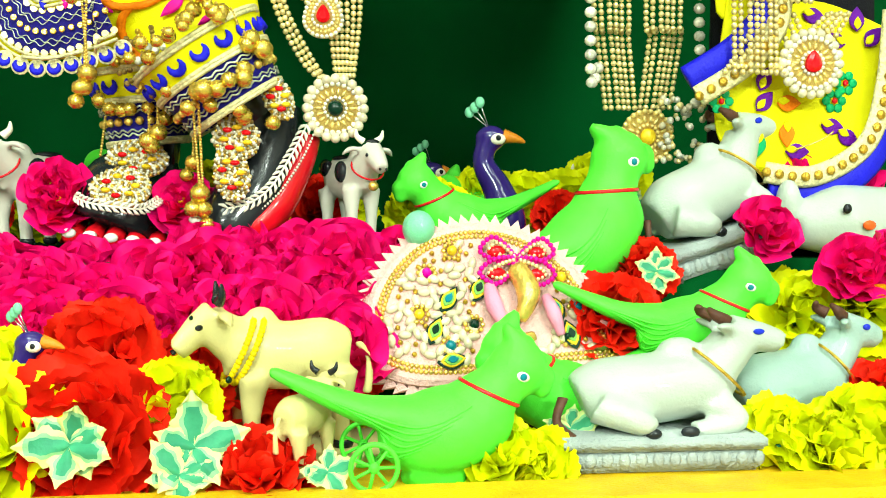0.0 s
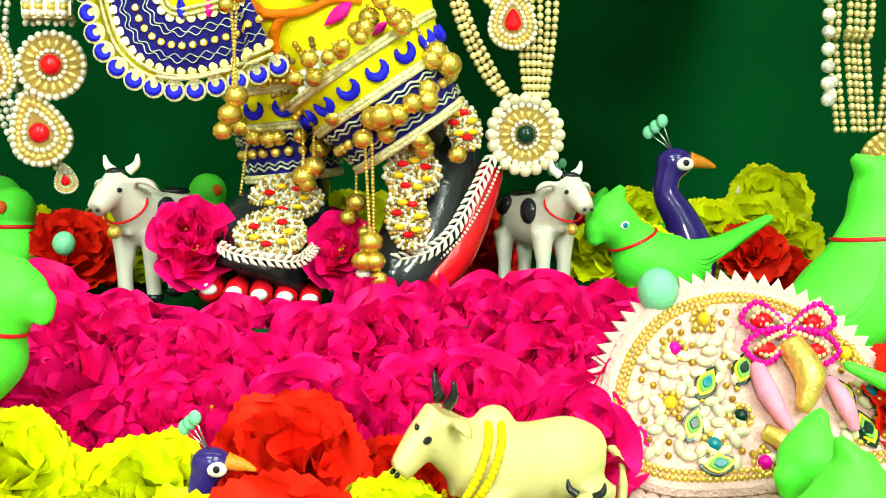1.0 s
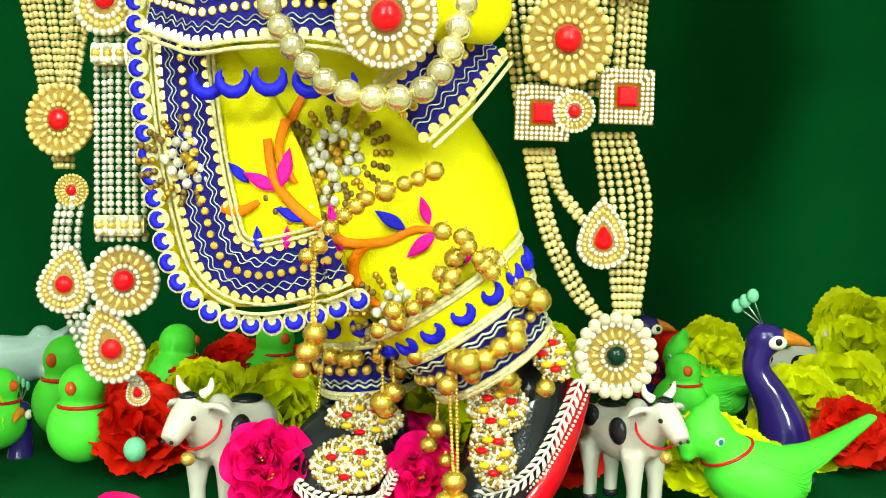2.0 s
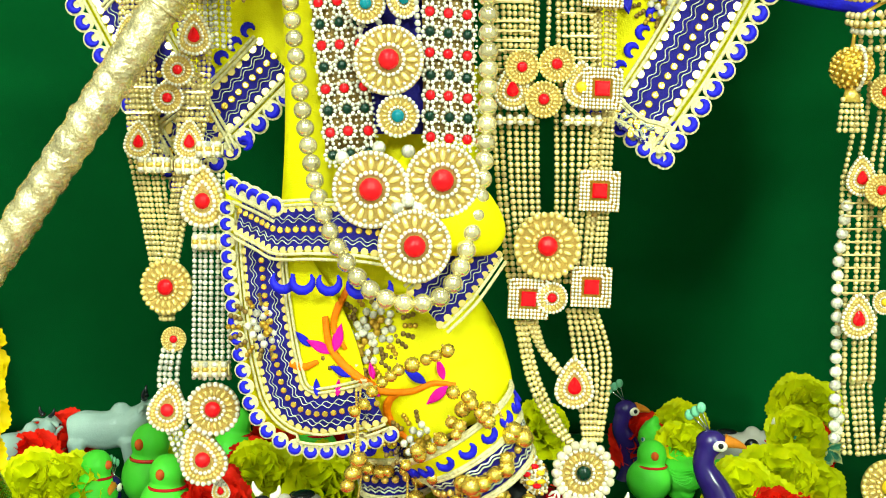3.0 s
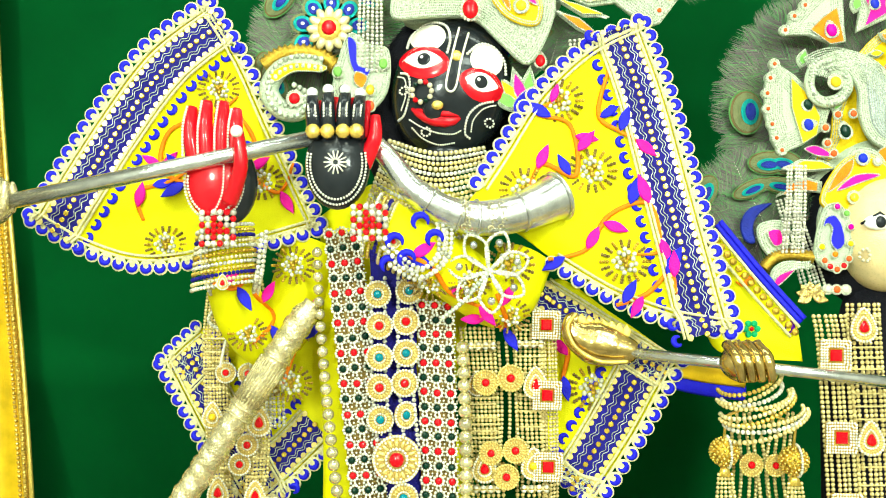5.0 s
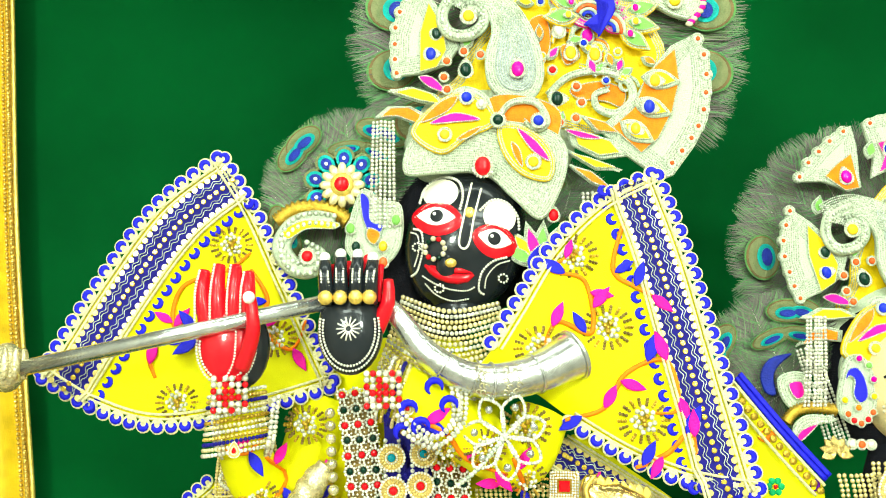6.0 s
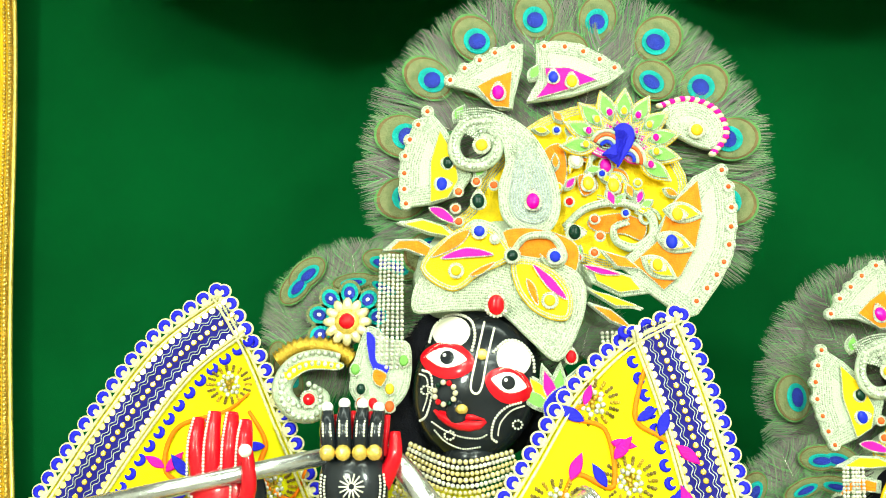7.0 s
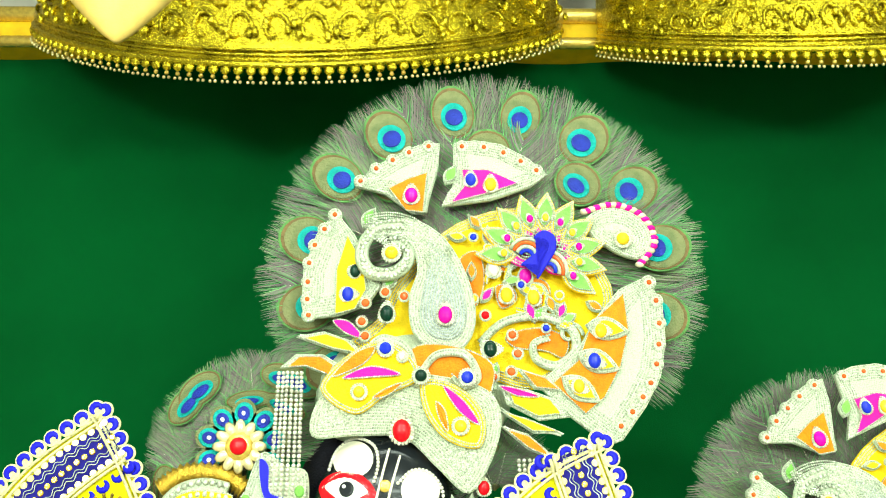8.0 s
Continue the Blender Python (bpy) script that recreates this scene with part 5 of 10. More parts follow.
for q, r, sh, g in (((-0.408, 0.935, 1.675), 0.0145, "round", "ruby"), ((-0.376, 0.925, 1.674), 0.0145, "round", "ruby"), ((-0.428, 0.945, 1.615), 0.016, "drop", "amber"), ((-0.359, 0.915, 1.610), 0.018, "drop", "ruby_drop"), ((-0.377, 0.925, 1.580), 0.0155, "round", "ruby"), ((-0.388, 0.930, 1.554), 0.0155, "round", "ruby"), ((-0.421, 0.950, 1.513), 0.0165, "drop", "ruby_drop"), ((-0.367, 0.930, 1.512), 0.0165, "drop", "ruby_drop"), ((-0.353, 0.928, 1.456), 0.026, "drop", "ruby"), ((-0.394, 0.950, 1.372), 0.027, "yellow", "ruby"), ((-0.389, 0.955, 1.320), 0.0125, "yellow", "ruby")):
    medal(lband, q, r, sh, g, turn=-12 if r > 0.02 else 0)
for q, w in (((-0.348, 0.930, 1.417), 0.034), ((-0.348, 0.935, 1.294), 0.036), ((-0.348, 0.920, 1.657), 0.028), ((-0.347, 0.925, 1.505), 0.026), ((-0.405, 0.950, 1.491), 0.034), ((-0.368, 0.930, 1.489), 0.026)):
    buckle(lband, q, w, 0.015)
medal(lband, (-0.348, 0.945, 1.253), 0.0265, "round", "ruby", roll=-15)
medal(lband, (-0.359, 0.950, 1.202), 0.026, "drop", "ruby", roll=-18)
medal(lband, (-0.395, 0.955, 1.250), 0.022, "drop", "ruby", roll=10)
medal(lband, (-0.345, 0.965, 1.166), 0.0105, "drop", "ruby_drop", roll=-8)
strands(lband, [(-0.390, 0.955, 1.320), (-0.396, 0.955, 1.277), (-0.386, 0.955, 1.226), (-0.370, 0.955, 1.187)], 4, 0.016, 0.003, "crystal", 0.02)
strands(lband, [(-0.376, 0.950, 1.257), (-0.356, 0.946, 1.253)], 4, 0.016, 0.003, "crystal")
strands(lband, [(-0.360, 0.955, 1.186), (-0.346, 0.960, 1.174), (-0.345, 0.963, 1.169)], 3, 0.008, 0.0025, "crystal")
bowk = Build()
for s in (-1, 1):
    c = Vector((-0.388, 0.900, 1.749))
    beads(bowk, smooth_path([c, c + Vector((s * 0.02, -0.004, 0.014)), c + Vector((s * 0.036, 0.0, -0.002)), c + Vector((s * 0.02, -0.004, -0.014)), c], 8), 0.0028, "crystal", 1.4)
    bowk.tube(smooth_path([c, c + Vector((s * 0.012, -0.004, -0.03)), c + Vector((s * 0.02, 0, -0.065))], 6), 0.002, "crystal", 5)
part("ribbon_bow", bowk, lband, "silver cord bow")

# bands on the right
rband = thing("bead_band", (-0.022, 0.880, 1.551), "champagne bead bands with square and round red-stone medallions", "necklace", "bead bands")
A = [(-0.073, 0.860, 1.733), (-0.066, 0.872, 1.645), (-0.061, 0.878, 1.559), (-0.057, 0.880, 1.472), (-0.048, 0.885, 1.378)]
strands(rband, A[:3], 8, 0.042, 0.0028, width2=0.034)
rungs(rband, A[1:3], 8, 0.036)
strands(rband, A[2:], 7, 0.042, 0.0028, width2=0.03)
B = [(-0.004, 0.868, 1.736), (-0.005, 0.874, 1.646), (-0.001, 0.878, 1.559), (-0.002, 0.880, 1.472), (-0.007, 0.885, 1.384)]
strands(rband, B[:3], 7, 0.036, 0.0028)
rungs(rband, B[:3], 9, 0.034)
strands(rband, B[2:], 7, 0.046, 0.0028, width2=0.03)
C = [(0.019, 0.868, 1.747), (0.020, 0.872, 1.634), (0.020, 0.878, 1.519), (0.014, 0.885, 1.378)]
strands(rband, C, 5, 0.018, 0.0025, "bead")
strands(rband, [(-0.040, 0.872, 1.714), (-0.036, 0.878, 1.634), (-0.038, 0.880, 1.577)], 4, 0.03, 0.0027)
for q, r, sh, g in (((-0.063, 0.855, 1.665), 0.0165, "yellow", "ruby"), ((-0.031, 0.858, 1.670), 0.0175, "yellow", "ruby"), ((-0.073, 0.865, 1.661), 0.014, "drop", "ruby_drop"), ((0.001, 0.862, 1.661), 0.018, "drop", "ruby_drop"), ((-0.057, 0.860, 1.576), 0.0155, "yellow", "ruby"), ((-0.026, 0.860, 1.579), 0.0165, "yellow", "ruby"), ((-0.038, 0.855, 1.547), 0.0165, "yellow", "ruby"), ((-0.065, 0.864, 1.556), 0.018, "drop", "ruby_drop"), ((-0.003, 0.864, 1.559), 0.018, "drop", "amber"), ((-0.032, 0.866, 1.417), 0.0305, "yellow", "ruby"), ((-0.027, 0.868, 1.370), 0.0145, "round", "ruby")):
    medal(rband, q, r, sh, g)
for q in ((0.015, 0.858, 1.737), (0.015, 0.860, 1.648), (0.015, 0.862, 1.558), (0.015, 0.868, 1.467), (-0.048, 0.870, 1.369), (0.009, 0.870, 1.380)):
    medal(rband, q, 0.0185, "square", "ruby_square", roll=2)
for q in ((-0.062, 0.872, 1.530), (-0.001, 0.872, 1.530), (-0.006, 0.866, 1.713), (-0.067, 0.860, 1.711)):
    buckle(rband, q, 0.038, 0.006)
for k in range(6):
    o = k / 5
    pts = [Vector((-0.056, 0.892, 1.345)) + Vector((0.018 * o, 0, 0)), Vector((-0.042, 0.905, 1.287)) + Vector((0.02 * o, 0, 0.01 * o)), Vector((-0.019, 0.912, 1.242)) + Vector((0.014 * o, 0, 0.02 * o)), Vector((0.001, 0.915, 1.224)) + Vector((0.006 * o, 0, 0.0))]
    if k > 2:
        pts = pts[:1] + [Vector((-0.035, 0.905, 1.320)) + Vector((0.012 * (o - 0.5), 0, 0)), Vector((-0.019, 0.908, 1.298)) + Vector((0, 0, 0.02 * (o - 0.5))), Vector((-0.006, 0.909, 1.289))]
    part("bead_strand", beads(Build(), smooth_path(pts, 8), 0.0029, "bead", 2.0, True), rband)
for k in range(6):
    o = k / 5
    pts = [Vector((0.005, 0.892, 1.356)) + Vector((0.026 * (o - 0.5), 0, 0)), Vector((0.018, 0.905, 1.305)) + Vector((0.032 * (o - 0.5), 0, 0)), Vector((0.020, 0.914, 1.230)) + Vector((0.016 * (o - 0.5), 0, 0))]
    part("bead_strand", beads(Build(), smooth_path(pts, 8), 0.0029, "bead", 2.0, True), rband)
medal(rband, (0.000, 0.905, 1.283), 0.021, "drop", "ruby_drop")
big = Vector((0.011, 0.912, 1.199))
medal(rband, big, 0.0245, "round", "emerald", label="round pearl pendant with a dark green centre")
pr = Build()
for i in range(20):
    a = 2 * math.pi * i / 20
    pr.ball(big + Vector((0.0265 * math.cos(a), -0.003, 0.0275 * math.sin(a))), 0.0048, "pearl", 9, 6)
part("pearl_rim", pr, rband, "rim of large pearls")

# bracelets on both wrists
for c, w, lab in (((-0.386, 0.790, 1.859), 0.034, "bracelets"), ((-0.202, 0.765, 1.862), 0.036, "bracelets")):
    c = Vector(c)
    br = thing("bracelet", c, "stack of rhinestone bracelets with a red flower plaque", "bracelet", "bracelets")
    for j in range(12):
        up = Vector((0, 0, -0.0064 * j)) if w < 0.035 else Vector((0.0062 * j, 0.0024 * j, -0.0036 * j))
        line = [c + up + (Vector(((w + 0.0006 * j) * math.cos(a), 0.036 - 0.036 * math.sin(a), 0.006 * math.cos(a))) if w < 0.035 else Vector((0.012 * math.cos(a), 0.036 - 0.036 * math.sin(a), w * math.cos(a)))) for a in [math.pi * k / 24 for k in range(25)]]
        part("bracelet_strand", beads(Build(), line, 0.0026, ("crystal", "gold", "navy", "palegold", "crystal", "oldgold", "bead")[j % 7], 2.0), br)
    pl = Build()
    for i in range(6):
        for j in range(6):
            q = c + Vector(((i - 2.5) * 0.0075, -0.006 - 0.002 * (2.5 - abs(i - 2.5)), (j - 2.5) * 0.0075 - 0.002))
            pl.ball(q, 0.004, "ruby" if (i + j) % 3 == 0 or abs(i - 2.5) + abs(j - 2.5) < 1.5 else "crystal", 7, 5)
    part("plaque", pl, br, "red and white stone plaque")
    medal(br, c + (Vector((0.006, -0.004, -0.068)) if w < 0.035 else Vector((0.028, 0.002, -0.024))), 0.0085, "drop", "ruby_drop")
for line in ([(-0.410, 0.800, 1.844), (-0.408, 0.805, 1.803), (-0.404, 0.860, 1.766)], [(-0.336, 0.800, 1.850), (-0.342, 0.805, 1.803), (-0.359, 0.860, 1.775)], [(-0.178, 0.762, 1.810), (-0.145, 0.765, 1.793), (-0.115, 0.775, 1.817), (-0.111, 0.790, 1.862)], [(-0.185, 0.760, 1.830), (-0.149, 0.762, 1.803), (-0.122, 0.772, 1.823), (-0.122, 0.785, 1.861)]):
    c = Vector(line[1])
    ch = thing("pearl_chain", c, "looped string of pearls on the sleeve", "jewellery", "pearl chains")
    part("pearl_string", beads(Build(), smooth_path(line, 8), 0.0034, "crystal", 2.0), ch)
    part("pearl_string", beads(Build(), [p + Vector((0.006, -0.002, 0.003)) for p in smooth_path(line, 8)], 0.003, "crystal", 2.0), ch)

# cord brooch on the sleeve
bro = thing("cord_brooch", (-0.061, 0.790, 1.803), "flower-shaped brooch of twisted silver cord with rhinestones", "brooch")
c = Vector((-0.061, 0.785, 1.803))
for i in range(7):
    a = 2 * math.pi * i / 7 + 0.3
    d, e = Vector((math.cos(a), 0, math.sin(a))), Vector((-math.sin(a), 0, math.cos(a)))
    lp = smooth_path([c, c + d * 0.03 + e * 0.014, c + d * 0.05, c + d * 0.03 - e * 0.014, c], 8)
    part("loop", beads(Build(), lp, 0.0023, "crystal", 1.5), bro)
    part("stone", Build().ball(c + d * 0.036 + Vector((0, -0.002, 0)), 0.005, "silver", 8, 6), bro)
part("tail", beads(Build(), smooth_path([c, c + Vector((-0.03, 0, -0.035)), c + Vector((-0.055, 0.004, -0.055))], 8), 0.0032, "zaribead", 1.5), bro)

# ankle bells
def bell_mesh():
    """A ribbed round bell with its loop."""
    b = Build()
    n, m, v = 20, 9, []
    for j in range(m + 1):
        q = 0.06 + (math.pi - 0.12) * j / m
        for i in range(n):
            a, r = 2 * math.pi * i / n + q * 0.6, 1.0 + (0.13 if i % 2 else -0.05) * math.sin(q)
            v.append((r * math.sin(q) * math.cos(a), r * math.sin(q) * math.sin(a), r * math.cos(q)))
    f = [(j * n + i, (j + 1) * n + i, (j + 1) * n + (i + 1) % n, j * n + (i + 1) % n) for j in range(m) for i in range(n)]
    b.add(v, f + [tuple(range(n)), tuple(range(m * n + n - 1, m * n - 1, -1))], "bellgold")
    b.tube([(0, 0, 0.9), (0, 0, 1.35)], 0.22, "gold", 6)
    return b.mesh("bell")


BELL = bell_mesh()
rng = random.Random(9)


def bells(parent, pts, r, step, jitter=0.3):
    for p, t in even_path(smooth_path(pts, 8), step):
        o = new("bell", BELL)
        o.parent = parent
        q = p + Vector((rng.uniform(-1, 1), rng.uniform(-0.6, 0.3), rng.uniform(-1, 1))) * r * jitter
        o.matrix_basis = Matrix.Translation(q - parent.location) @ pose(0, 0, 0, rng.uniform(-50, 50), rng.uniform(-50, 50), 0) @ Matrix.Scale(r * rng.uniform(0.6, 0.84), 4)


def chain_bell(parent, a, b, r=0.0095, count=2):
    r *= 0.8
    part("chain", beads(Build(), smooth_path([a, b], 10), 0.0016, "gold", 1.7, True), parent)
    for i in range(count):
        o = new("bell", BELL)
        o.parent = parent
        o.matrix_basis = Matrix.Translation(Vector(b) - parent.location + Vector((0.006 * (-1) ** i * (i > 0), -0.002, -r * 1.7 * i))) @ Matrix.Scale(r * (1 - 0.12 * i), 4)


ank = thing("bell_anklet", (-0.087, 0.850, 1.236), "gold bell anklet with hanging bells on the crossed leg", "anklet", "bell anklets")
bells(ank, [(-0.145, 0.845, 1.237), (-0.131, 0.838, 1.250), (-0.114, 0.840, 1.266), (-0.094, 0.845, 1.284), (-0.083, 0.850, 1.276)], 0.0085, 0.016, 0.8)
bells(ank, [(-0.068, 0.860, 1.254), (-0.057, 0.865, 1.237), (-0.069, 0.855, 1.230), (-0.065, 0.860, 1.216), (-0.084, 0.845, 1.218), (-0.101, 0.840, 1.203), (-0.115, 0.845, 1.192)], 0.0105, 0.016, 0.8)
bells(ank, [(-0.050, 0.880, 1.183), (-0.064, 0.870, 1.194), (-0.079, 0.865, 1.188), (-0.097, 0.855, 1.199), (-0.128, 0.860, 1.199)], 0.0095, 0.02, 0.9)
bells(ank, [(-0.200, 0.822, 1.275), (-0.189, 0.822, 1.289), (-0.169, 0.822, 1.307), (-0.147, 0.822, 1.318), (-0.123, 0.822, 1.328)], 0.0078, 0.0105, 0.3)
bells(ank, [(-0.116, 0.830, 1.292), (-0.098, 0.830, 1.280), (-0.083, 0.830, 1.264)], 0.0078, 0.012, 0.4)
bells(ank, [(-0.154, 0.825, 1.231), (-0.128, 0.825, 1.249), (-0.115, 0.825, 1.259), (-0.098, 0.825, 1.270)], 0.0074, 0.012, 0.6)
chain_bell(ank, (-0.203, 0.860, 1.286), (-0.201, 0.870, 1.222), 0.0095, 2)
chain_bell(ank, (-0.199, 0.860, 1.286), (-0.205, 0.872, 1.210), 0.009, 2)
chain_bell(ank, (-0.112, 0.860, 1.195), (-0.108, 0.875, 1.119), 0.010, 3)
chain_bell(ank, (-0.107, 0.860, 1.195), (-0.105, 0.875, 1.105), 0.009, 1)
chain_bell(ank, (-0.117, 0.900, 1.194), (-0.118, 0.910, 1.148), 0.0085, 3)
chain_bell(ank, (-0.078, 0.850, 1.276), (-0.065, 0.858, 1.247), 0.0095, 1)
ank2 = thing("bell_anklet", (-0.165, 0.920, 1.201), "gold bell anklet with hanging bells on the standing leg", "anklet", "bell anklets")
bells(ank2, [(-0.203, 0.940, 1.205), (-0.187, 0.928, 1.199), (-0.166, 0.920, 1.194), (-0.143, 0.925, 1.197), (-0.127, 0.940, 1.200)], 0.0088, 0.013, 0.9)
bells(ank2, [(-0.180, 0.910, 1.233), (-0.157, 0.900, 1.224), (-0.142, 0.900, 1.220)], 0.0085, 0.02, 1.0)
chain_bell(ank2, (-0.157, 0.905, 1.213), (-0.157, 0.910, 1.167), 0.0105, 1)
chain_bell(ank2, (-0.149, 0.905, 1.213), (-0.149, 0.910, 1.175), 0.0095, 2)
chain_bell(ank2, (-0.201, 0.940, 1.197), (-0.210, 0.945, 1.140), 0.0085, 2)

# rhinestone foot ornaments
def encrust(name, at, rx, rz, n, label, seed, keys=("crystal", "palegold", "crystal", "bronze", "crystal", "oldgold"), accent="ruby", tilt=25, turn=0, roll=0):
    r2 = random.Random(seed)
    ob = thing(name, at, label, "jewellery", "foot ornaments")
    m = facing(at, tilt, turn, 1, roll)
    pl = Build().plate(circle(rx, 24, rz), 0.003, "oldgold", m)
    part("plate", pl, ob)
    st = Build()
    n = int(n * 1.5)
    for i in range(n):
        a, r = 2.39996 * i, math.sqrt((i + 0.5) / n)
        st.ball(m @ Vector((rx * r * math.cos(a), -0.004 - 0.003 * (1 - r), rz * r * math.sin(a))), r2.uniform(0.0013, 0.0024), keys[i % len(keys)], 6, 4)
    part("rhinestone_pave", st, ob)
    ac = Build()
    for i in range(7):
        a = 2 * math.pi * i / 7
        ac.ball(m @ Vector((rx * 0.5 * math.cos(a), -0.008, rz * 0.5 * math.sin(a))), (0.0045, 0.003, 0.0025), accent if i % 2 else "amber", 7, 5)
    part("stone_setting", ac, ob)
    return ob


encrust("foot_ornament", (-0.181, 0.905, 1.123), 0.027, 0.020, 190, "oval rhinestone foot ornament with red and amber stones", 1)
encrust("foot_ornament", (-0.171, 0.930, 1.151), 0.028, 0.018, 170, "rhinestone ankle ornament on the standing foot", 2, tilt=5)
encrust("foot_ornament", (-0.077, 0.885, 1.168), 0.021, 0.02, 130, "rhinestone ankle ornament on the lifted foot", 3, tilt=0, roll=20)
encrust("foot_ornament", (-0.040, 0.888, 1.204), 0.013, 0.02, 90, "small scalloped rhinestone ornament on the heel", 4, tilt=0, roll=-25)
encrust("foot_ornament", (-0.081, 0.882, 1.136), 0.016, 0.024, 110, "rhinestone flower ornament on the lifted foot", 5, tilt=0, roll=-10)


# ---- feathers and crowns ----
M["barb"] = mat("peacock_barb", (0.2, 0.19, 0.14), 0.45, 0.15, var=0.3, scale=12, bump=0.1, col2=(0.13, 0.09, 0.12), island=0.55)
M["barbgreen"] = mat("green_peacock_barb", (0.08, 0.34, 0.1), 0.38, 0.25, var=0.3, scale=20, bump=0.1, col2=(0.2, 0.26, 0.12), island=0.45)
M["eyebronze"] = mat("bronze_feather_eye", (0.2, 0.13, 0.05), 0.4, 0.3, var=0.2, bump=0.2)
M["eyepale"] = mat("pale_olive_feather_eye", (0.2, 0.21, 0.09), 0.45, 0.2, scale=90, bump=0.3, col2=(0.12, 0.15, 0.06))
M["eyeteal"] = mat("turquoise_feather_eye", (0.0, 0.36, 0.32), 0.35, 0.3, var=0.2, bump=0.2)
M["silverthread"] = mat("grey_silver_thread", (0.5, 0.55, 0.56), 0.35, 0.4, scale=500, bump=0.6, fine=700, col2=(0.25, 0.28, 0.29))
M["eyeblue"] = mat("blue_feather_eye", (0.015, 0.03, 0.32), 0.35, 0.3, var=0.2, bump=0.2)
M["eyegreen"] = mat("green_feather_eye", (0.1, 0.26, 0.07), 0.4, 0.3, var=0.2, bump=0.2)


def feather(length, seed, eye=0.78, spread=1.0, eye_on=True):
    """A peacock tail feather along +z: shaft, fine barbs that sweep up on both sides, and the eye."""
    r2 = random.Random(seed)
    b = Build()
    b.tube([(0, 0.001, 0), (0, 0, length * 0.5), (0, 0, length * eye)], [0.0012, 0.0009, 0.0004], "cream", 4)
    n = 170
    for i in range(n):
        s = 0.12 + 0.82 * i / n
        for side in (-1, 1):
            a0 = (0.78 - 0.42 * s + r2.uniform(-0.05, 0.05)) * spread
            bl = min(length * (0.34 + 0.08 * r2.random()), (length * (0.965 + 0.06 * r2.random()) - s * length * 0.97) / math.cos(a0 * 0.6) + 0.003)
            y = r2.uniform(-0.003, 0.003)
            p, pts = Vector((0, y, s * length * 0.97)), []
            for k in range(4):
                pts.append(p)
                a = a0 * (1 - 0.24 * k) + r2.uniform(-0.03, 0.03)
                p = p + Vector((side * math.sin(a), r2.uniform(-0.03, 0.02), math.cos(a))) * bl / 3
            w = 0.0008
            v = []
            for k, q in enumerate(pts):
                v += [q + Vector((w * (1 - 0.28 * k), 0, 0)), q - Vector((w * (1 - 0.28 * k), 0, 0))]
            green = 0.75 if eye_on and 0.4 < s < 0.9 else 0.3
            b.add(v, [(2 * k, 2 * k + 1, 2 * k + 3, 2 * k + 2) for k in range(3)], "barbgreen" if r2.random() < green else "barb", soft=False)
    ez = length * eye
    if not eye_on:
        return b.mesh("peacock_feather")
    k = length / 0.26
    for r, q, key, h, dz in ((0.0285, 0.037, "eyegreen", -0.0125, 0.004), (0.0265, 0.0335, "eyebronze", -0.0135, 0.004), (0.0245, 0.03, "eyepale", -0.0145, 0.003), (0.0165, 0.0185, "eyeteal", -0.016, -0.002), (0.0112, 0.0108, "eyeblue", -0.0175, -0.003)):
        b.plate([(x * k, z * k + ez + dz * k) for x, z in circle(r, 20, q)], 0.0008, key, Matrix.Translation((0, h, 0)), 0.0004)
    return b.mesh("peacock_feather")


FEATHERS = [feather(0.26, 3, 0.83), feather(0.26, 15, 0.9, 1.2, False), feather(0.26, 8, 0.88, 1.1, False)]


def feather_fan(name, hub, spec, label, plain=False):
    """Feathers set round a hub: (angle from up, clockwise, length, y offset)."""
    ob = thing(name, hub, label, "feathers", "peacock feather fans")
    r2 = random.Random(len(spec))
    for i, (ang, ln, dy) in enumerate(spec):
        f = new("feather", FEATHERS[1 + i % 2 if plain and i % 7 != 3 else (i // 2) % 3 if len(spec) < 24 and i % 2 else i % 3])
        f.parent = ob
        f.matrix_basis = facing((0, dy, 0), tilt=r2.uniform(-1.2, 1.2), roll=ang, turn=r2.uniform(-2.5, 2.5)) @ Matrix.Diagonal((0.95 + 0.2 * r2.random(), 1, ln / 0.26, 1))
    return ob


hub = Vector((0.020, 0.925, 2.318))
spec = []
for i in range(33):
    a = -118 + 232 * i / 32
    rad = 0.278 - 0.026 * (abs(a) / 118) ** 3 + 0.006 * ((i * 7) % 3 - 1)
    spec.append((a, rad, 0.004 * (i % 3) - 0.004))
for i in range(12):
    a = -80 + 150 * i / 11
    spec.append((a, 0.205 + 0.01 * (i % 3), -0.014 - 0.004 * (i % 2)))
feather_fan("feather_fan", hub, spec, "round fan of peacock feathers behind the crown")


def ear_fan(c, r, lo, hi, n, label):
    s = [(lerp(lo, hi, i / (n - 1)), r * (0.95 + 0.07 * ((i * 5) % 4) / 3), 0.003 * (i % 2)) for i in range(n)]
    s += [(lerp(lo + 12, hi - 12, i / 4), r * 0.66, -0.008 - 0.003 * (i % 2)) for i in range(5)]
    return feather_fan("ear_feather_fan", c, s, label)


ear_fan(Vector((-0.249, 0.925, 2.110)), 0.128, -118, 38, 15, "small peacock feather fan beside the ear")
ear_fan(Vector((0.029, 0.920, 2.078)), 0.075, -60, 50, 6, "tuft of peacock feathers under the crown's edge")


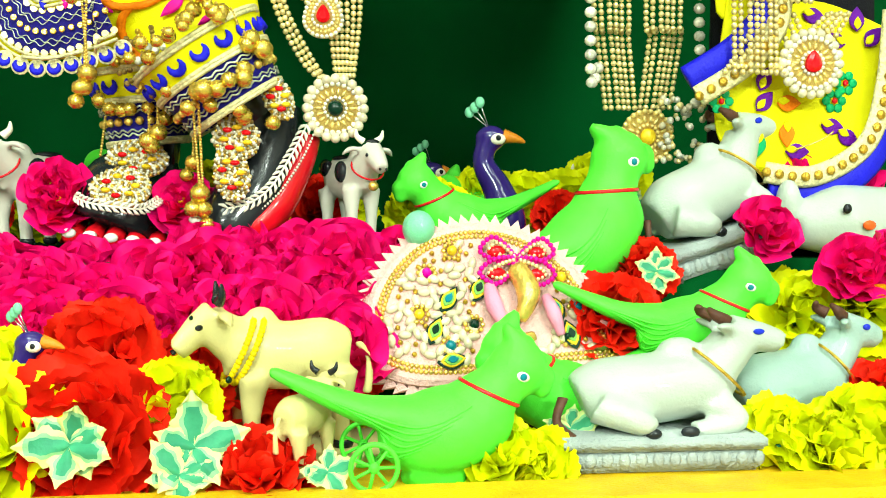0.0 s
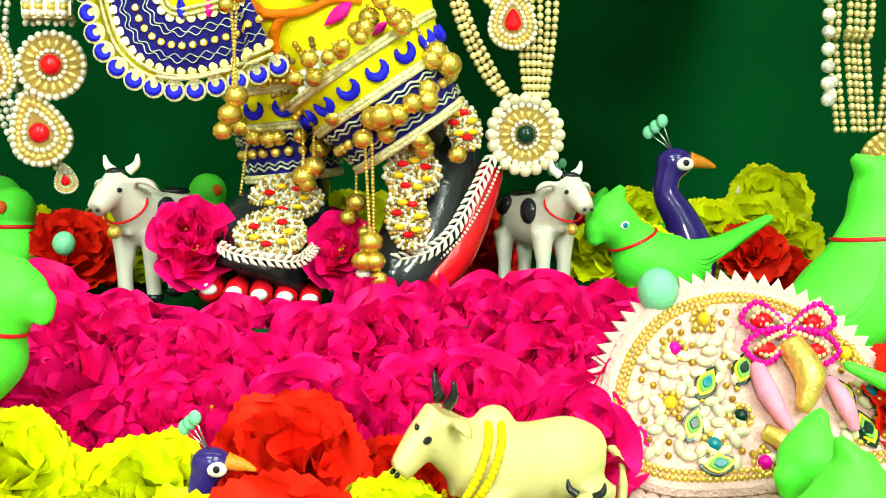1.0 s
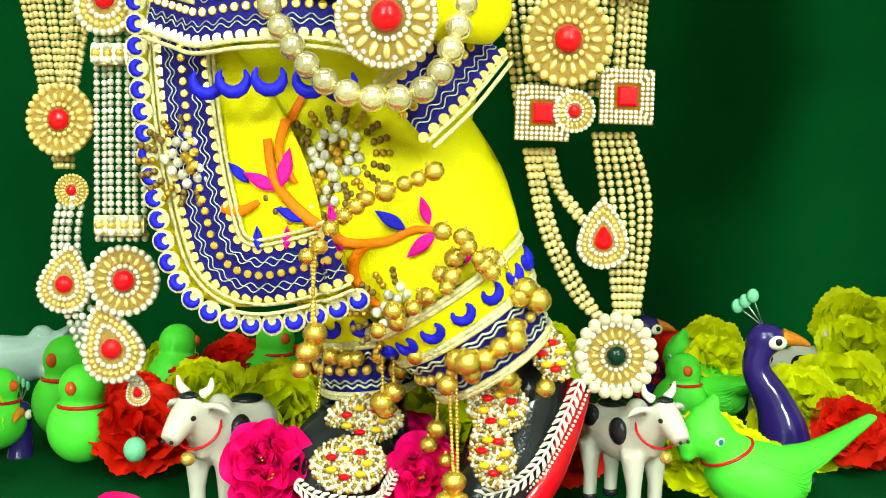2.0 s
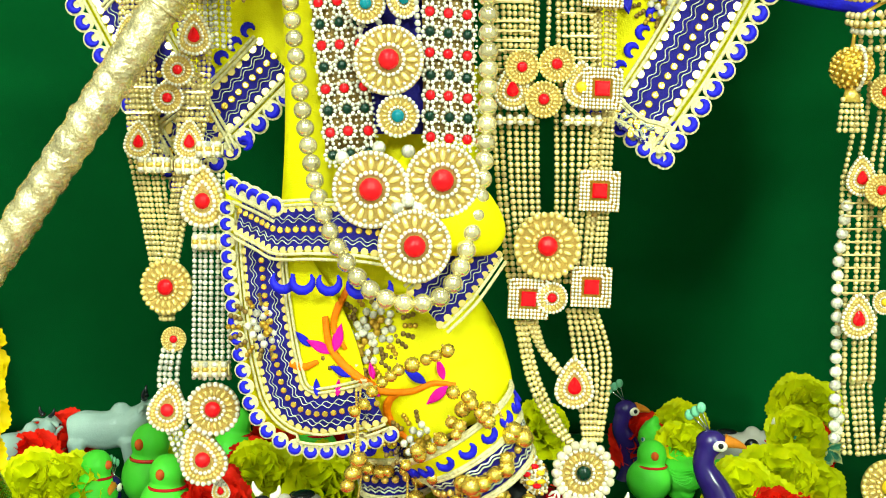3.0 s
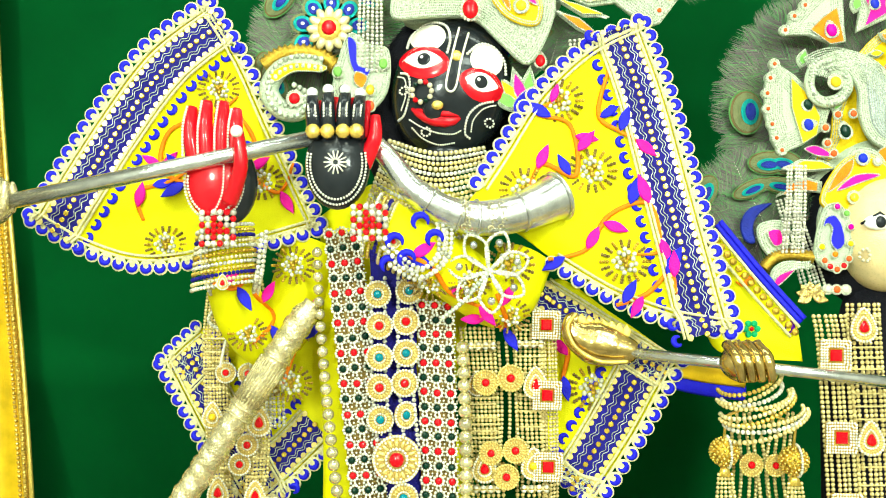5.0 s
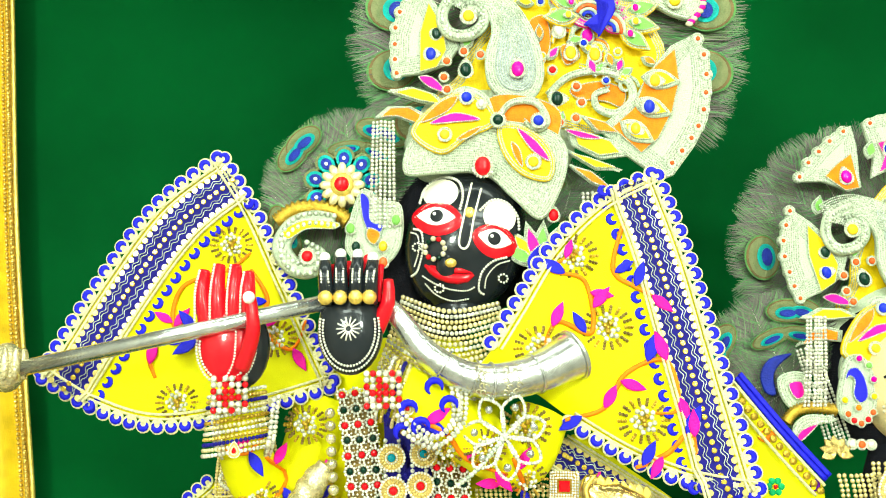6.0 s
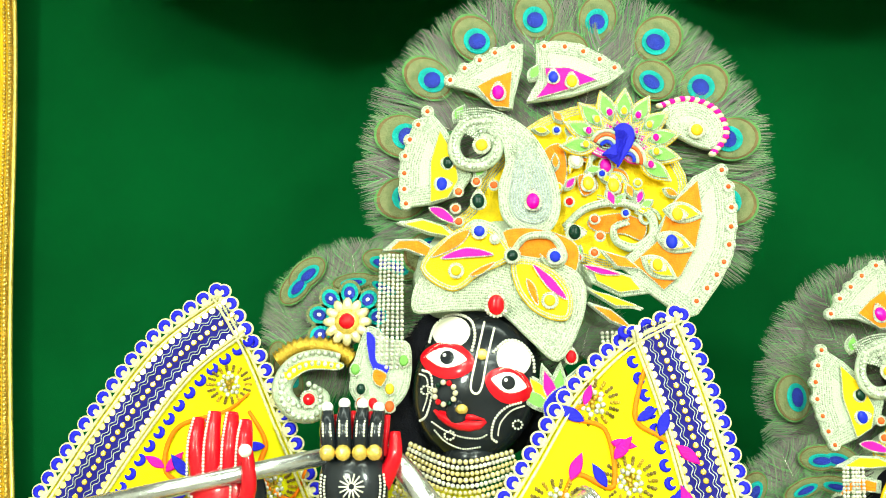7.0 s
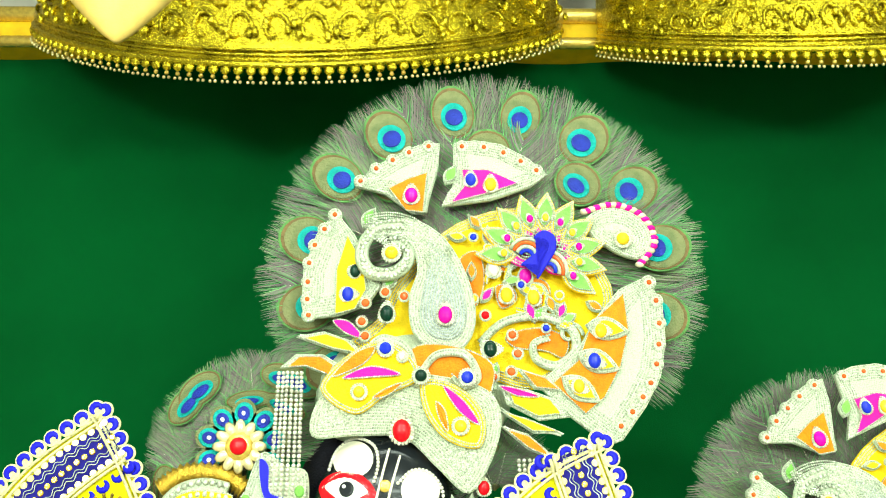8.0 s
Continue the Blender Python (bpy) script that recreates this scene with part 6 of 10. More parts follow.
def inset(outline, d):
    pts = [Vector((x, 0, z)) for x, z in outline]
    if sum(a.x * b.z - b.x * a.z for a, b in zip(pts, pts[1:] + pts[:1])) < 0:
        pts.reverse()
    out = []
    for i, p in enumerate(pts):
        e = pts[(i + 1) % len(pts)] - pts[i - 1]
        nv = Vector((-e.z, 0, e.x))
        out.append(p + (nv.normalized() * d if nv.length > 1e-9 else Vector()))
    return [(p.x, p.z) for p in out]


class Cut:
    """Flat embroidered pieces cut to outlines given in the world, sewn on a crown."""

    def __init__(self, parent):
        self.parent = parent

    def outline(self, pts, soft=True):
        p = [Vector((q[0], 0, q[2])) for q in pts]
        p = smooth_path(p, 5, True) if soft else p
        return [(q.x, q.z) for q in p]

    def piece(self, name, pts, y, thick=0.006, key="zari", rows=2, soft=True, label="", pitch=0.0014):
        o = self.outline(pts, soft)
        b = Build().plate(o, thick, key, Matrix.Translation((0, y, 0)), 0.0016)
        for r in range(round(rows * 1.5)):
            q = inset(o, 0.0018 + 0.0033 * r)
            beads(b, [Vector((x, y - thick, z)) for x, z in q], pitch, "zaribead", 1.9, True, True)
        return part(name, b, self.parent, label)

    def fill(self, pts, y, key, soft=True, edge="zaribead"):
        o = self.outline(pts, soft)
        b = Build().plate(o, 0.003, key, Matrix.Translation((0, y, 0)), 0.0012)
        beads(b, [Vector((x, y - 0.002, z)) for x, z in o], 0.0014, edge, 1.9, True, True)
        return part("inlay", b, self.parent, "coloured silk inlay")

    def gem(self, at, r, key, y, drop=True, ang=0, rim="crystal"):
        m = facing((at[0], y, at[2]), roll=ang)
        b = Build()
        o = drop_outline(r * 1.3) if drop else circle(r * 1.3, 18)
        b.plate([(x, z) for x, z in o], 0.003, "zari", m, 0.001)
        part("jewel_rim", beads(Build(), [m @ Vector((x, -0.003, z)) for x, z in o], r * 0.19, rim, 2.0, True, True), self.parent)
        b.ball(m @ Vector((0, -0.004, 0)), (r * 0.92, r * 0.5, r * (1.15 if drop else 0.92)), key, 10, 7)
        return part("jewel", b, self.parent, "set stone")

    def scallops(self, pts, y, r, gem="orangegem"):
        for p in pts:
            b = Build().plate(circle(r, 16), 0.007, "zari", Matrix.Translation((p[0], y, p[2])), 0.0016)
            beads(b, [Vector((p[0] + x, y - 0.007, p[2] + z)) for x, z in circle(r * 0.8, 16)], 0.0018, "zaribead", 1.9, True, True)
            b.ball((p[0], y - 0.008, p[2]), r * 0.34, "coral", 8, 6)
            part("scallop", b, self.parent, "scallop with a coral stone")

    def coil(self, pts, r, key="zari", y=0.0):
        path = smooth_path([(p[0], y, p[2]) for p in pts], 8)
        b = Build().tube(path, [r * 0.8, r, r, r * 0.6], key, 8, (1, 0.6))
        bb = Build()
        for o in (-0.5, 0.5):
            beads(bb, [p + Vector((0, -r * 0.55, o * r)) for p in path], r * 0.3, "zaribead", 2.0, True)
        part("scroll_beading", bb, self.parent)
        return part("scroll", b, self.parent, "silver thread scroll")





def between(a, b, n, bow=0.0):
    a, b = Vector(a), Vector(b)
    side = Vector((-(b - a).z, 0, (b - a).x))
    return [a.lerp(b, i / (n - 1)) + side * bow * math.sin(math.pi * i / (n - 1)) for i in range(n)]


def petal_piece(cut, root, ang, length, width, y, key, inner=None):
    m = facing((root[0], 0, root[2]), roll=ang)
    pts = [m @ Vector((x, 0, z)) for x, z in leaf_outline(length, width, 7)]
    cut.piece("petal", pts, y, 0.004, key, 1, False)
    if inner:
        m2 = m @ Matrix.Translation((0, 0, length * 0.16)) @ Matrix.Scale(0.68, 4)
        cut.fill([m2 @ Vector((x, 0, z)) for x, z in leaf_outline(length, width, 7)], y - 0.004, inner, False)


crown = thing("crown", (-0.038, 0.880, 2.232), "tall crown of silver-thread panels with silk inlays and stones", "crown", "crowns")
ct = Cut(crown)
Y = 0.885
cap = Build()
cc = Vector((-0.066, 0.900, 2.200))
cap.ball(cc + Vector((0, 0.02, -0.01)), (0.118, 0.045, 0.085), "zari", 26, 14)
part("cap", cap, crown, "silver-thread cap")
ct.piece("brow_band", [(-0.179, 0.865, 2.136), (-0.170, 0.865, 2.180), (-0.117, 0.865, 2.215), (-0.060, 0.865, 2.207), (0.009, 0.865, 2.192), (0.033, 0.865, 2.164), (0.026, 0.865, 2.118), (-0.003, 0.865, 2.073), (-0.039, 0.865, 2.101), (-0.076, 0.865, 2.133), (-0.132, 0.865, 2.136)], Y - 0.02, 0.008, rows=9)
ct.piece("centre_panel", [(-0.087, 0.870, 2.319), (-0.013, 0.870, 2.394), (0.090, 0.870, 2.408), (0.172, 0.870, 2.316), (0.146, 0.870, 2.242), (0.080, 0.870, 2.192), (0.010, 0.870, 2.208), (-0.074, 0.870, 2.223), (-0.138, 0.870, 2.246), (-0.109, 0.870, 2.275)], Y + 0.012, 0.005, "lemon", 3)
# side fans
ct.piece("fan_panel", [(-0.160, 0.870, 2.405), (-0.183, 0.870, 2.376), (-0.197, 0.870, 2.332), (-0.198, 0.870, 2.289), (-0.193, 0.870, 2.272), (-0.156, 0.870, 2.276), (-0.120, 0.870, 2.289), (-0.104, 0.870, 2.313), (-0.120, 0.870, 2.345), (-0.137, 0.870, 2.376)], Y, 0.007, rows=5, soft=False)
ct.fill([(-0.145, 0.870, 2.373), (-0.157, 0.870, 2.332), (-0.158, 0.870, 2.278), (-0.135, 0.870, 2.284), (-0.122, 0.870, 2.307), (-0.126, 0.870, 2.338)], Y - 0.008, "lemon", False)
ct.scallops([(-0.161, 0.870, 2.400), (-0.173, 0.870, 2.382), (-0.184, 0.870, 2.362), (-0.190, 0.870, 2.340), (-0.191, 0.870, 2.317), (-0.191, 0.870, 2.296), (-0.189, 0.870, 2.277)], Y - 0.001, 0.0085)
ct.gem((-0.135, 0.870, 2.329), 0.007, "emerald", Y - 0.010, ang=60)
ct.gem((-0.143, 0.870, 2.301), 0.0075, "sapphire", Y - 0.010, ang=90)
ct.piece("fan_panel", [(-0.137, 0.870, 2.437), (-0.120, 0.870, 2.458), (-0.092, 0.870, 2.476), (-0.060, 0.870, 2.491), (-0.034, 0.870, 2.493), (-0.036, 0.870, 2.461), (-0.047, 0.870, 2.420), (-0.050, 0.870, 2.403), (-0.068, 0.870, 2.402), (-0.101, 0.870, 2.427)], Y, 0.007, rows=4, soft=False)
ct.fill([(-0.050, 0.870, 2.453), (-0.074, 0.870, 2.445), (-0.096, 0.870, 2.433), (-0.075, 0.870, 2.405), (-0.055, 0.870, 2.403)], Y - 0.008, "saffron", False)
ct.scallops([(-0.131, 0.870, 2.443), (-0.112, 0.870, 2.459), (-0.092, 0.870, 2.470), (-0.072, 0.870, 2.480), (-0.048, 0.870, 2.488)], Y - 0.001, 0.0085)
ct.gem((-0.069, 0.870, 2.423), 0.0085, "rosegem", Y - 0.010)
ct.piece("fan_panel", [(-0.017, 0.870, 2.493), (0.009, 0.870, 2.497), (0.041, 0.870, 2.492), (0.075, 0.870, 2.473), (0.098, 0.870, 2.452), (0.077, 0.870, 2.436), (0.027, 0.870, 2.419), (-0.032, 0.870, 2.411), (-0.019, 0.870, 2.438), (-0.018, 0.870, 2.468)], Y, 0.007, rows=4, soft=False)
ct.fill([(-0.007, 0.870, 2.457), (0.024, 0.870, 2.457), (0.060, 0.870, 2.440), (0.027, 0.870, 2.428), (-0.020, 0.870, 2.415), (-0.005, 0.870, 2.435)], Y - 0.008, "magenta", False)
ct.scallops([(-0.007, 0.870, 2.488), (0.020, 0.870, 2.487), (0.044, 0.870, 2.480), (0.065, 0.870, 2.469), (0.084, 0.870, 2.457)], Y - 0.001, 0.0085)
ct.gem((0.003, 0.870, 2.443), 0.007, "sapphire", Y - 0.010)
ct.gem((0.027, 0.870, 2.437), 0.0075, "amber", Y - 0.010)
ct.piece("fan_panel", [(0.211, 0.870, 2.323), (0.228, 0.870, 2.288), (0.229, 0.870, 2.245), (0.221, 0.870, 2.204), (0.202, 0.870, 2.169), (0.173, 0.870, 2.131), (0.156, 0.870, 2.125), (0.116, 0.870, 2.156), (0.076, 0.870, 2.195), (0.125, 0.870, 2.234), (0.146, 0.870, 2.270), (0.177, 0.870, 2.307)], Y - 0.004, 0.007, rows=5, soft=False)
ct.fill([(0.181, 0.870, 2.301), (0.185, 0.870, 2.258), (0.174, 0.870, 2.216), (0.154, 0.870, 2.180), (0.131, 0.870, 2.161), (0.095, 0.870, 2.196), (0.125, 0.870, 2.222), (0.143, 0.870, 2.267)], Y - 0.012, "saffron", False)
for a, c in (((0.134, 0.870, 2.263), 100), ((0.123, 0.870, 2.230), 112), ((0.104, 0.870, 2.203), 124)):
    petal_piece(ct, a, c, 0.054, 0.028, Y - 0.015, "zari", "lemon")
ct.gem((0.151, 0.870, 2.255), 0.0075, "amber", Y - 0.021, ang=95)
ct.gem((0.142, 0.870, 2.220), 0.008, "sapphire", Y - 0.021, ang=110)
ct.gem((0.123, 0.870, 2.191), 0.007, "amber", Y - 0.021, ang=120)
ct.scallops([(0.213, 0.870, 2.315), (0.220, 0.870, 2.293), (0.222, 0.870, 2.266), (0.220, 0.870, 2.241), (0.216, 0.870, 2.218), (0.208, 0.870, 2.196), (0.198, 0.870, 2.180), (0.185, 0.870, 2.163), (0.171, 0.870, 2.147)], Y - 0.005, 0.009)
# paisley with its curl
ct.piece("paisley", [(-0.123, 0.870, 2.367), (-0.109, 0.870, 2.384), (-0.085, 0.870, 2.392), (-0.057, 0.870, 2.388), (-0.026, 0.870, 2.364), (-0.002, 0.870, 2.320), (0.007, 0.870, 2.276), (-0.000, 0.870, 2.246), (-0.021, 0.870, 2.229), (-0.048, 0.870, 2.235), (-0.068, 0.870, 2.258), (-0.071, 0.870, 2.295), (-0.062, 0.870, 2.326), (-0.065, 0.870, 2.348), (-0.075, 0.870, 2.365), (-0.097, 0.870, 2.371)], Y - 0.012, 0.008, rows=6)
ct.piece("paisley_core", [(-0.047, 0.870, 2.364), (-0.023, 0.870, 2.341), (-0.007, 0.870, 2.301), (-0.005, 0.870, 2.264), (-0.021, 0.870, 2.245), (-0.047, 0.870, 2.251), (-0.058, 0.870, 2.276), (-0.053, 0.870, 2.313), (-0.047, 0.870, 2.338)], Y - 0.019, 0.003, "silverthread", 5, label="grey silver-thread core", pitch=0.0011)
ct.coil([(-0.079, 0.870, 2.384), (-0.109, 0.870, 2.380), (-0.125, 0.870, 2.360), (-0.126, 0.870, 2.340), (-0.115, 0.870, 2.326), (-0.093, 0.870, 2.324), (-0.076, 0.870, 2.335), (-0.072, 0.870, 2.350), (-0.081, 0.870, 2.361), (-0.093, 0.870, 2.362)], 0.0085, "zari", Y - 0.018)
ct.gem((-0.092, 0.870, 2.348), 0.0085, "amber", Y - 0.022, False)
ct.gem((-0.029, 0.870, 2.273), 0.009, "rosegem", Y - 0.025, True)
for q in ((-0.127, 0.870, 2.383), (-0.101, 0.870, 2.307), (-0.028, 0.870, 2.438)):
    petal_piece(ct, q, 30, 0.03, 0.018, Y - 0.006, "zari", "leafgreen")
# loops of silk beside the paisley
for pts in ([(0.025, 0.870, 2.342), (0.044, 0.870, 2.351), (0.060, 0.870, 2.341), (0.044, 0.870, 2.331)], [(0.068, 0.870, 2.324), (0.091, 0.870, 2.319), (0.096, 0.870, 2.302), (0.079, 0.870, 2.288), (0.068, 0.870, 2.304)], [(0.032, 0.870, 2.312), (0.050, 0.870, 2.313), (0.056, 0.870, 2.297), (0.038, 0.870, 2.287)]):
    ct.fill(pts, Y + 0.002, "saffron")
    c = sum((Vector(p) for p in pts), Vector()) / len(pts)
    ct.fill([c.lerp(Vector(p), 0.5) for p in pts], Y - 0.002, "lemon")
# small stones by the curl
for x, k in (((-0.122, 0.870, 2.290), "coral"), ((-0.126, 0.870, 2.268), "coral"), ((-0.122, 0.870, 2.251), "coral"), ((-0.099, 0.870, 2.303), "coral"), ((-0.077, 0.870, 2.298), "coral"), ((0.049, 0.870, 2.252), "coral"), ((0.055, 0.870, 2.230), "coral"), ((0.026, 0.870, 2.203), "coral"), ((0.047, 0.870, 2.209), "coral"), ((0.018, 0.870, 2.275), "ruby")):
    ct.gem(x, 0.0052, k, Y - 0.012, False)
ct.gem((-0.097, 0.870, 2.277), 0.0085, "emerald", Y - 0.014, True)
ct.gem((0.023, 0.870, 2.235), 0.0085, "emerald", Y - 0.014, True, 90)
# scrolls on the right of the panel
ct.coil([(0.012, 0.870, 2.244), (0.041, 0.870, 2.269), (0.084, 0.870, 2.276), (0.119, 0.870, 2.261), (0.124, 0.870, 2.235), (0.102, 0.870, 2.217), (0.078, 0.870, 2.225), (0.075, 0.870, 2.243), (0.093, 0.870, 2.250)], 0.006, "zari", Y - 0.004)
ct.fill([(0.044, 0.870, 2.254), (0.083, 0.870, 2.263), (0.115, 0.870, 2.250), (0.110, 0.870, 2.228), (0.089, 0.870, 2.236), (0.054, 0.870, 2.240)], Y + 0.004, "saffron")
ct.fill([(-0.010, 0.870, 2.347), (0.012, 0.870, 2.355), (0.018, 0.870, 2.318), (0.006, 0.870, 2.288), (-0.004, 0.870, 2.318)], Y + 0.002, "saffron")
for a in (((0.036, 0.870, 2.336), 20), ((0.067, 0.870, 2.295), 160), ((0.051, 0.870, 2.355), -30)):
    petal_piece(ct, a[0], a[1], 0.03, 0.014, Y - 0.002, "zari", "magenta")
for q, k in (((0.044, 0.870, 2.301), "amber"), ((0.076, 0.870, 2.298), "amber"), ((0.029, 0.870, 2.332), "crystal"), ((0.067, 0.870, 2.324), "rosegem")):
    ct.gem(q, 0.008, k, Y - 0.004, True)
ct.coil([(0.021, 0.870, 2.318), (0.029, 0.870, 2.344), (0.047, 0.870, 2.340), (0.043, 0.870, 2.321)], 0.004, "lemon", Y - 0.002)
ct.coil([(0.056, 0.870, 2.284), (0.084, 0.870, 2.280), (0.092, 0.870, 2.302), (0.075, 0.870, 2.309)], 0.004, "lemon", Y - 0.002)
# small inlays over the yellow field
r4 = random.Random(21)
for i, q in enumerate(((0.003, 0.870, 2.318), (0.013, 0.870, 2.292), (0.039, 0.870, 2.317), (0.058, 0.870, 2.313), (0.092, 0.870, 2.302), (0.113, 0.870, 2.294), (0.127, 0.870, 2.279), (-0.002, 0.870, 2.371), (0.016, 0.870, 2.382), (0.023, 0.870, 2.363), (0.073, 0.870, 2.269), (0.101, 0.870, 2.263), (0.138, 0.870, 2.294), (-0.018, 0.870, 2.215), (0.032, 0.870, 2.222))):
    petal_piece(ct, q, 40 * i, 0.026, 0.013, Y - 0.001, "zari", ("saffron", "magenta", "leafgreen", "lemon")[i % 4])
    if i % 2:
        ct.gem((q[0] + r4.uniform(-0.012, 0.012), 0, q[2] + r4.uniform(-0.01, 0.01)), 0.0045, ("coral", "amber", "rosegem", "sapphire")[i % 4], Y - 0.008, False)
for a in range(5):
    c = Vector((0.037, 0.870, 2.351)).lerp(Vector((0.118, 0.870, 2.254)), a / 4)
    ct.coil([c + Vector((0.016 * math.cos(w) * (1 - w / 7), 0, 0.016 * math.sin(w) * (1 - w / 7))) for w in [0.7 * k for k in range(8)]], 0.0028, "zari", Y - 0.003)
# lotus of green and magenta petals with a blue bird-shaped inlay
lc = (0.086, 0.870, 2.348)
for i in range(10):
    a = -95 + 24 * i
    petal_piece(ct, lc, a, 0.042, 0.026, Y - 0.008, "magenta", None)
    r = radians(a + 6)
    root = (lc[0] + 0.028 * math.sin(r), 0, lc[2] + 0.028 * math.cos(r))
    petal_piece(ct, root, a + 6, 0.052, 0.026, Y - 0.010, "lemon", "leafgreen")
    ct.gem((root[0] + 0.017 * math.sin(r), 0, root[2] + 0.017 * math.cos(r)), 0.0042, "rosegem" if i % 2 else "amber", Y - 0.018, True, a)
for s in (-1, 1):
    for k, key in ((0, "zari"), (1, "coral"), (2, "zari"), (3, "sapphire")):
        rad = 0.024 - 0.005 * k
        c = Vector((lc[0] - 0.008 + 0.016 * (s > 0), 0, lc[2] - 0.004 - 0.016 * (s > 0)))
        path = [c + Vector((s * rad * 0.9 * math.cos(w) - 0.01 * (s < 0), Y - 0.0165, rad * math.sin(w))) for w in [math.pi * (0.1 + 0.8 * j / 8) - (0.6 if s > 0 else -0.2) for j in range(9)]]
        part("wing_stripe", Build().tube(path, 0.0024, key, 6), crown)
ct.piece("bird_inlay", [(0.077, 0.870, 2.368), (0.088, 0.870, 2.377), (0.101, 0.870, 2.371), (0.103, 0.870, 2.354), (0.092, 0.870, 2.335), (0.080, 0.870, 2.318), (0.078, 0.870, 2.333), (0.061, 0.870, 2.335), (0.080, 0.870, 2.350), (0.093, 0.870, 2.357), (0.089, 0.870, 2.365)], Y - 0.017, 0.004, "blue", 0)
# right paisley
ct.piece("right_paisley", [(0.141, 0.870, 2.393), (0.163, 0.870, 2.409), (0.194, 0.870, 2.406), (0.216, 0.870, 2.388), (0.221, 0.870, 2.364), (0.206, 0.870, 2.346), (0.185, 0.870, 2.350), (0.167, 0.870, 2.360), (0.151, 0.870, 2.371)], Y + 0.002, 0.008, rows=4)
ct.gem((0.185, 0.870, 2.369), 0.0085, "amber", Y - 0.008, False)
ed = Build()
for i, p in enumerate(smooth_path([(0.141, 0.870, 2.405), (0.177, 0.870, 2.414), (0.211, 0.870, 2.400), (0.224, 0.870, 2.367), (0.205, 0.870, 2.339)], 6)):
    ed.ball((p.x, Y - 0.004, p.z), (0.006, 0.004, 0.004), "magenta" if i % 2 else "pearl", 7, 5)
part("striped_edge", ed, crown, "magenta and white striped edging")
# lower leaves
ct.piece("leaf_panel", [(-0.170, 0.870, 2.188), (-0.138, 0.870, 2.227), (-0.099, 0.870, 2.242), (-0.067, 0.870, 2.223), (-0.060, 0.870, 2.198), (-0.096, 0.870, 2.180), (-0.131, 0.870, 2.159)], Y - 0.030, 0.006, "lemon", 1)
ct.fill([(-0.156, 0.870, 2.201), (-0.131, 0.870, 2.227), (-0.109, 0.870, 2.234), (-0.122, 0.870, 2.215)], Y - 0.037, "saffron")
ct.fill([(-0.144, 0.870, 2.199), (-0.113, 0.870, 2.212), (-0.080, 0.870, 2.203), (-0.113, 0.870, 2.200)], Y - 0.038, "magenta")
ct.fill([(-0.110, 0.870, 2.177), (-0.096, 0.870, 2.187), (-0.078, 0.870, 2.193), (-0.095, 0.870, 2.179)], Y - 0.038, "saffron")
ct.piece("leaf_panel", [(-0.057, 0.870, 2.194), (-0.029, 0.870, 2.195), (-0.001, 0.870, 2.179), (0.015, 0.870, 2.151), (0.008, 0.870, 2.122), (-0.027, 0.870, 2.130), (-0.051, 0.870, 2.158)], Y - 0.030, 0.006, "lemon", 1)
ct.fill([(-0.032, 0.870, 2.190), (-0.008, 0.870, 2.172), (0.008, 0.870, 2.147), (-0.014, 0.870, 2.161)], Y - 0.038, "magenta")
ct.fill([(-0.040, 0.870, 2.172), (-0.030, 0.870, 2.162), (-0.027, 0.870, 2.140), (-0.037, 0.870, 2.155)], Y - 0.038, "saffron")
ct.fill([(-0.061, 0.870, 2.194), (-0.067, 0.870, 2.234), (-0.021, 0.870, 2.237), (0.025, 0.870, 2.215), (0.016, 0.870, 2.172), (-0.001, 0.870, 2.186), (-0.029, 0.870, 2.201)], Y - 0.024, "saffron")
ct.coil([(-0.057, 0.870, 2.205), (-0.039, 0.870, 2.226), (-0.007, 0.870, 2.226), (0.007, 0.870, 2.201), (-0.008, 0.870, 2.190), (-0.022, 0.870, 2.201)], 0.005, "zari", Y - 0.032)
ct.coil([(-0.064, 0.870, 2.209), (-0.074, 0.870, 2.234), (-0.099, 0.870, 2.245), (-0.113, 0.870, 2.234), (-0.102, 0.870, 2.220)], 0.005, "zari", Y - 0.032)
for q, r, k in (((-0.097, 0.870, 2.232), 0.0075, "sapphire"), ((-0.005, 0.870, 2.199), 0.0075, "sapphire"), ((-0.057, 0.870, 2.201), 0.0075, "emerald"), ((-0.078, 0.870, 2.222), 0.005, "crystal"), ((-0.126, 0.870, 2.183), 0.007, "amber"), ((-0.013, 0.870, 2.145), 0.0075, "amber")):
    ct.gem(q, r, k, Y - 0.040, False)
ct.gem((-0.078, 0.870, 2.140), 0.011, "ruby", Y - 0.042)
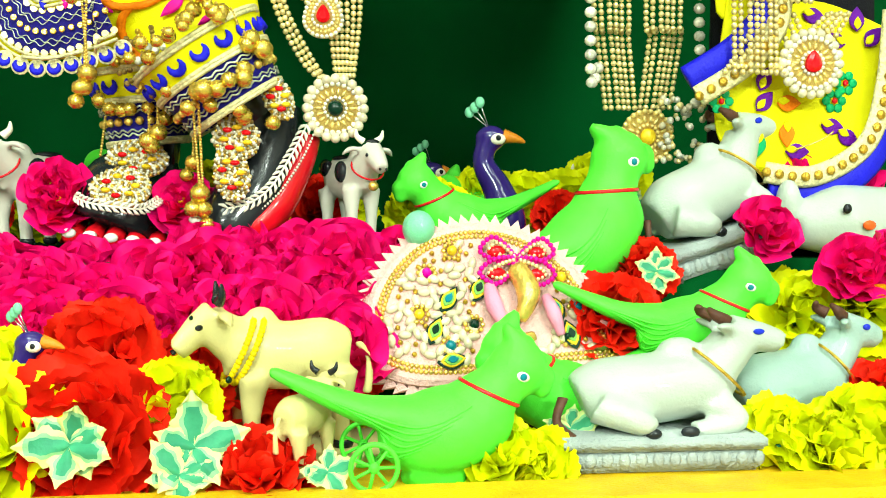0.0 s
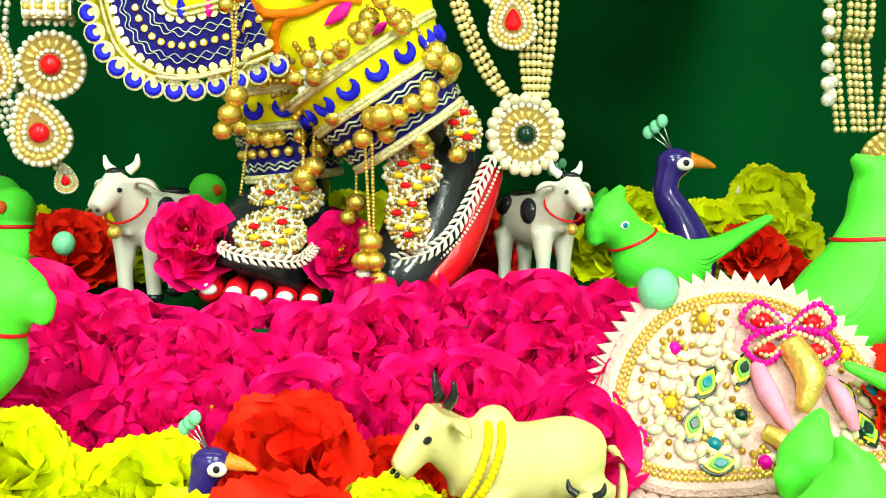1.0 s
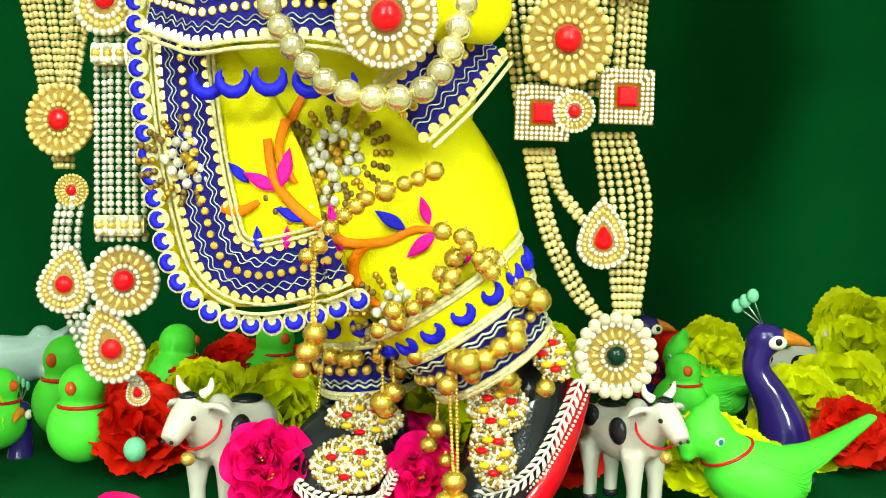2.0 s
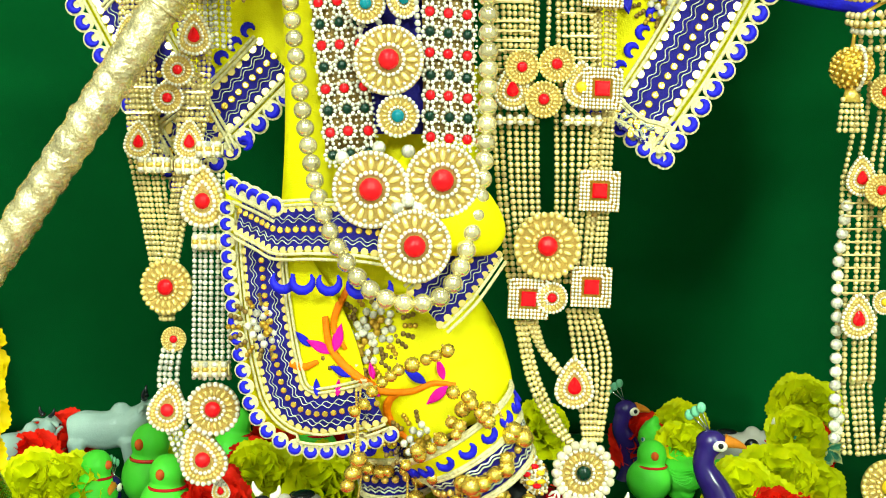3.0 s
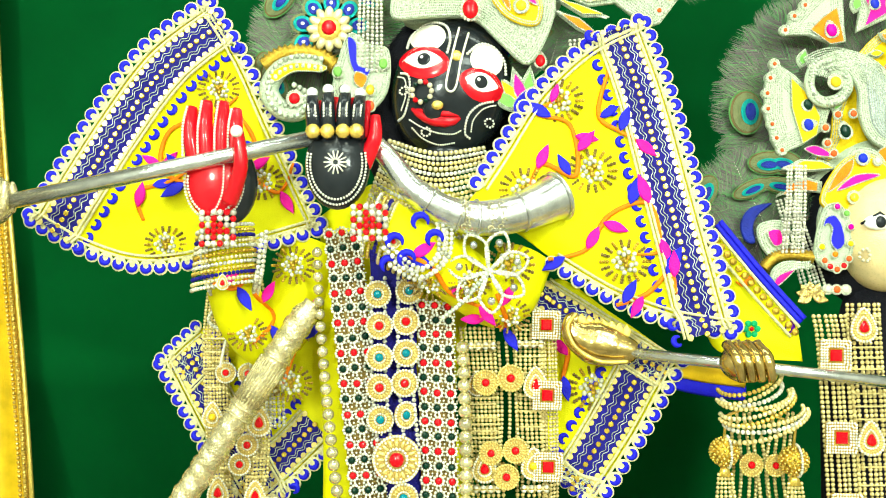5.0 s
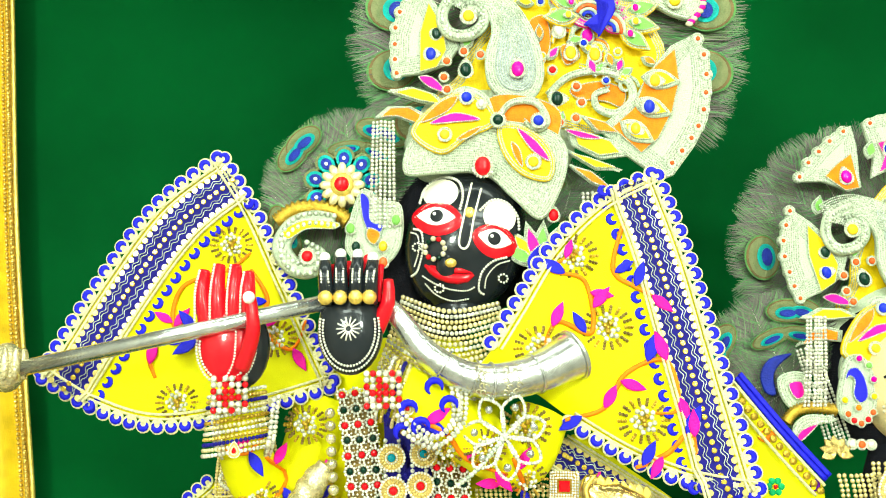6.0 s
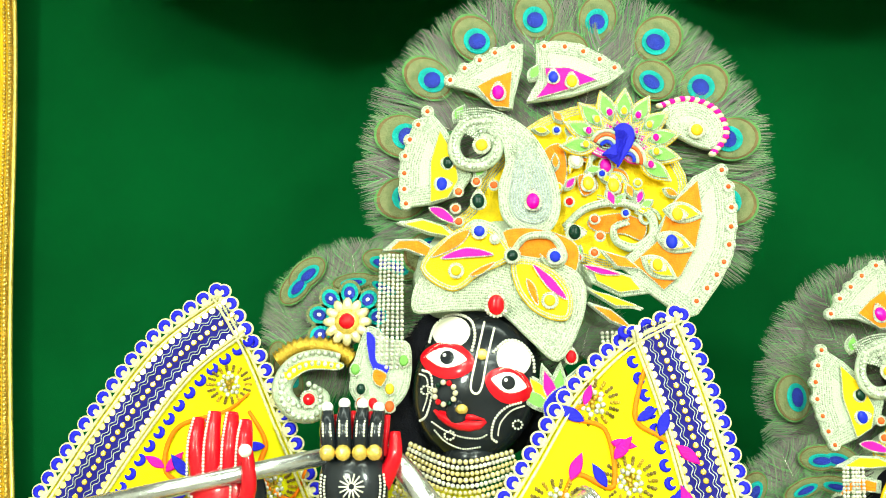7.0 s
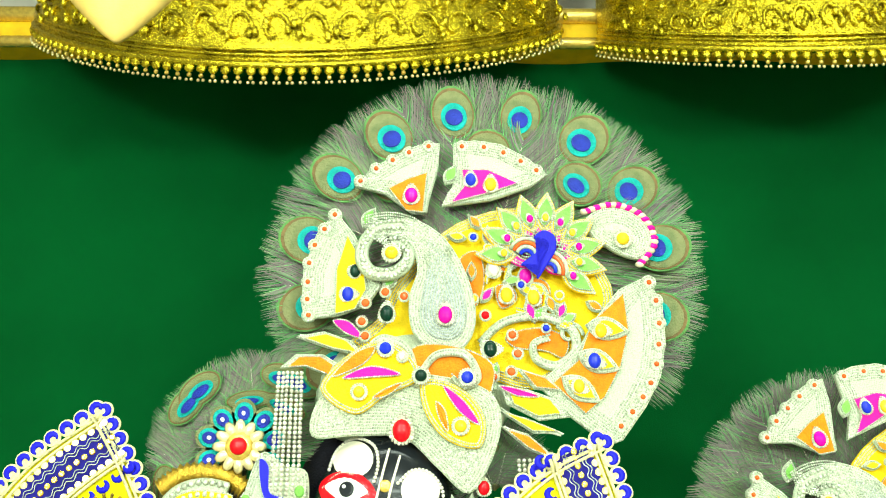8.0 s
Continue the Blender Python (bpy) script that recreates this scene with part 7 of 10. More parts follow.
# wings at the temples
for pts, key in (([(-0.202, 0.870, 2.250), (-0.170, 0.870, 2.257), (-0.138, 0.870, 2.246), (-0.120, 0.870, 2.227), (-0.159, 0.870, 2.235)], "lemon"), ([(-0.219, 0.870, 2.214), (-0.202, 0.870, 2.230), (-0.170, 0.870, 2.230), (-0.149, 0.870, 2.217), (-0.156, 0.870, 2.202), (-0.191, 0.870, 2.216)], "saffron"), ([(0.034, 0.870, 2.193), (0.066, 0.870, 2.189), (0.097, 0.870, 2.178), (0.113, 0.870, 2.157), (0.078, 0.870, 2.153), (0.041, 0.870, 2.172)], "lemon"), ([(0.030, 0.870, 2.165), (0.061, 0.870, 2.157), (0.106, 0.870, 2.139), (0.071, 0.870, 2.139)], "lemon"), ([(0.033, 0.870, 2.147), (0.064, 0.870, 2.139), (0.084, 0.870, 2.122), (0.094, 0.870, 2.108), (0.063, 0.870, 2.122)], "saffron"), ([(0.053, 0.870, 2.214), (0.088, 0.870, 2.203), (0.108, 0.870, 2.185), (0.073, 0.870, 2.189)], "saffron")):
    ct.piece("temple_leaf", pts, Y - 0.008, 0.005, "zari", 1, False)
    c = sum((Vector(p) for p in pts), Vector()) / len(pts)
    ct.fill([c.lerp(Vector(p), 0.74) for p in pts], Y - 0.014, key, False)
ct.fill([(-0.159, 0.870, 2.269), (-0.141, 0.870, 2.268), (-0.125, 0.870, 2.249), (-0.145, 0.870, 2.255)], Y - 0.012, "magenta")
ct.fill([(0.032, 0.870, 2.192), (0.053, 0.870, 2.189), (0.078, 0.870, 2.180), (0.052, 0.870, 2.181)], Y - 0.018, "magenta")
strands(crown, [(-0.207, 0.868, 2.208), (-0.208, 0.866, 2.131), (-0.209, 0.864, 2.068)], 6, 0.026, 0.0026, "crystal", 0.032)
strands(crown, [(0.063, 0.875, 2.109), (0.065, 0.875, 2.067)], 4, 0.018, 0.0026, "crystal")

# ear ornaments
ear = thing("ear_ornament", (-0.259, 0.880, 2.105), "silver-thread ear ornament with a gilt flower and paisley curl", "earring", "ear ornaments")
et = Cut(ear)
fl = Vector((-0.262, 0.875, 2.126))
fb = Build()
for i in range(12):
    a = 2 * math.pi * i / 12
    fb.ball(fl + Vector((0.021 * math.cos(a), 0, 0.021 * math.sin(a))), (0.010, 0.004, 0.006), "palegold", 8, 5, pose(0, 0, 0, 0, -math.degrees(a), 0))
fb.ball(fl + Vector((0, -0.002, 0)), (0.016, 0.005, 0.016), "gold", 14, 8)
fb.ball(fl + Vector((0, -0.006, 0)), (0.010, 0.006, 0.010), "ruby", 12, 8)
part("flower", fb, ear, "gilt flower with a red stone")
for i in range(8):
    a = radians(-150 + 38 * i)
    q = fl + Vector((0.038 * math.sin(a), 0.014, 0.038 * math.cos(a)))
    eb = Build()
    for r, key, h in ((0.0145, "eyepale", 0.0), (0.011, "eyeteal", 0.0015), (0.007, "eyeblue", 0.003), (0.0022, "white", 0.0045)):
        eb.plate(circle(r, 16, r * 1.2), 0.001, key, facing(q + Vector((0, -h, 0)), roll=math.degrees(a)), 0.0004)
    part("feather_eye", eb, ear, "turquoise and blue peacock feather eye")
et.coil([(-0.271, 0.870, 2.076), (-0.299, 0.870, 2.080), (-0.326, 0.870, 2.070), (-0.340, 0.870, 2.043), (-0.325, 0.870, 2.019), (-0.301, 0.870, 2.015), (-0.291, 0.870, 2.032), (-0.306, 0.870, 2.042)], 0.013, "zari", 0.868)
et.fill([(-0.337, 0.870, 2.063), (-0.309, 0.870, 2.077), (-0.267, 0.870, 2.073), (-0.271, 0.870, 2.066), (-0.306, 0.870, 2.066), (-0.330, 0.870, 2.053)], 0.862, "lemon")
et.gem((-0.305, 0.870, 2.030), 0.008, "ruby", 0.86, False)
et.piece("bird_panel", [(-0.257, 0.870, 2.056), (-0.237, 0.870, 2.118), (-0.209, 0.870, 2.104), (-0.184, 0.870, 2.096), (-0.184, 0.870, 2.048), (-0.201, 0.870, 2.021), (-0.229, 0.870, 2.011), (-0.253, 0.870, 2.032)], 0.875, 0.006, rows=2)
et.fill([(-0.237, 0.870, 2.111), (-0.226, 0.870, 2.104), (-0.224, 0.870, 2.076), (-0.208, 0.870, 2.069), (-0.219, 0.870, 2.055), (-0.233, 0.870, 2.076)], 0.867, "blue")
et.fill([(-0.226, 0.870, 2.066), (-0.212, 0.870, 2.059), (-0.219, 0.870, 2.045), (-0.229, 0.870, 2.054)], 0.866, "saffron")
for q, k in (((-0.243, 0.870, 2.042), "emerald"), ((-0.208, 0.870, 2.042), "amber"), ((-0.228, 0.870, 2.025), "ruby"), ((-0.243, 0.870, 2.025), "coral"), ((-0.208, 0.870, 2.021), "coral"), ((-0.250, 0.870, 2.066), "leafgreen"), ((-0.191, 0.870, 2.076), "leafgreen")):
    et.gem(q, 0.006, k, 0.866)
gp = smooth_path([(-0.350, 0.885, 2.079), (-0.323, 0.885, 2.096), (-0.280, 0.885, 2.095), (-0.255, 0.885, 2.078)], 12)
gar = Build().tube(gp, [0.009 + 0.004 * (i % 2) for i in range(len(gp))], "oldgold", 8)
part("ruffle", gar, ear, "olive gold ribbon ruffle")
ear2 = thing("ear_ornament", (-0.005, 0.880, 2.040), "silver-thread ear ornament with green petals", "earring", "ear ornaments")
et = Cut(ear2)
for i in range(7):
    petal_piece(et, (-0.006, 0.870, 2.013), -60 + 22 * i, 0.062, 0.022, 0.872 + 0.001 * (i % 2), "zari", ("leafgreen", "lemon", "magenta")[i % 3])
et.fill([(-0.023, 0.870, 2.020), (-0.006, 0.870, 2.040), (0.019, 0.870, 2.046), (0.004, 0.870, 2.023), (-0.014, 0.870, 1.999)], 0.864, "blue")
et.gem((0.013, 0.870, 2.079), 0.007, "ruby", 0.868)


# ---- the second figure ----
UPRIGHT = Matrix.Translation((0.343, 0.930, 2.091)) @ pose(0, 0, 0, 0, -16, 0) @ Matrix.Scale(0.95, 4) @ Matrix.Translation(-Vector((-0.161, 0.870, 2.400)))
tagged(copy_thing(crown, UPRIGHT @ Matrix.Translation(crown.location)), "silver-thread crown with silk inlays on the second figure")
spec = [(lerp(-118, 100, i / 24), 0.180 + 0.006 * (i % 3), 0.004 * (i % 3)) for i in range(25)] + [(lerp(-95, 60, i / 7), 0.14, -0.012) for i in range(8)]
feather_fan("feather_fan", Vector((0.469, 0.995, 2.035)), spec, "fan of peacock feathers behind the second crown", True)
small = next(q for q in scene.objects if q.name == "ear_feather_fan")
tagged(copy_thing(small, pose(*(0.333, 0.955, 1.852), 0, -16, 0)), "small peacock feather fan of the second figure")
ear3 = thing("ear_ornament", (0.403, 0.900, 1.849), "peacock earring with blue body, red edging and stones", "earring", "ear ornaments")
e3 = Cut(ear3)
e3.piece("peacock_plate", [(0.383, 0.900, 1.868), (0.393, 0.900, 1.890), (0.410, 0.900, 1.894), (0.424, 0.900, 1.875), (0.429, 0.900, 1.841), (0.419, 0.900, 1.811), (0.400, 0.900, 1.803), (0.380, 0.900, 1.815), (0.376, 0.900, 1.834)], 0.905, 0.005, rows=1)
e3.fill([(0.387, 0.900, 1.863), (0.391, 0.900, 1.874), (0.402, 0.900, 1.877), (0.411, 0.900, 1.865), (0.414, 0.900, 1.841), (0.404, 0.900, 1.832), (0.396, 0.900, 1.843), (0.399, 0.900, 1.860), (0.393, 0.900, 1.867)], 0.898, "blue")
for q, k in (((0.418, 0.900, 1.880), "leafgreen"), ((0.423, 0.900, 1.862), "rosegem"), ((0.422, 0.900, 1.840), "lemon"), ((0.384, 0.900, 1.836), "lemon"), ((0.401, 0.900, 1.826), "orange"), ((0.387, 0.900, 1.818), "coral"), ((0.394, 0.900, 1.810), "ruby"), ((0.403, 0.900, 1.806), "coral"), ((0.412, 0.900, 1.811), "ruby"), ((0.419, 0.900, 1.820), "coral"), ((0.406, 0.900, 1.889), "rosegem")):
    e3.gem(q, 0.0042, k, 0.899, False)
for i in range(3):
    e3.gem(Vector((0.389, 0.900, 1.780)).lerp(Vector((0.413, 0.900, 1.779)), i / 2), 0.0052, ("crystal", "coral", "crystal")[i], 0.897, False)
strands(ear3, [(0.355, 0.895, 1.943), (0.351, 0.893, 1.886), (0.346, 0.895, 1.830)], 6, 0.022, 0.0024, "crystal", 0.026)
arch = [(0.315, 0.900, 1.790), (0.320, 0.900, 1.808), (0.338, 0.900, 1.818), (0.366, 0.900, 1.815), (0.371, 0.900, 1.809), (0.344, 0.900, 1.804), (0.324, 0.900, 1.786)]
e3.piece("arch", arch, 0.902, 0.005, "zari", 2)
e3.fill([(0.319, 0.900, 1.788), (0.326, 0.900, 1.799), (0.345, 0.900, 1.806), (0.342, 0.900, 1.801), (0.325, 0.900, 1.786)], 0.896, "magenta")
ruf = smooth_path([(0.311, 0.910, 1.808), (0.324, 0.910, 1.822), (0.348, 0.910, 1.827), (0.378, 0.910, 1.823)], 12)
part("ruffle", Build().tube(ruf, [0.006 + 0.003 * (i % 2) for i in range(len(ruf))], "oldgold", 8), ear3, "olive gold ribbon ruffle")
ros = Vector((0.368, 0.895, 1.770))
for i in range(7):
    part("gilt_leaf", Build().plate(leaf_outline(0.022, 0.013, 6), 0.003, "gilt", facing(ros, 15, roll=-110 + 36 * i), 0.001), ear3)
e3.piece("feather_crescent", [(0.291, 0.920, 1.847), (0.286, 0.920, 1.870), (0.300, 0.920, 1.891), (0.329, 0.920, 1.897), (0.311, 0.920, 1.882), (0.303, 0.920, 1.866), (0.305, 0.920, 1.844)], 0.925, 0.003, "eyeblue", 0)
e3.piece("side_plate", [(0.307, 0.920, 1.866), (0.330, 0.920, 1.874), (0.345, 0.920, 1.866), (0.346, 0.920, 1.836), (0.323, 0.920, 1.824), (0.308, 0.920, 1.843)], 0.918, 0.004, "zari", 2)
e3.fill([(0.318, 0.920, 1.857), (0.334, 0.920, 1.860), (0.337, 0.920, 1.843), (0.326, 0.920, 1.839)], 0.912, "magenta")

h2 = Vector((0.481, 0.930, 1.854))
b = Build()
b.ball(h2, (0.066, 0.060, 0.078), "skin", 28, 20)
b.ball(h2 + Vector((0, 0.03, 0.01)), (0.1, 0.05, 0.11), "hair", 20, 14)
b.tube([h2 + Vector((0, 0.02, -0.06)), h2 + Vector((0, 0.03, -0.2)), h2 + Vector((0, 0.03, -0.75)), Vector((h2.x, h2.y + 0.03, HIGH))], [0.04, 0.08, 0.09, 0.09], "hair", 16, (1, 0.6))
for s in (-1, 1):
    e = h2 + Vector((s * 0.03, -0.0555, 0.012))
    b.ball(e, (0.021, 0.006, 0.0105), "white", 14, 8)
    b.ball(e + Vector((0, -0.004, 0)), (0.008, 0.004, 0.008), "black", 10, 6)
    b.tube([e + Vector((-0.024, 0, -0.002)), e + Vector((0, -0.003, 0.0125)), e + Vector((0.024, 0.004, -0.002))], 0.0018, "black", 5)
    for i in range(9):
        a = 2 * math.pi * i / 9
        b.ball(h2 + Vector((s * 0.045 + 0.007 * math.cos(a), -0.049 + 0.006 * abs(math.cos(a)), -0.03 + 0.008 * math.sin(a))), 0.0025, "pearl", 6, 4)
b.ball(h2 + Vector((0, -0.058, -0.045)), (0.018, 0.008, 0.006), "red", 12, 6)
gh = Vector((0.254, 0.810, 1.691))
b.ball(gh, (0.034, 0.022, 0.026), "gilt", 16, 10)
for i in range(4):
    x = -0.026 + 0.012 * i
    b.tube(smooth_path([gh + Vector((x, -0.006, 0.022)), gh + Vector((x + 0.006, -0.028, 0.004)), gh + Vector((x + 0.012, -0.024, -0.022))], 5), [0.007, 0.007, 0.005], "gilt", 8)
solo("statue", b, (h2.x, 0.97, HIGH), "golden-faced deity figure with gilt hand holding a silver rod", "statue")

mace = thing("mace", (0.080, 0.850, 1.719), "silver rod with a crested paisley head in gilt silver", "staff")
m0, m1 = Vector((0.116, 0.845, 1.702)), Vector((0.508, 0.800, 1.655))
part("rod", Build().tube([m0, m1], 0.0072, "silver", 16), mace)
hd = Build()
hd.tube(smooth_path([m0 + Vector((0.01, 0, 0)), (0.098, 0.848, 1.708), (0.073, 0.850, 1.715), (0.053, 0.850, 1.726), (0.046, 0.850, 1.741), (0.056, 0.850, 1.746)], 6), [0.012, 0.024, 0.028, 0.02, 0.011, 0.006], "gilt", 16, (1, 0.55))
part("head", hd, mace, "smooth paisley-shaped head")
for i in range(7):
    cr = Build()
    p = Vector((0.059, 0.850, 1.735)).lerp(Vector((0.115, 0.850, 1.720)), i / 6)
    cr.plate([(x + p.x, z + p.z) for x, z in leaf_outline(0.017, 0.011, 6)], 0.004, "gold", Matrix.Translation((0, p.y, 0)), 0.001)
    part("crest_tooth", cr, mace, "pointed gilt tooth of the crest")
rim = Build().tube(smooth_path([(0.113, 0.832, 1.691), (0.077, 0.830, 1.692), (0.049, 0.832, 1.709), (0.039, 0.835, 1.734), (0.050, 0.835, 1.751)], 8), 0.003, "gold", 6)
part("rim", rim, mace, "gilt rim")

# veil and skirt
veil = thing("veil", (0.298, 0.900, 1.760), "yellow veil with blue frill, gold braid and small flowers", "veil")
vo = [(0.242, 0.900, 1.861), (0.295, 0.890, 1.790), (0.343, 0.880, 1.731)]
cloth("silk", Build().sheet(fan_sheet(vo, [(0.343, 0.880, 1.731), (0.348, 0.880, 1.687)], [(0.242, 0.900, 1.861), (0.231, 0.900, 1.776), (0.244, 0.900, 1.701), (0.348, 0.880, 1.687)]), 30, 12, "yellow", 0.003), veil)
fr = Build()
for k in range(2):
    fr.tube([p + Vector((0.006 + 0.005 * k, 0.004, 0.006 + 0.005 * k)) for p in smooth_path(vo, 10)], 0.0035, "blue", 8, (1, 0.4))
part("blue_frill", fr, veil, "royal blue pleated frill")
br = Build()
for d in (0.0, 0.012):
    br.tube([p + Vector((-d, -0.006, -d)) for p in smooth_path(vo, 10)], 0.0022, "lace", 6)
for p, t in even_path(smooth_path(vo, 10), 0.012):
    br.ball(p + Vector((-0.006, -0.007, -0.006)), (0.005, 0.002, 0.005), "oldgold", 8, 5)
part("gold_braid", br, veil, "gold braid with sequins")
hem = smooth_path([(0.188, 0.900, 1.680), (0.228, 0.900, 1.671), (0.280, 0.900, 1.664)], 8)
hb = Build().tube(hem, 0.012, "goldcloth", 8, (1, 0.3))
hb.tube([p + Vector((0, 0.004, -0.02)) for p in hem], 0.010, "blue", 8, (1, 0.4))
part("hem", hb, veil, "blue hem with gold braid")
M["purple"] = mat("purple_thread", (0.12, 0.0, 0.3), 0.5, var=0.1, bump=0.15)
M["green"] = mat("green_thread", (0.0, 0.38, 0.12), 0.5, var=0.12, bump=0.15)


def motif(parent, at, key, ang, size=1.0):
    lf = Build().plate(leaf_outline(0.02 * size, 0.013 * size, 7), 0.002, key, facing(snap(parent, at, 0.003), roll=ang), 0.001)
    lf.plate(leaf_outline(0.010 * size, 0.006 * size, 6), 0.003, "yellow", facing(snap(parent, at, 0.0035) + Vector((0, 0, 0.002)), roll=ang), 0.0008)
    part("embroidered_bud", lf, parent)


def blossom(parent, at, key):
    fb = Build()
    c = snap(parent, at, 0.002)
    for i in range(6):
        a = 2 * math.pi * i / 6
        fb.ball(c + Vector((0.008 * math.cos(a), 0, 0.008 * math.sin(a))), (0.0045, 0.0015, 0.0045), key, 8, 5)
    fb.ball(c + Vector((0, -0.001, 0)), (0.003, 0.002, 0.003), "ruby", 7, 5)
    part("embroidered_flower", fb, parent)


motif(veil, (0.267, 0.893, 1.790), "orange", 80, 1.3)
blossom(veil, (0.286, 0.890, 1.729), "green")
motif(veil, (0.328, 0.884, 1.723), "purple", 30)
motif(veil, (0.257, 0.892, 1.713), "purple", 170)
skirt = thing("skirt", (0.470, 0.880, 1.225), "full yellow skirt with embroidered buds, gold braid and blue hem", "skirt")
so = [(0.368, 0.885, 1.224), (0.374, 0.885, 1.170), (0.412, 0.880, 1.141)]
sl = [(0.412, 0.880, 1.141), (0.463, 0.875, 1.135), (0.514, 0.870, 1.161), (0.551, 0.870, 1.198), (0.651, 0.880, 1.228)]
cloth("silk", Build().sheet(fan_sheet(so, sl, [(0.368, 0.885, 1.224), (0.384, 0.880, 1.334), (0.391, 0.885, 1.266), (0.479, 0.900, 1.308), (0.651, 0.880, 1.228)]), 50, 24, "yellow", 0.003), skirt)
pan = Build().sheet(fan_sheet([(0.374, 0.895, 1.494), (0.365, 0.890, 1.391), (0.370, 0.885, 1.286)], [(0.370, 0.885, 1.286), (0.417, 0.885, 1.285)], [(0.374, 0.895, 1.494), (0.401, 0.895, 1.417), (0.417, 0.885, 1.285)]), 24, 10, "yellow", 0.003)
cloth("side_fold", pan, skirt, "orange and yellow side fold")
for path, inw in ((smooth_path([(0.422, 0.860, 1.315), (0.415, 0.860, 1.273), (0.388, 0.862, 1.239), (0.342, 0.865, 1.209)], 8), Vector((0.5, 0, -1))), (smooth_path([(0.408, 0.866, 1.140), (0.456, 0.862, 1.137), (0.505, 0.860, 1.167), (0.524, 0.862, 1.223), (0.531, 0.864, 1.292)], 8), Vector((-0.4, 0, 1))), (smooth_path([(0.386, 0.885, 1.472), (0.405, 0.880, 1.380), (0.406, 0.875, 1.295)], 8), Vector((-1, 0, 0)))):
    q = Build()
    q.tube([p + Vector((0, -0.004, 0)) for p in path], 0.010, "lace", 8, (1, 0.25))
    for p, t in even_path(path, 0.0125):
        q.ball(p + Vector((0, -0.0075, 0)), (0.0046, 0.002, 0.0046), "oldgold", 8, 5)
    part("gold_braid", q, skirt, "gold braid with sequins")
    part("blue_hem", Build().tube([p - inw.normalized() * 0.018 + Vector((0, 0.002, 0)) for p in path], 0.013, "blue", 8, (1, 0.35)), skirt, "royal blue pleated edge")
for q, k, a in (((0.458, 0.870, 1.294), "purple", 100), ((0.497, 0.868, 1.263), "purple", -70), ((0.517, 0.868, 1.262), "purple", 40), ((0.511, 0.868, 1.277), "purple", 0), ((0.433, 0.866, 1.160), "purple", 90), ((0.374, 0.880, 1.419), "purple", 60), ((0.381, 0.880, 1.360), "green", 100), ((0.373, 0.880, 1.327), "orange", 20), ((0.376, 0.880, 1.386), "orange", 160), ((0.384, 0.880, 1.452), "orange", 30), ((0.469, 0.866, 1.186), "purple", 100), ((0.485, 0.866, 1.179), "purple", 120), ((0.435, 0.866, 1.188), "orange", 180), ((0.426, 0.866, 1.206), "orange", 90), ((0.408, 0.868, 1.217), "purple", 20), ((0.405, 0.868, 1.198), "purple", 40), ((0.409, 0.868, 1.177), "green", 190)):
    motif(skirt, q, k, a, 1.2)
for q in ((0.495, 0.866, 1.226), (0.484, 0.866, 1.209), (0.368, 0.872, 1.206)):
    blossom(skirt, q, "green")
part("stem", Build().tube(smooth_path([(0.438, 0.865, 1.161), (0.463, 0.865, 1.170), (0.477, 0.865, 1.179)], 6), 0.0008, "gold", 5), skirt)

# bead bands of the second figure
bb = thing("bead_band", (0.310, 0.920, 1.413), "long bead bands with yellow and red-stone medallions, edged with crystals", "necklace", "bead bands")
L1 = [(0.257, 0.850, 1.623), (0.271, 0.880, 1.551), (0.271, 0.900, 1.483), (0.275, 0.915, 1.360), (0.282, 0.930, 1.288), (0.287, 0.945, 1.281), (0.297, 0.950, 1.208)]
L2 = [(0.312, 0.850, 1.623), (0.313, 0.880, 1.551), (0.326, 0.900, 1.483), (0.330, 0.915, 1.359), (0.334, 0.930, 1.287), (0.342, 0.945, 1.282), (0.333, 0.950, 1.209)]
for Lx in (L1, L2):
    strands(bb, Lx[:3], 4, 0.024, 0.0028, width2=0.034)
    strands(bb, Lx[2:4], 6, 0.036, 0.0028)
    rungs(bb, Lx[2:4], 10, 0.038)
    strands(bb, Lx[3:], 6, 0.036, 0.0031, width2=0.03)
strands(bb, [(0.281, 0.860, 1.597), (0.294, 0.880, 1.538), (0.303, 0.895, 1.484)], 2, 0.012, 0.003)
for q, r, sh, g in (((0.273, 0.865, 1.558), 0.0155, "yellow", "ruby"), ((0.304, 0.865, 1.557), 0.0145, "yellow", "ruby"), ((0.280, 0.885, 1.470), 0.0155, "yellow", "ruby"), ((0.312, 0.885, 1.472), 0.0155, "yellow", "ruby"), ((0.295, 0.882, 1.444), 0.0155, "yellow", "ruby"), ((0.266, 0.895, 1.481), 0.0165, "drop", "ruby_drop"), ((0.335, 0.895, 1.481), 0.0165, "drop", "ruby_drop"), ((0.270, 0.905, 1.348), 0.019, "drop", "ruby_drop"), ((0.322, 0.905, 1.348), 0.019, "drop", "ruby_drop"), ((0.297, 0.908, 1.364), 0.012, "round", "amber"), ((0.320, 0.940, 1.178), 0.0275, "yellow", "amber")):
    medal(bb, q, r, sh, g)
big = Build()
for pts in ([(0.258, 0.905, 1.456), (0.253, 0.910, 1.401), (0.255, 0.915, 1.333), (0.259, 0.925, 1.232), (0.270, 0.940, 1.246)], [(0.347, 0.895, 1.497), (0.361, 0.900, 1.456), (0.366, 0.910, 1.360), (0.372, 0.935, 1.303), (0.375, 0.940, 1.225), (0.363, 0.945, 1.203)]):
    for p, t in even_path(smooth_path(pts, 8), 0.0135):
        big.ball(p, (0.0064, 0.004, 0.0056), "crystal", 7, 5)
part("crystal_edging", big, bb, "edging of large clear crystals")
bl = Build()
r2 = random.Random(7)
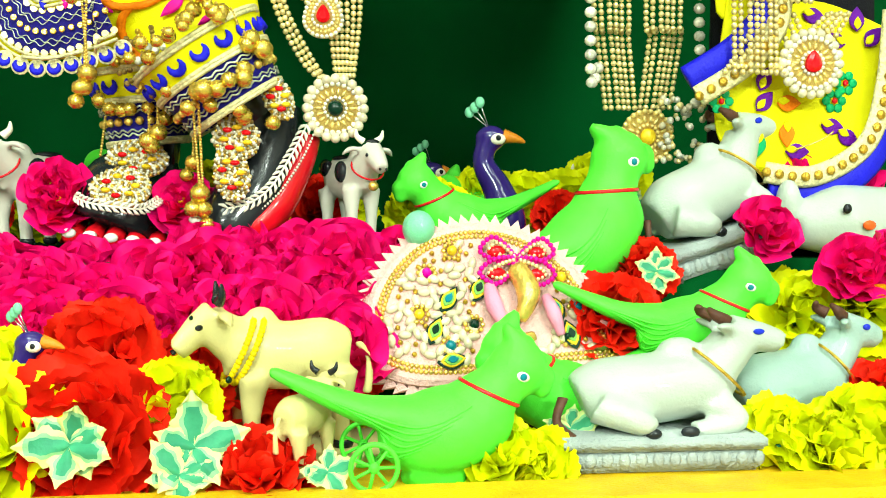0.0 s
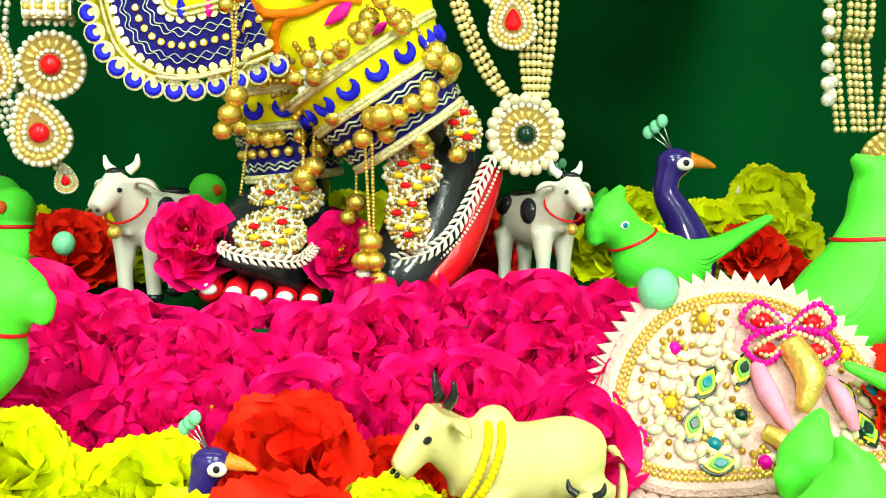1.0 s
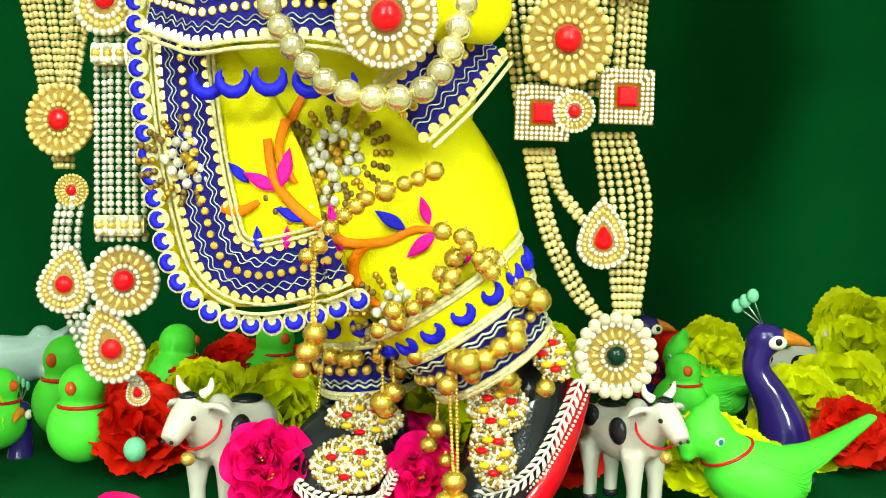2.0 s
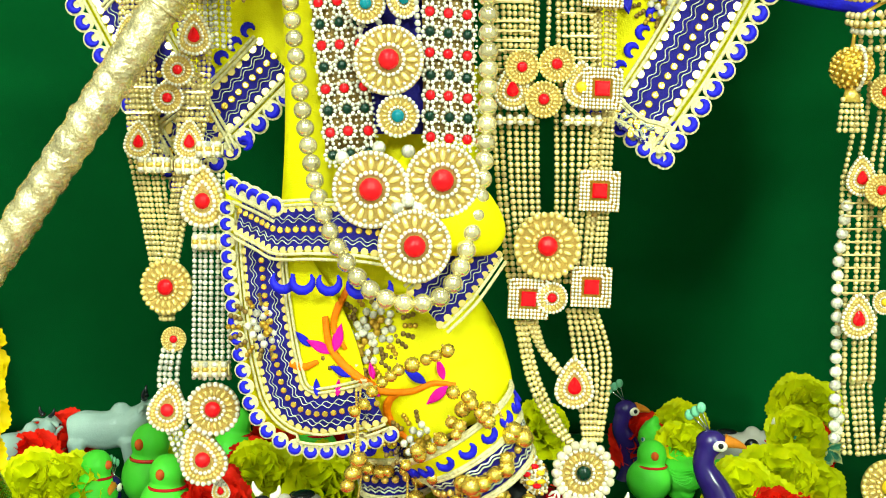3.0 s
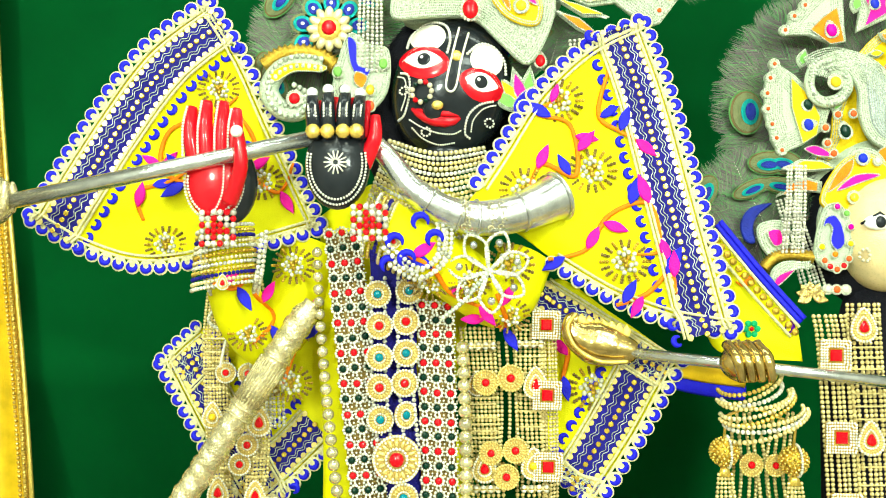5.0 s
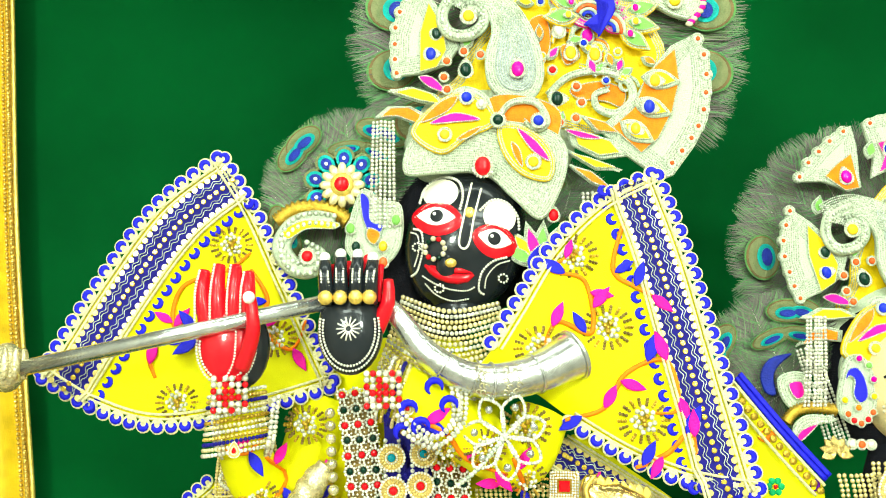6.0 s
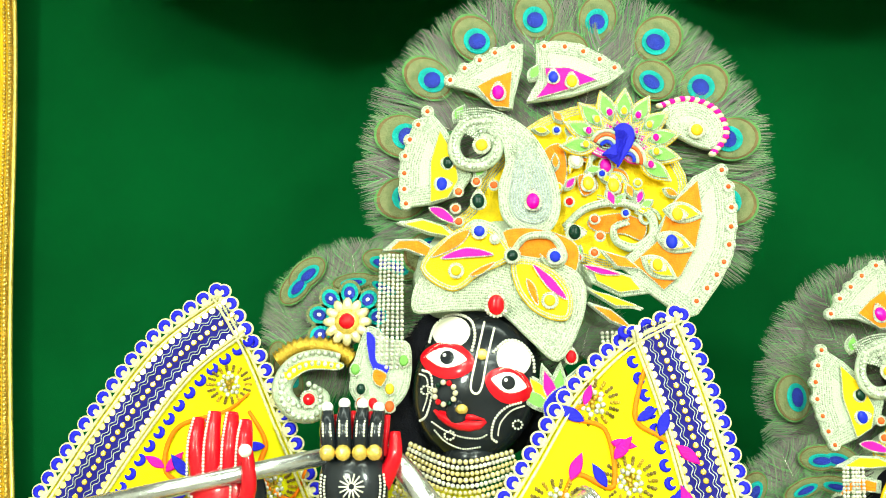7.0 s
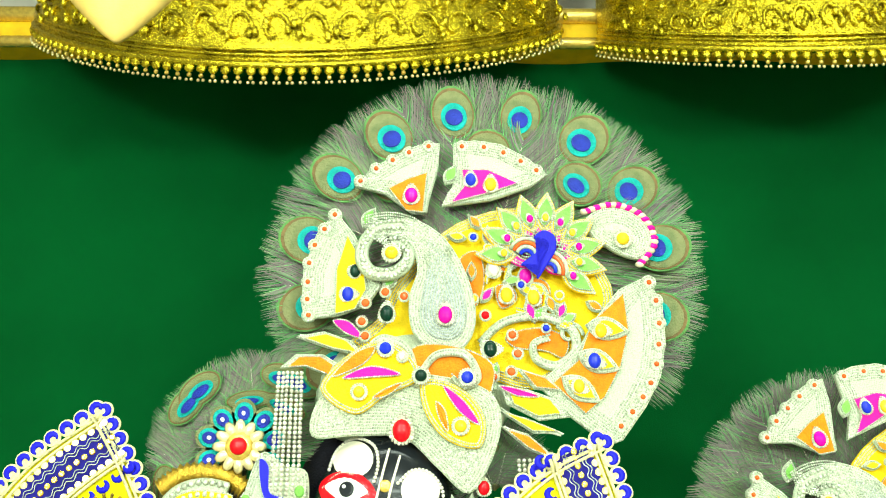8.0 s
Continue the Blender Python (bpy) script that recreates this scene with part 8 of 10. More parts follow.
for i in range(60):
    q = Vector((0.360, 0.935, 1.188)) + Vector((r2.uniform(-0.03, 0.025), r2.uniform(-0.01, 0.01), r2.uniform(-0.035, 0.03)))
    bl.ball(q, r2.uniform(0.0025, 0.004), ("crystal", "pearl", "bead")[i % 3], 6, 5)
part("bead_drop", bl, bb, "cluster of dangling beads")
c2 = thing("bead_band", (0.382, 0.840, 1.553), "wide champagne bead band with square red-stone medallions", "necklace", "bead bands")
strands(c2, [(0.374, 0.850, 1.745), (0.377, 0.845, 1.700), (0.382, 0.840, 1.515), (0.390, 0.845, 1.309), (0.394, 0.850, 1.231)], 7, 0.04, 0.003)
strands(c2, [(0.417, 0.850, 1.759), (0.416, 0.845, 1.700), (0.421, 0.840, 1.515), (0.424, 0.845, 1.296)], 7, 0.04, 0.003)
rungs(c2, [(0.415, 0.845, 1.745), (0.415, 0.840, 1.617), (0.420, 0.838, 1.426)], 20, 0.04)
for q in ((0.370, 0.830, 1.697), (0.373, 0.828, 1.596), (0.377, 0.828, 1.509), (0.382, 0.830, 1.423)):
    medal(c2, q, 0.0195, "square", "ruby_square", roll=2)
for q in ((0.408, 0.835, 1.731), (0.410, 0.830, 1.592)):
    medal(c2, q, 0.019, "drop", "ruby_drop")
medal(c2, (0.448, 0.855, 1.240), 0.0255, "round", "ruby_drop", label="round pearl pendant with a red drop stone")
for s in (-1, 1):
    strands(c2, [Vector((0.393, 0.850, 1.231)) + Vector((s * 0.02, 0, 0)), Vector((0.449, 0.860, 1.289)) + Vector((s * 0.03, 0, 0)), Vector((0.449, 0.858, 1.258)) + Vector((s * 0.012, 0, 0))], 3, 0.016, 0.003)
pr = Build()
cpt = Vector((0.448, 0.856, 1.240))
for i in range(20):
    a = 2 * math.pi * i / 20
    pr.ball(cpt + Vector((0.0275 * math.cos(a), -0.002, 0.0285 * math.sin(a))), 0.0046, "pearl", 9, 6)
part("pearl_rim", pr, c2, "rim of large pearls")
br = thing("bracelet", (0.262, 0.820, 1.656), "stack of gilt rhinestone bracelets under the gilt hand", "bracelet", "bracelets")
for j in range(9):
    c = Vector((0.265, 0.820, 1.666)) + Vector((0.003 * j, 0, -0.0068 * j))
    line = [c + Vector(((0.036 + 0.0022 * j + 0.003 * math.sin(j * 2.3)) * math.cos(a), 0.03 - 0.034 * math.sin(a), (0.012 + 0.006 * math.sin(j * 1.7)) * math.cos(a) - 0.012 * math.sin(a))) for a in [math.pi * k / 24 for k in range(25)]]
    part("bracelet_strand", beads(Build(), line, 0.0031, ("gold", "bead", "crystal", "bead", "palegold")[j % 5], 2.0), br)
for q in ((0.235, 0.850, 1.577), (0.322, 0.850, 1.565)):
    ts = thing("tassel_ball", q, "beaded gold ball with a short bead tassel", "tassel", "tassels")
    c = Vector(q)
    tb = Build().ball(c, 0.017, "oldgold", 14, 10)
    r3 = random.Random(3)
    for i in range(120):
        a, z = 2.4 * i, 1 - 2 * (i + 0.5) / 120
        tb.ball(c + Vector((math.sqrt(1 - z * z) * math.cos(a), math.sqrt(1 - z * z) * math.sin(a), z)) * 0.0175, 0.0023, "gold", 5, 4)
    part("ball", tb, ts)
    part("white_band", beads(Build(), [c + Vector((0.004, -0.0195 * math.sin(w), 0.0195 * math.cos(w))) for w in [math.pi * k / 10 for k in range(11)]], 0.002, "crystal", 1.8), ts)
    part("cord", Build().tube([c + Vector((0, 0, 0.016)), c + Vector((0.004, 0, 0.045)), Vector((0.261, 0.820, 1.636))], 0.002, "gold", 6), ts)
    ta = Build()
    ta.tube([c + Vector((0, 0, -0.016)), c + Vector((0, 0, -0.03))], [0.004, 0.009], "gold", 8)
    for i in range(5):
        beads(ta, [c + Vector((-0.008 + 0.004 * i, -0.002, -0.028)), c + Vector((-0.011 + 0.0055 * i, -0.002, -0.055))], 0.0026, "bead", 2.0, True)
    part("tassel", ta, ts, "short bead tassel")


# ---- flowers on the altar ----
M["rose"] = mat("magenta_rose_cloth", (0.97, 0.0, 0.19), 0.6, var=0.1, scale=50, bump=0.05, fine=500, col2=(0.72, 0.0, 0.11), rnd=0.14, island=0.3)
M["redpetal"] = mat("red_carnation_cloth", (0.88, 0.02, 0.003), 0.65, var=0.18, scale=50, bump=0.05, fine=500, col2=(0.75, 0.008, 0.0), rnd=0.15, island=0.2, sss=0.3)
M["yellowpetal"] = mat("yellow_carnation_cloth", (0.84, 0.84, 0.0), 0.6, var=0.1, scale=50, bump=0.05, fine=500, col2=(0.62, 0.7, 0.0), rnd=0.08, island=0.1, sss=0.3)
M["marigold"] = mat("marigold_cloth", (0.95, 0.72, 0.0), 0.6, var=0.12, scale=50, bump=0.05, rnd=0.1, island=0.2)
M["leaf"] = mat("variegated_leaf_green", (0.05, 0.34, 0.17), 0.5, var=0.2, scale=60, bump=0.06, col2=(0.03, 0.22, 0.12))
M["leafedge"] = mat("variegated_leaf_edge", (0.72, 0.76, 0.3), 0.5, var=0.1, bump=0.06)


def petal(build, m, length, width, cup, ruffle, key, rng, teeth=0):
    """One cloth petal along +z of m, cupped, with a softly ruffled or finely notched rim."""
    nu, nv = (14, 5) if teeth else (8, 5)
    ph, waves = rng.uniform(0, 6.28), rng.uniform(3.2, 5.2) if teeth else rng.uniform(2.4, 4.2)
    v = []
    for j in range(nv + 1):
        s = j / nv
        for i in range(nu + 1):
            u = i / nu * 2 - 1
            w = width * (0.25 + 0.75 * math.sin(math.pi * min(1, 0.12 + 0.60 * s)))
            z = length * s * (1 - 0.2 * u * u * s)
            if teeth and j == nv:
                z += length * 0.022 * (1 if i % 2 else -1)
            y = -cup * (s ** 1.5) + ruffle * s * s * math.sin(u * waves + ph) + 0.3 * cup * u * u + 0.16 * length * max(0.0, s - 0.7)
            v.append(m @ Vector((u * w / 2, y, z)))
    build.add(v, [(j * (nu + 1) + i, j * (nu + 1) + i + 1, (j + 1) * (nu + 1) + i + 1, (j + 1) * (nu + 1) + i) for j in range(nv) for i in range(nu)], key)


def rose_plant(seed):
    """A cloth rose at the origin, opening upward, each petal a part."""
    rng = random.Random(seed)
    ob = thing("rose", (0, 0, 0), "magenta cloth rose heaped with others on the altar step", "flower", "magenta roses")
    for ring, (n, ln, open_, r0) in enumerate(((6, 0.033, 76, 0.004), (5, 0.031, 54, 0.004), (5, 0.027, 33, 0.003), (3, 0.02, 12, 0.002))):
        for i in range(n):
            a = 360 * i / n + ring * 31 + rng.uniform(-14, 14)
            m = pose(0, 0, 0, 0, 0, a) @ pose(0, -r0, 0.006 + 0.004 * ring, open_ + rng.uniform(-10, 10), 0, 0) @ pose(0, 0, 0, 0, rng.uniform(-14, 14), 0)
            b = Build()
            petal(b, m, ln * rng.uniform(0.95, 1.2), 0.044 - 0.004 * ring, -0.007, 0.0068, "rose", rng)
            part("petal", b, ob)
    b = Build()
    for i in range(6):
        b.ball((rng.uniform(-0.003, 0.003), rng.uniform(-0.003, 0.003), 0.026), 0.0016, "amber", 5, 4)
    b.tube([(0, 0, -0.012), (0, 0, 0.01)], [0.003, 0.006], "leaf", 6)
    part("stem", b, ob)
    return ob


KIND = {"red": ("redpetal", "bright red ruffled cloth carnation"), "yellow": ("yellowpetal", "lemon yellow ruffled cloth carnation"), "marigold": ("marigold", "orange-yellow cloth marigold heaped in a vase")}


def carnation_plant(seed, kind):
    rng = random.Random(seed)
    key, label = KIND[kind]
    size = 0.8 if kind == "marigold" else 1.0
    ob = thing("carnation", (0, 0, 0), label, "flower", kind + " carnations")
    for ring, n in enumerate((9, 8, 7, 5)):
        f = ring / 3
        for i in range(n):
            a = 360 * i / n + ring * 23 + rng.uniform(-10, 10)
            m = pose(0, 0, 0, 0, 0, a) @ pose(0, -0.003, 0.003 + 0.009 * f, lerp(84, 20, f) + rng.uniform(-9, 9), 0, 0) @ pose(0, 0, 0, 0, rng.uniform(-16, 16), 0)
            b = Build()
            petal(b, m, lerp(0.038, 0.024, f) * rng.uniform(0.9, 1.1) * size, 0.043 * size, -0.005, 0.0048, key, rng, 1)
            part("petal", b, ob)
    part("stem", Build().tube([(0, 0, -0.015), (0, 0, 0.008)], [0.003, 0.007], "leaf", 6), ob)
    return ob


ROSE = [rose_plant(i) for i in range(3)]
CARN = {"red": [carnation_plant(i, "red") for i in (11, 12)], "yellow": [carnation_plant(i, "yellow") for i in (21, 22)], "marigold": [carnation_plant(31, "marigold")]}
placed = set()
rng = random.Random(5)


def flower(plant, at, scale, lean, turn):
    m = Matrix.Translation(at) @ pose(0, 0, 0, 0, 0, turn) @ pose(0, 0, 0, lean, 0, 0) @ pose(0, 0, 0, 0, 0, rng.uniform(0, 360)) @ Matrix.Scale(scale, 4)
    if plant.name in placed:
        return copy_thing(plant, m @ Matrix.Diagonal((1 / plant.scale.x, 1 / plant.scale.y, 1 / plant.scale.z, 1)))
    placed.add(plant.name)
    plant.matrix_basis = m
    return plant


rows = 7
for j in range(rows):
    s = j / (rows - 1)
    y, z = lerp(0.735, 0.885, s), lerp(0.955, 1.05, s ** 0.8)
    n = 15
    for i in range(n):
        x = lerp(-0.56, lerp(-0.005, 0.085, s), (i + 0.5 * (j % 2)) / (n - 0.5)) + rng.uniform(-0.01, 0.01)
        if -0.16 < x < 0.0 and s < 0.01:
            continue
        sunk = 0.008 * (j - 4) if j > 4 and -0.26 < x < -0.11 else 0.0
        flower(ROSE[(i + j) % 3], (x, y + rng.uniform(-0.01, 0.01), z - sunk + rng.uniform(-0.006, 0.008)), rng.uniform(0.88, 1.15), rng.uniform(25, 65), rng.uniform(-30, 30))
for q in ((-0.240, 0.930, 1.117), (-0.128, 0.930, 1.103), (-0.239, 0.930, 1.103), (0.447, 0.900, 1.131), (0.506, 0.900, 1.128), (0.382, 0.820, 1.080), (0.436, 0.760, 1.049), (0.463, 0.760, 1.053), (-0.132, 0.990, 1.110)):
    tagged(flower(ROSE[rng.randrange(3)], q, 0.85, 60, rng.uniform(-30, 30)), "magenta cloth rose tucked among the figurines")


def blooms(kind, spots):
    for at, sc, lean in spots:
        flower(CARN[kind][rng.randrange(len(CARN[kind]))], at, sc, lean, rng.uniform(-25, 25))


blooms("red", [((-0.154, 0.715, 0.991), 1.25, 60), ((-0.151, 0.655, 0.952), 1.45, 75), ((-0.055, 0.735, 0.960), 1.2, 60), ((-0.096, 0.720, 0.973), 1.0, 50), ((0.230, 0.760, 1.011), 1.1, 60), ((-0.040, 0.625, 0.927), 0.95, 25), ((0.276, 0.830, 1.046), 0.9, 50), ((0.271, 1.100, 1.094), 0.9, 50), ((0.418, 0.680, 0.960), 0.8, 50),
    ((-0.387, 1.120, 1.095), 1.2, 50), ((-0.310, 1.300, 1.109), 1.0, 60), ((0.415, 1.400, 1.100), 1.3, 70), ((0.311, 1.150, 1.062), 1.2, 60), ((-0.002, 1.050, 1.103), 1.0, 60),
    ((-0.667, 1.420, 1.097), 1.4, 60), ((-0.348, 1.420, 1.101), 1.3, 60), ((-0.374, 1.300, 1.095), 1.1, 60), ((-0.410, 1.200, 1.100), 1.1, 60), ((0.187, 1.420, 1.102), 1.3, 70), ((-0.686, 1.350, 1.094), 1.2, 60), ((-0.276, 1.420, 1.102), 1.0, 60), ((0.012, 0.780, 0.985), 1.0, 60)])
blooms("yellow", [((-0.230, 0.700, 0.979), 1.1, 50), ((-0.203, 0.640, 0.950), 1.4, 60), ((0.404, 0.800, 1.004), 1.25, 60), ((0.460, 0.780, 1.021), 1.4, 60), ((0.322, 0.655, 0.934), 0.95, 55), ((0.378, 0.650, 0.938), 1.05, 60), ((0.345, 0.632, 0.930), 0.95, 50), ((0.140, 0.640, 0.922), 0.85, 55), ((0.115, 0.640, 0.929), 0.9, 40), ((-0.101, 0.675, 0.962), 1.0, 50), ((-0.261, 0.690, 0.972), 0.9, 55), ((-0.303, 0.700, 0.997), 1.0, 50),
    ((0.444, 1.460, 1.145), 1.5, 65), ((0.208, 1.300, 1.125), 1.0, 60), ((0.262, 1.150, 1.079), 1.4, 60), ((0.342, 1.200, 1.098), 1.2, 60), ((0.100, 1.000, 1.095), 1.0, 40), ((0.133, 0.980, 1.085), 1.0, 40), ((-0.352, 1.250, 1.103), 1.2, 60), ((-0.468, 1.300, 1.099), 1.1, 60), ((-0.267, 1.200, 1.092), 1.2, 60), ((-0.116, 1.150, 1.112), 1.3, 60), ((-0.071, 1.200, 1.116), 1.2, 60), ((-0.099, 1.050, 1.100), 1.0, 50),
    ((0.433, 1.460, 1.140), 1.3, 65), ((0.240, 1.420, 1.123), 1.2, 65), ((-0.524, 1.420, 1.101), 1.2, 60), ((-0.428, 1.420, 1.105), 1.1, 60), ((-0.618, 1.200, 1.097), 1.3, 60), ((-0.274, 1.250, 1.094), 1.3, 60), ((0.307, 1.200, 1.107), 1.3, 60), ((0.242, 1.150, 1.104), 1.2, 60), ((0.032, 1.420, 1.122), 1.2, 60), ((-0.578, 1.200, 1.097), 1.2, 60), ((-0.208, 1.350, 1.071), 1.2, 60), ((-0.115, 1.350, 1.087), 1.2, 60), ((-0.034, 1.400, 1.090), 1.2, 60), ((0.109, 1.000, 1.104), 0.9, 50), ((0.368, 1.300, 1.140), 1.1, 60)])
blooms("marigold", [((-0.567, 0.900, 1.313), 1.1, 50), ((-0.562, 0.895, 1.282), 1.2, 60), ((-0.566, 0.890, 1.253), 1.2, 60), ((-0.596, 0.900, 1.298), 1.2, 50), ((-0.598, 0.890, 1.259), 1.2, 60), ((-0.562, 0.900, 1.307), 1.1, 50), ((-0.601, 0.900, 1.307), 1.2, 50), ((-0.569, 0.890, 1.212), 1.2, 60), ((-0.595, 0.890, 1.218), 1.2, 60)])
# the vase that carries the marigolds
vz = Vector((-0.602, 0.940, 1.271))
vase = Build()
prof = [(0.0, 0.045), (0.01, 0.05), (0.06, 0.062), (0.12, 0.055), (0.17, 0.035), (0.2, 0.04), (0.21, 0.045)]
n = 24
top = vz.z - 0.03 - HIGH
vase.add([(vz.x + r * math.cos(2 * math.pi * k / n), vz.y + r * math.sin(2 * math.pi * k / n), HIGH + h / 0.21 * top) for h, r in prof for k in range(n)], [(i * n + k, i * n + (k + 1) % n, (i + 1) * n + (k + 1) % n, (i + 1) * n + k) for i in range(len(prof) - 1) for k in range(n)], "brass")
solo("vase", vase, (vz.x, vz.y, HIGH), "brass vase hidden under a heap of marigolds", "vase")


def leaf_spray(at, n, size, lean, label, turn=0):
    """A rosette of lobed cloth leaves, dark in the middle and pale at the rim, opening towards the hall."""
    ob = thing("leaf_spray", at, label, "leaves", "variegated leaf sprays")
    r2 = random.Random(round(at[0] * 1000))
    n += 2
    for i in range(n):
        a = 360 * i / n + r2.uniform(-16, 16)
        m = facing(Vector(at) + Vector((0, -0.002 * (i % 3), 0)), 90 - lean, turn, 1.0, a) @ pose(0, 0, 0, 18 + r2.uniform(-14, 14), r2.uniform(-10, 10), 0)
        b = Build()
        nu, nv, v = 10, 10, []
        long, curl = size * r2.uniform(0.62, 0.92), r2.uniform(-0.25, 0.3)
        for j in range(nv + 1):
            t = j / nv
            w = long * 0.36 * math.sin(math.pi * min(1, 0.06 + 0.86 * t ** 0.8)) * (1 + 0.16 * math.sin(t * 17))
            for k in range(nu + 1):
                u = k / nu * 2 - 1
                v.append(m @ Vector((u * w, long * curl * t * t + 0.25 * abs(u) * w + 0.03 * long * math.sin(6 * u + 5 * t + i), long * t * (1 - 0.16 * u * u * t))))
        for key, lo, hi in (("leaf", 0, 1.8), ("leafmid", 1.8, 2.9), ("leafedge", 2.9, 9)):
            b.add(v, [(j * (nu + 1) + k, j * (nu + 1) + k + 1, (j + 1) * (nu + 1) + k + 1, (j + 1) * (nu + 1) + k) for j in range(nv) for k in range(nu) if lo <= max(abs(k - 4.5), j - nv + 5.6 - 0.1 * abs(k - 4.5) + 0.7 * ((j + k) % 2) * (j > 7)) < hi], key)
        part("leaf", b, ob)
    return ob


for q, n, s, le, tn in (((-0.151, 0.600, 0.963), 5, 0.036, 80, 0), ((-0.080, 0.612, 0.956), 3, 0.04, 70, 10), ((-0.088, 0.604, 0.942), 4, 0.03, 60, 0), ((0.002, 0.605, 0.940), 3, 0.026, 60, 0), ((0.278, 0.790, 1.053), 4, 0.026, 75, 0), ((-0.109, 0.700, 0.979), 3, 0.03, 50, 0), ((0.440, 1.360, 1.116), 5, 0.035, 50, 0), ((-0.672, 0.930, 1.455), 7, 0.04, 40, 0), ((0.035, 0.790, 1.004), 3, 0.03, 50, 0), ((0.171, 0.660, 0.950), 3, 0.03, 40, 0)):
    leaf_spray(q, n, s, le, "green cloth leaves with pale yellow edges", tn)


# ---- figurines on the altar ----
M["parrot"] = mat("green_plastic", (0.1, 0.8, 0.05), 0.5, var=0.06, scale=14, bump=0.05, sss=0.4, spec=0.25)
M["ivory"] = mat("ivory_resin", (0.68, 0.6, 0.24), 0.4, var=0.1, scale=22, bump=0.06, coat=0.15)
M["plaster"] = mat("white_glazed_plaster", (0.46, 0.53, 0.46), 0.35, var=0.08, scale=16, bump=0.08, coat=0.2)
M["greyglaze"] = mat("grey_blue_glaze", (0.38, 0.54, 0.48), 0.35, var=0.15, scale=16, bump=0.08, coat=0.2)
M["plinth"] = mat("pale_grey_plaster", (0.42, 0.48, 0.46), 0.55, var=0.15, scale=25, bump=0.2)
M["toywhite"] = mat("white_toy_plastic", (0.58, 0.56, 0.48), 0.35, var=0.06, scale=20, bump=0.04)
M["peanavy"] = mat("navy_lacquer", (0.03, 0.015, 0.16), 0.14, var=0.15, scale=20, bump=0.02, coat=0.6)
M["brownpaint"] = mat("brown_paint", (0.12, 0.05, 0.03), 0.45, var=0.2)
M["beak"] = mat("orange_beak", (0.85, 0.28, 0.02), 0.3, var=0.15)
M["pinkcloth"] = mat("pale_pink_lace", (0.78, 0.48, 0.44), 0.7, var=0.1, scale=200, bump=0.3)
M["pinkrib"] = mat("pink_satin", (0.85, 0.3, 0.45), 0.45, var=0.1)
M["mint"] = mat("mint_plastic", (0.2, 0.62, 0.36), 0.3, var=0.08, coat=0.3)


def islands(build, key):
    """The loose pieces of one colour in a build: their faces and middles."""
    k = build.slots.index(key)
    root = {}

    def find(i):
        while root.setdefault(i, i) != i:
            root[i] = root[root[i]]
            i = root[i]
        return i

    faces = [f for f, q in zip(build.f, build.k) if q == k]
    for f in faces:
        for i in f[1:]:
            root[find(i)] = find(f[0])
    out = {}
    for f in faces:
        out.setdefault(find(f[0]), []).append(f)
    return [(fs, sum((Vector(build.v[i]) for f in fs for i in f), Vector()) / sum(len(f) for f in fs)) for fs in out.values()]


def split_figure(build, body_keys, naming):
    """Meshes of a figurine: its body, and every loose piece of another colour named by naming(colour, middle)."""
    out = []
    for key in build.slots:
        lots = islands(build, key)
        if key in body_keys:
            lots = [([f for fs, c in lots for f in fs], None)]
        for fs, c in lots:
            used = sorted({i for f in fs for i in f})
            at = {i: n for n, i in enumerate(used)}
            b = Build().add([build.v[i] for i in used], [tuple(at[i] for i in f) for f in fs], key)
            nm, lab = ("body" if key == body_keys[0] else body_keys[1], "") if c is None else naming(key, c)
            out.append((nm, b.mesh(nm), lab))
    return out


def put(pieces, name, at, yaw, scale, label, category, group, pitch=0, roll=0, shape=(1, 1, 1)):
    ob = new(name)
    ob.empty_display_size = 0.02
    ob.matrix_world = Matrix.Translation(at) @ pose(0, 0, 0, 0, 0, yaw) @ pose(0, 0, 0, roll, -pitch, 0) @ Matrix.Diagonal((scale * shape[0], scale * shape[1], scale * shape[2], 1))
    for nm, me, lab in pieces:
        o = new(nm, me)
        o.parent = ob
        tagged(o, lab)
    return tagged(ob, label, category, group)


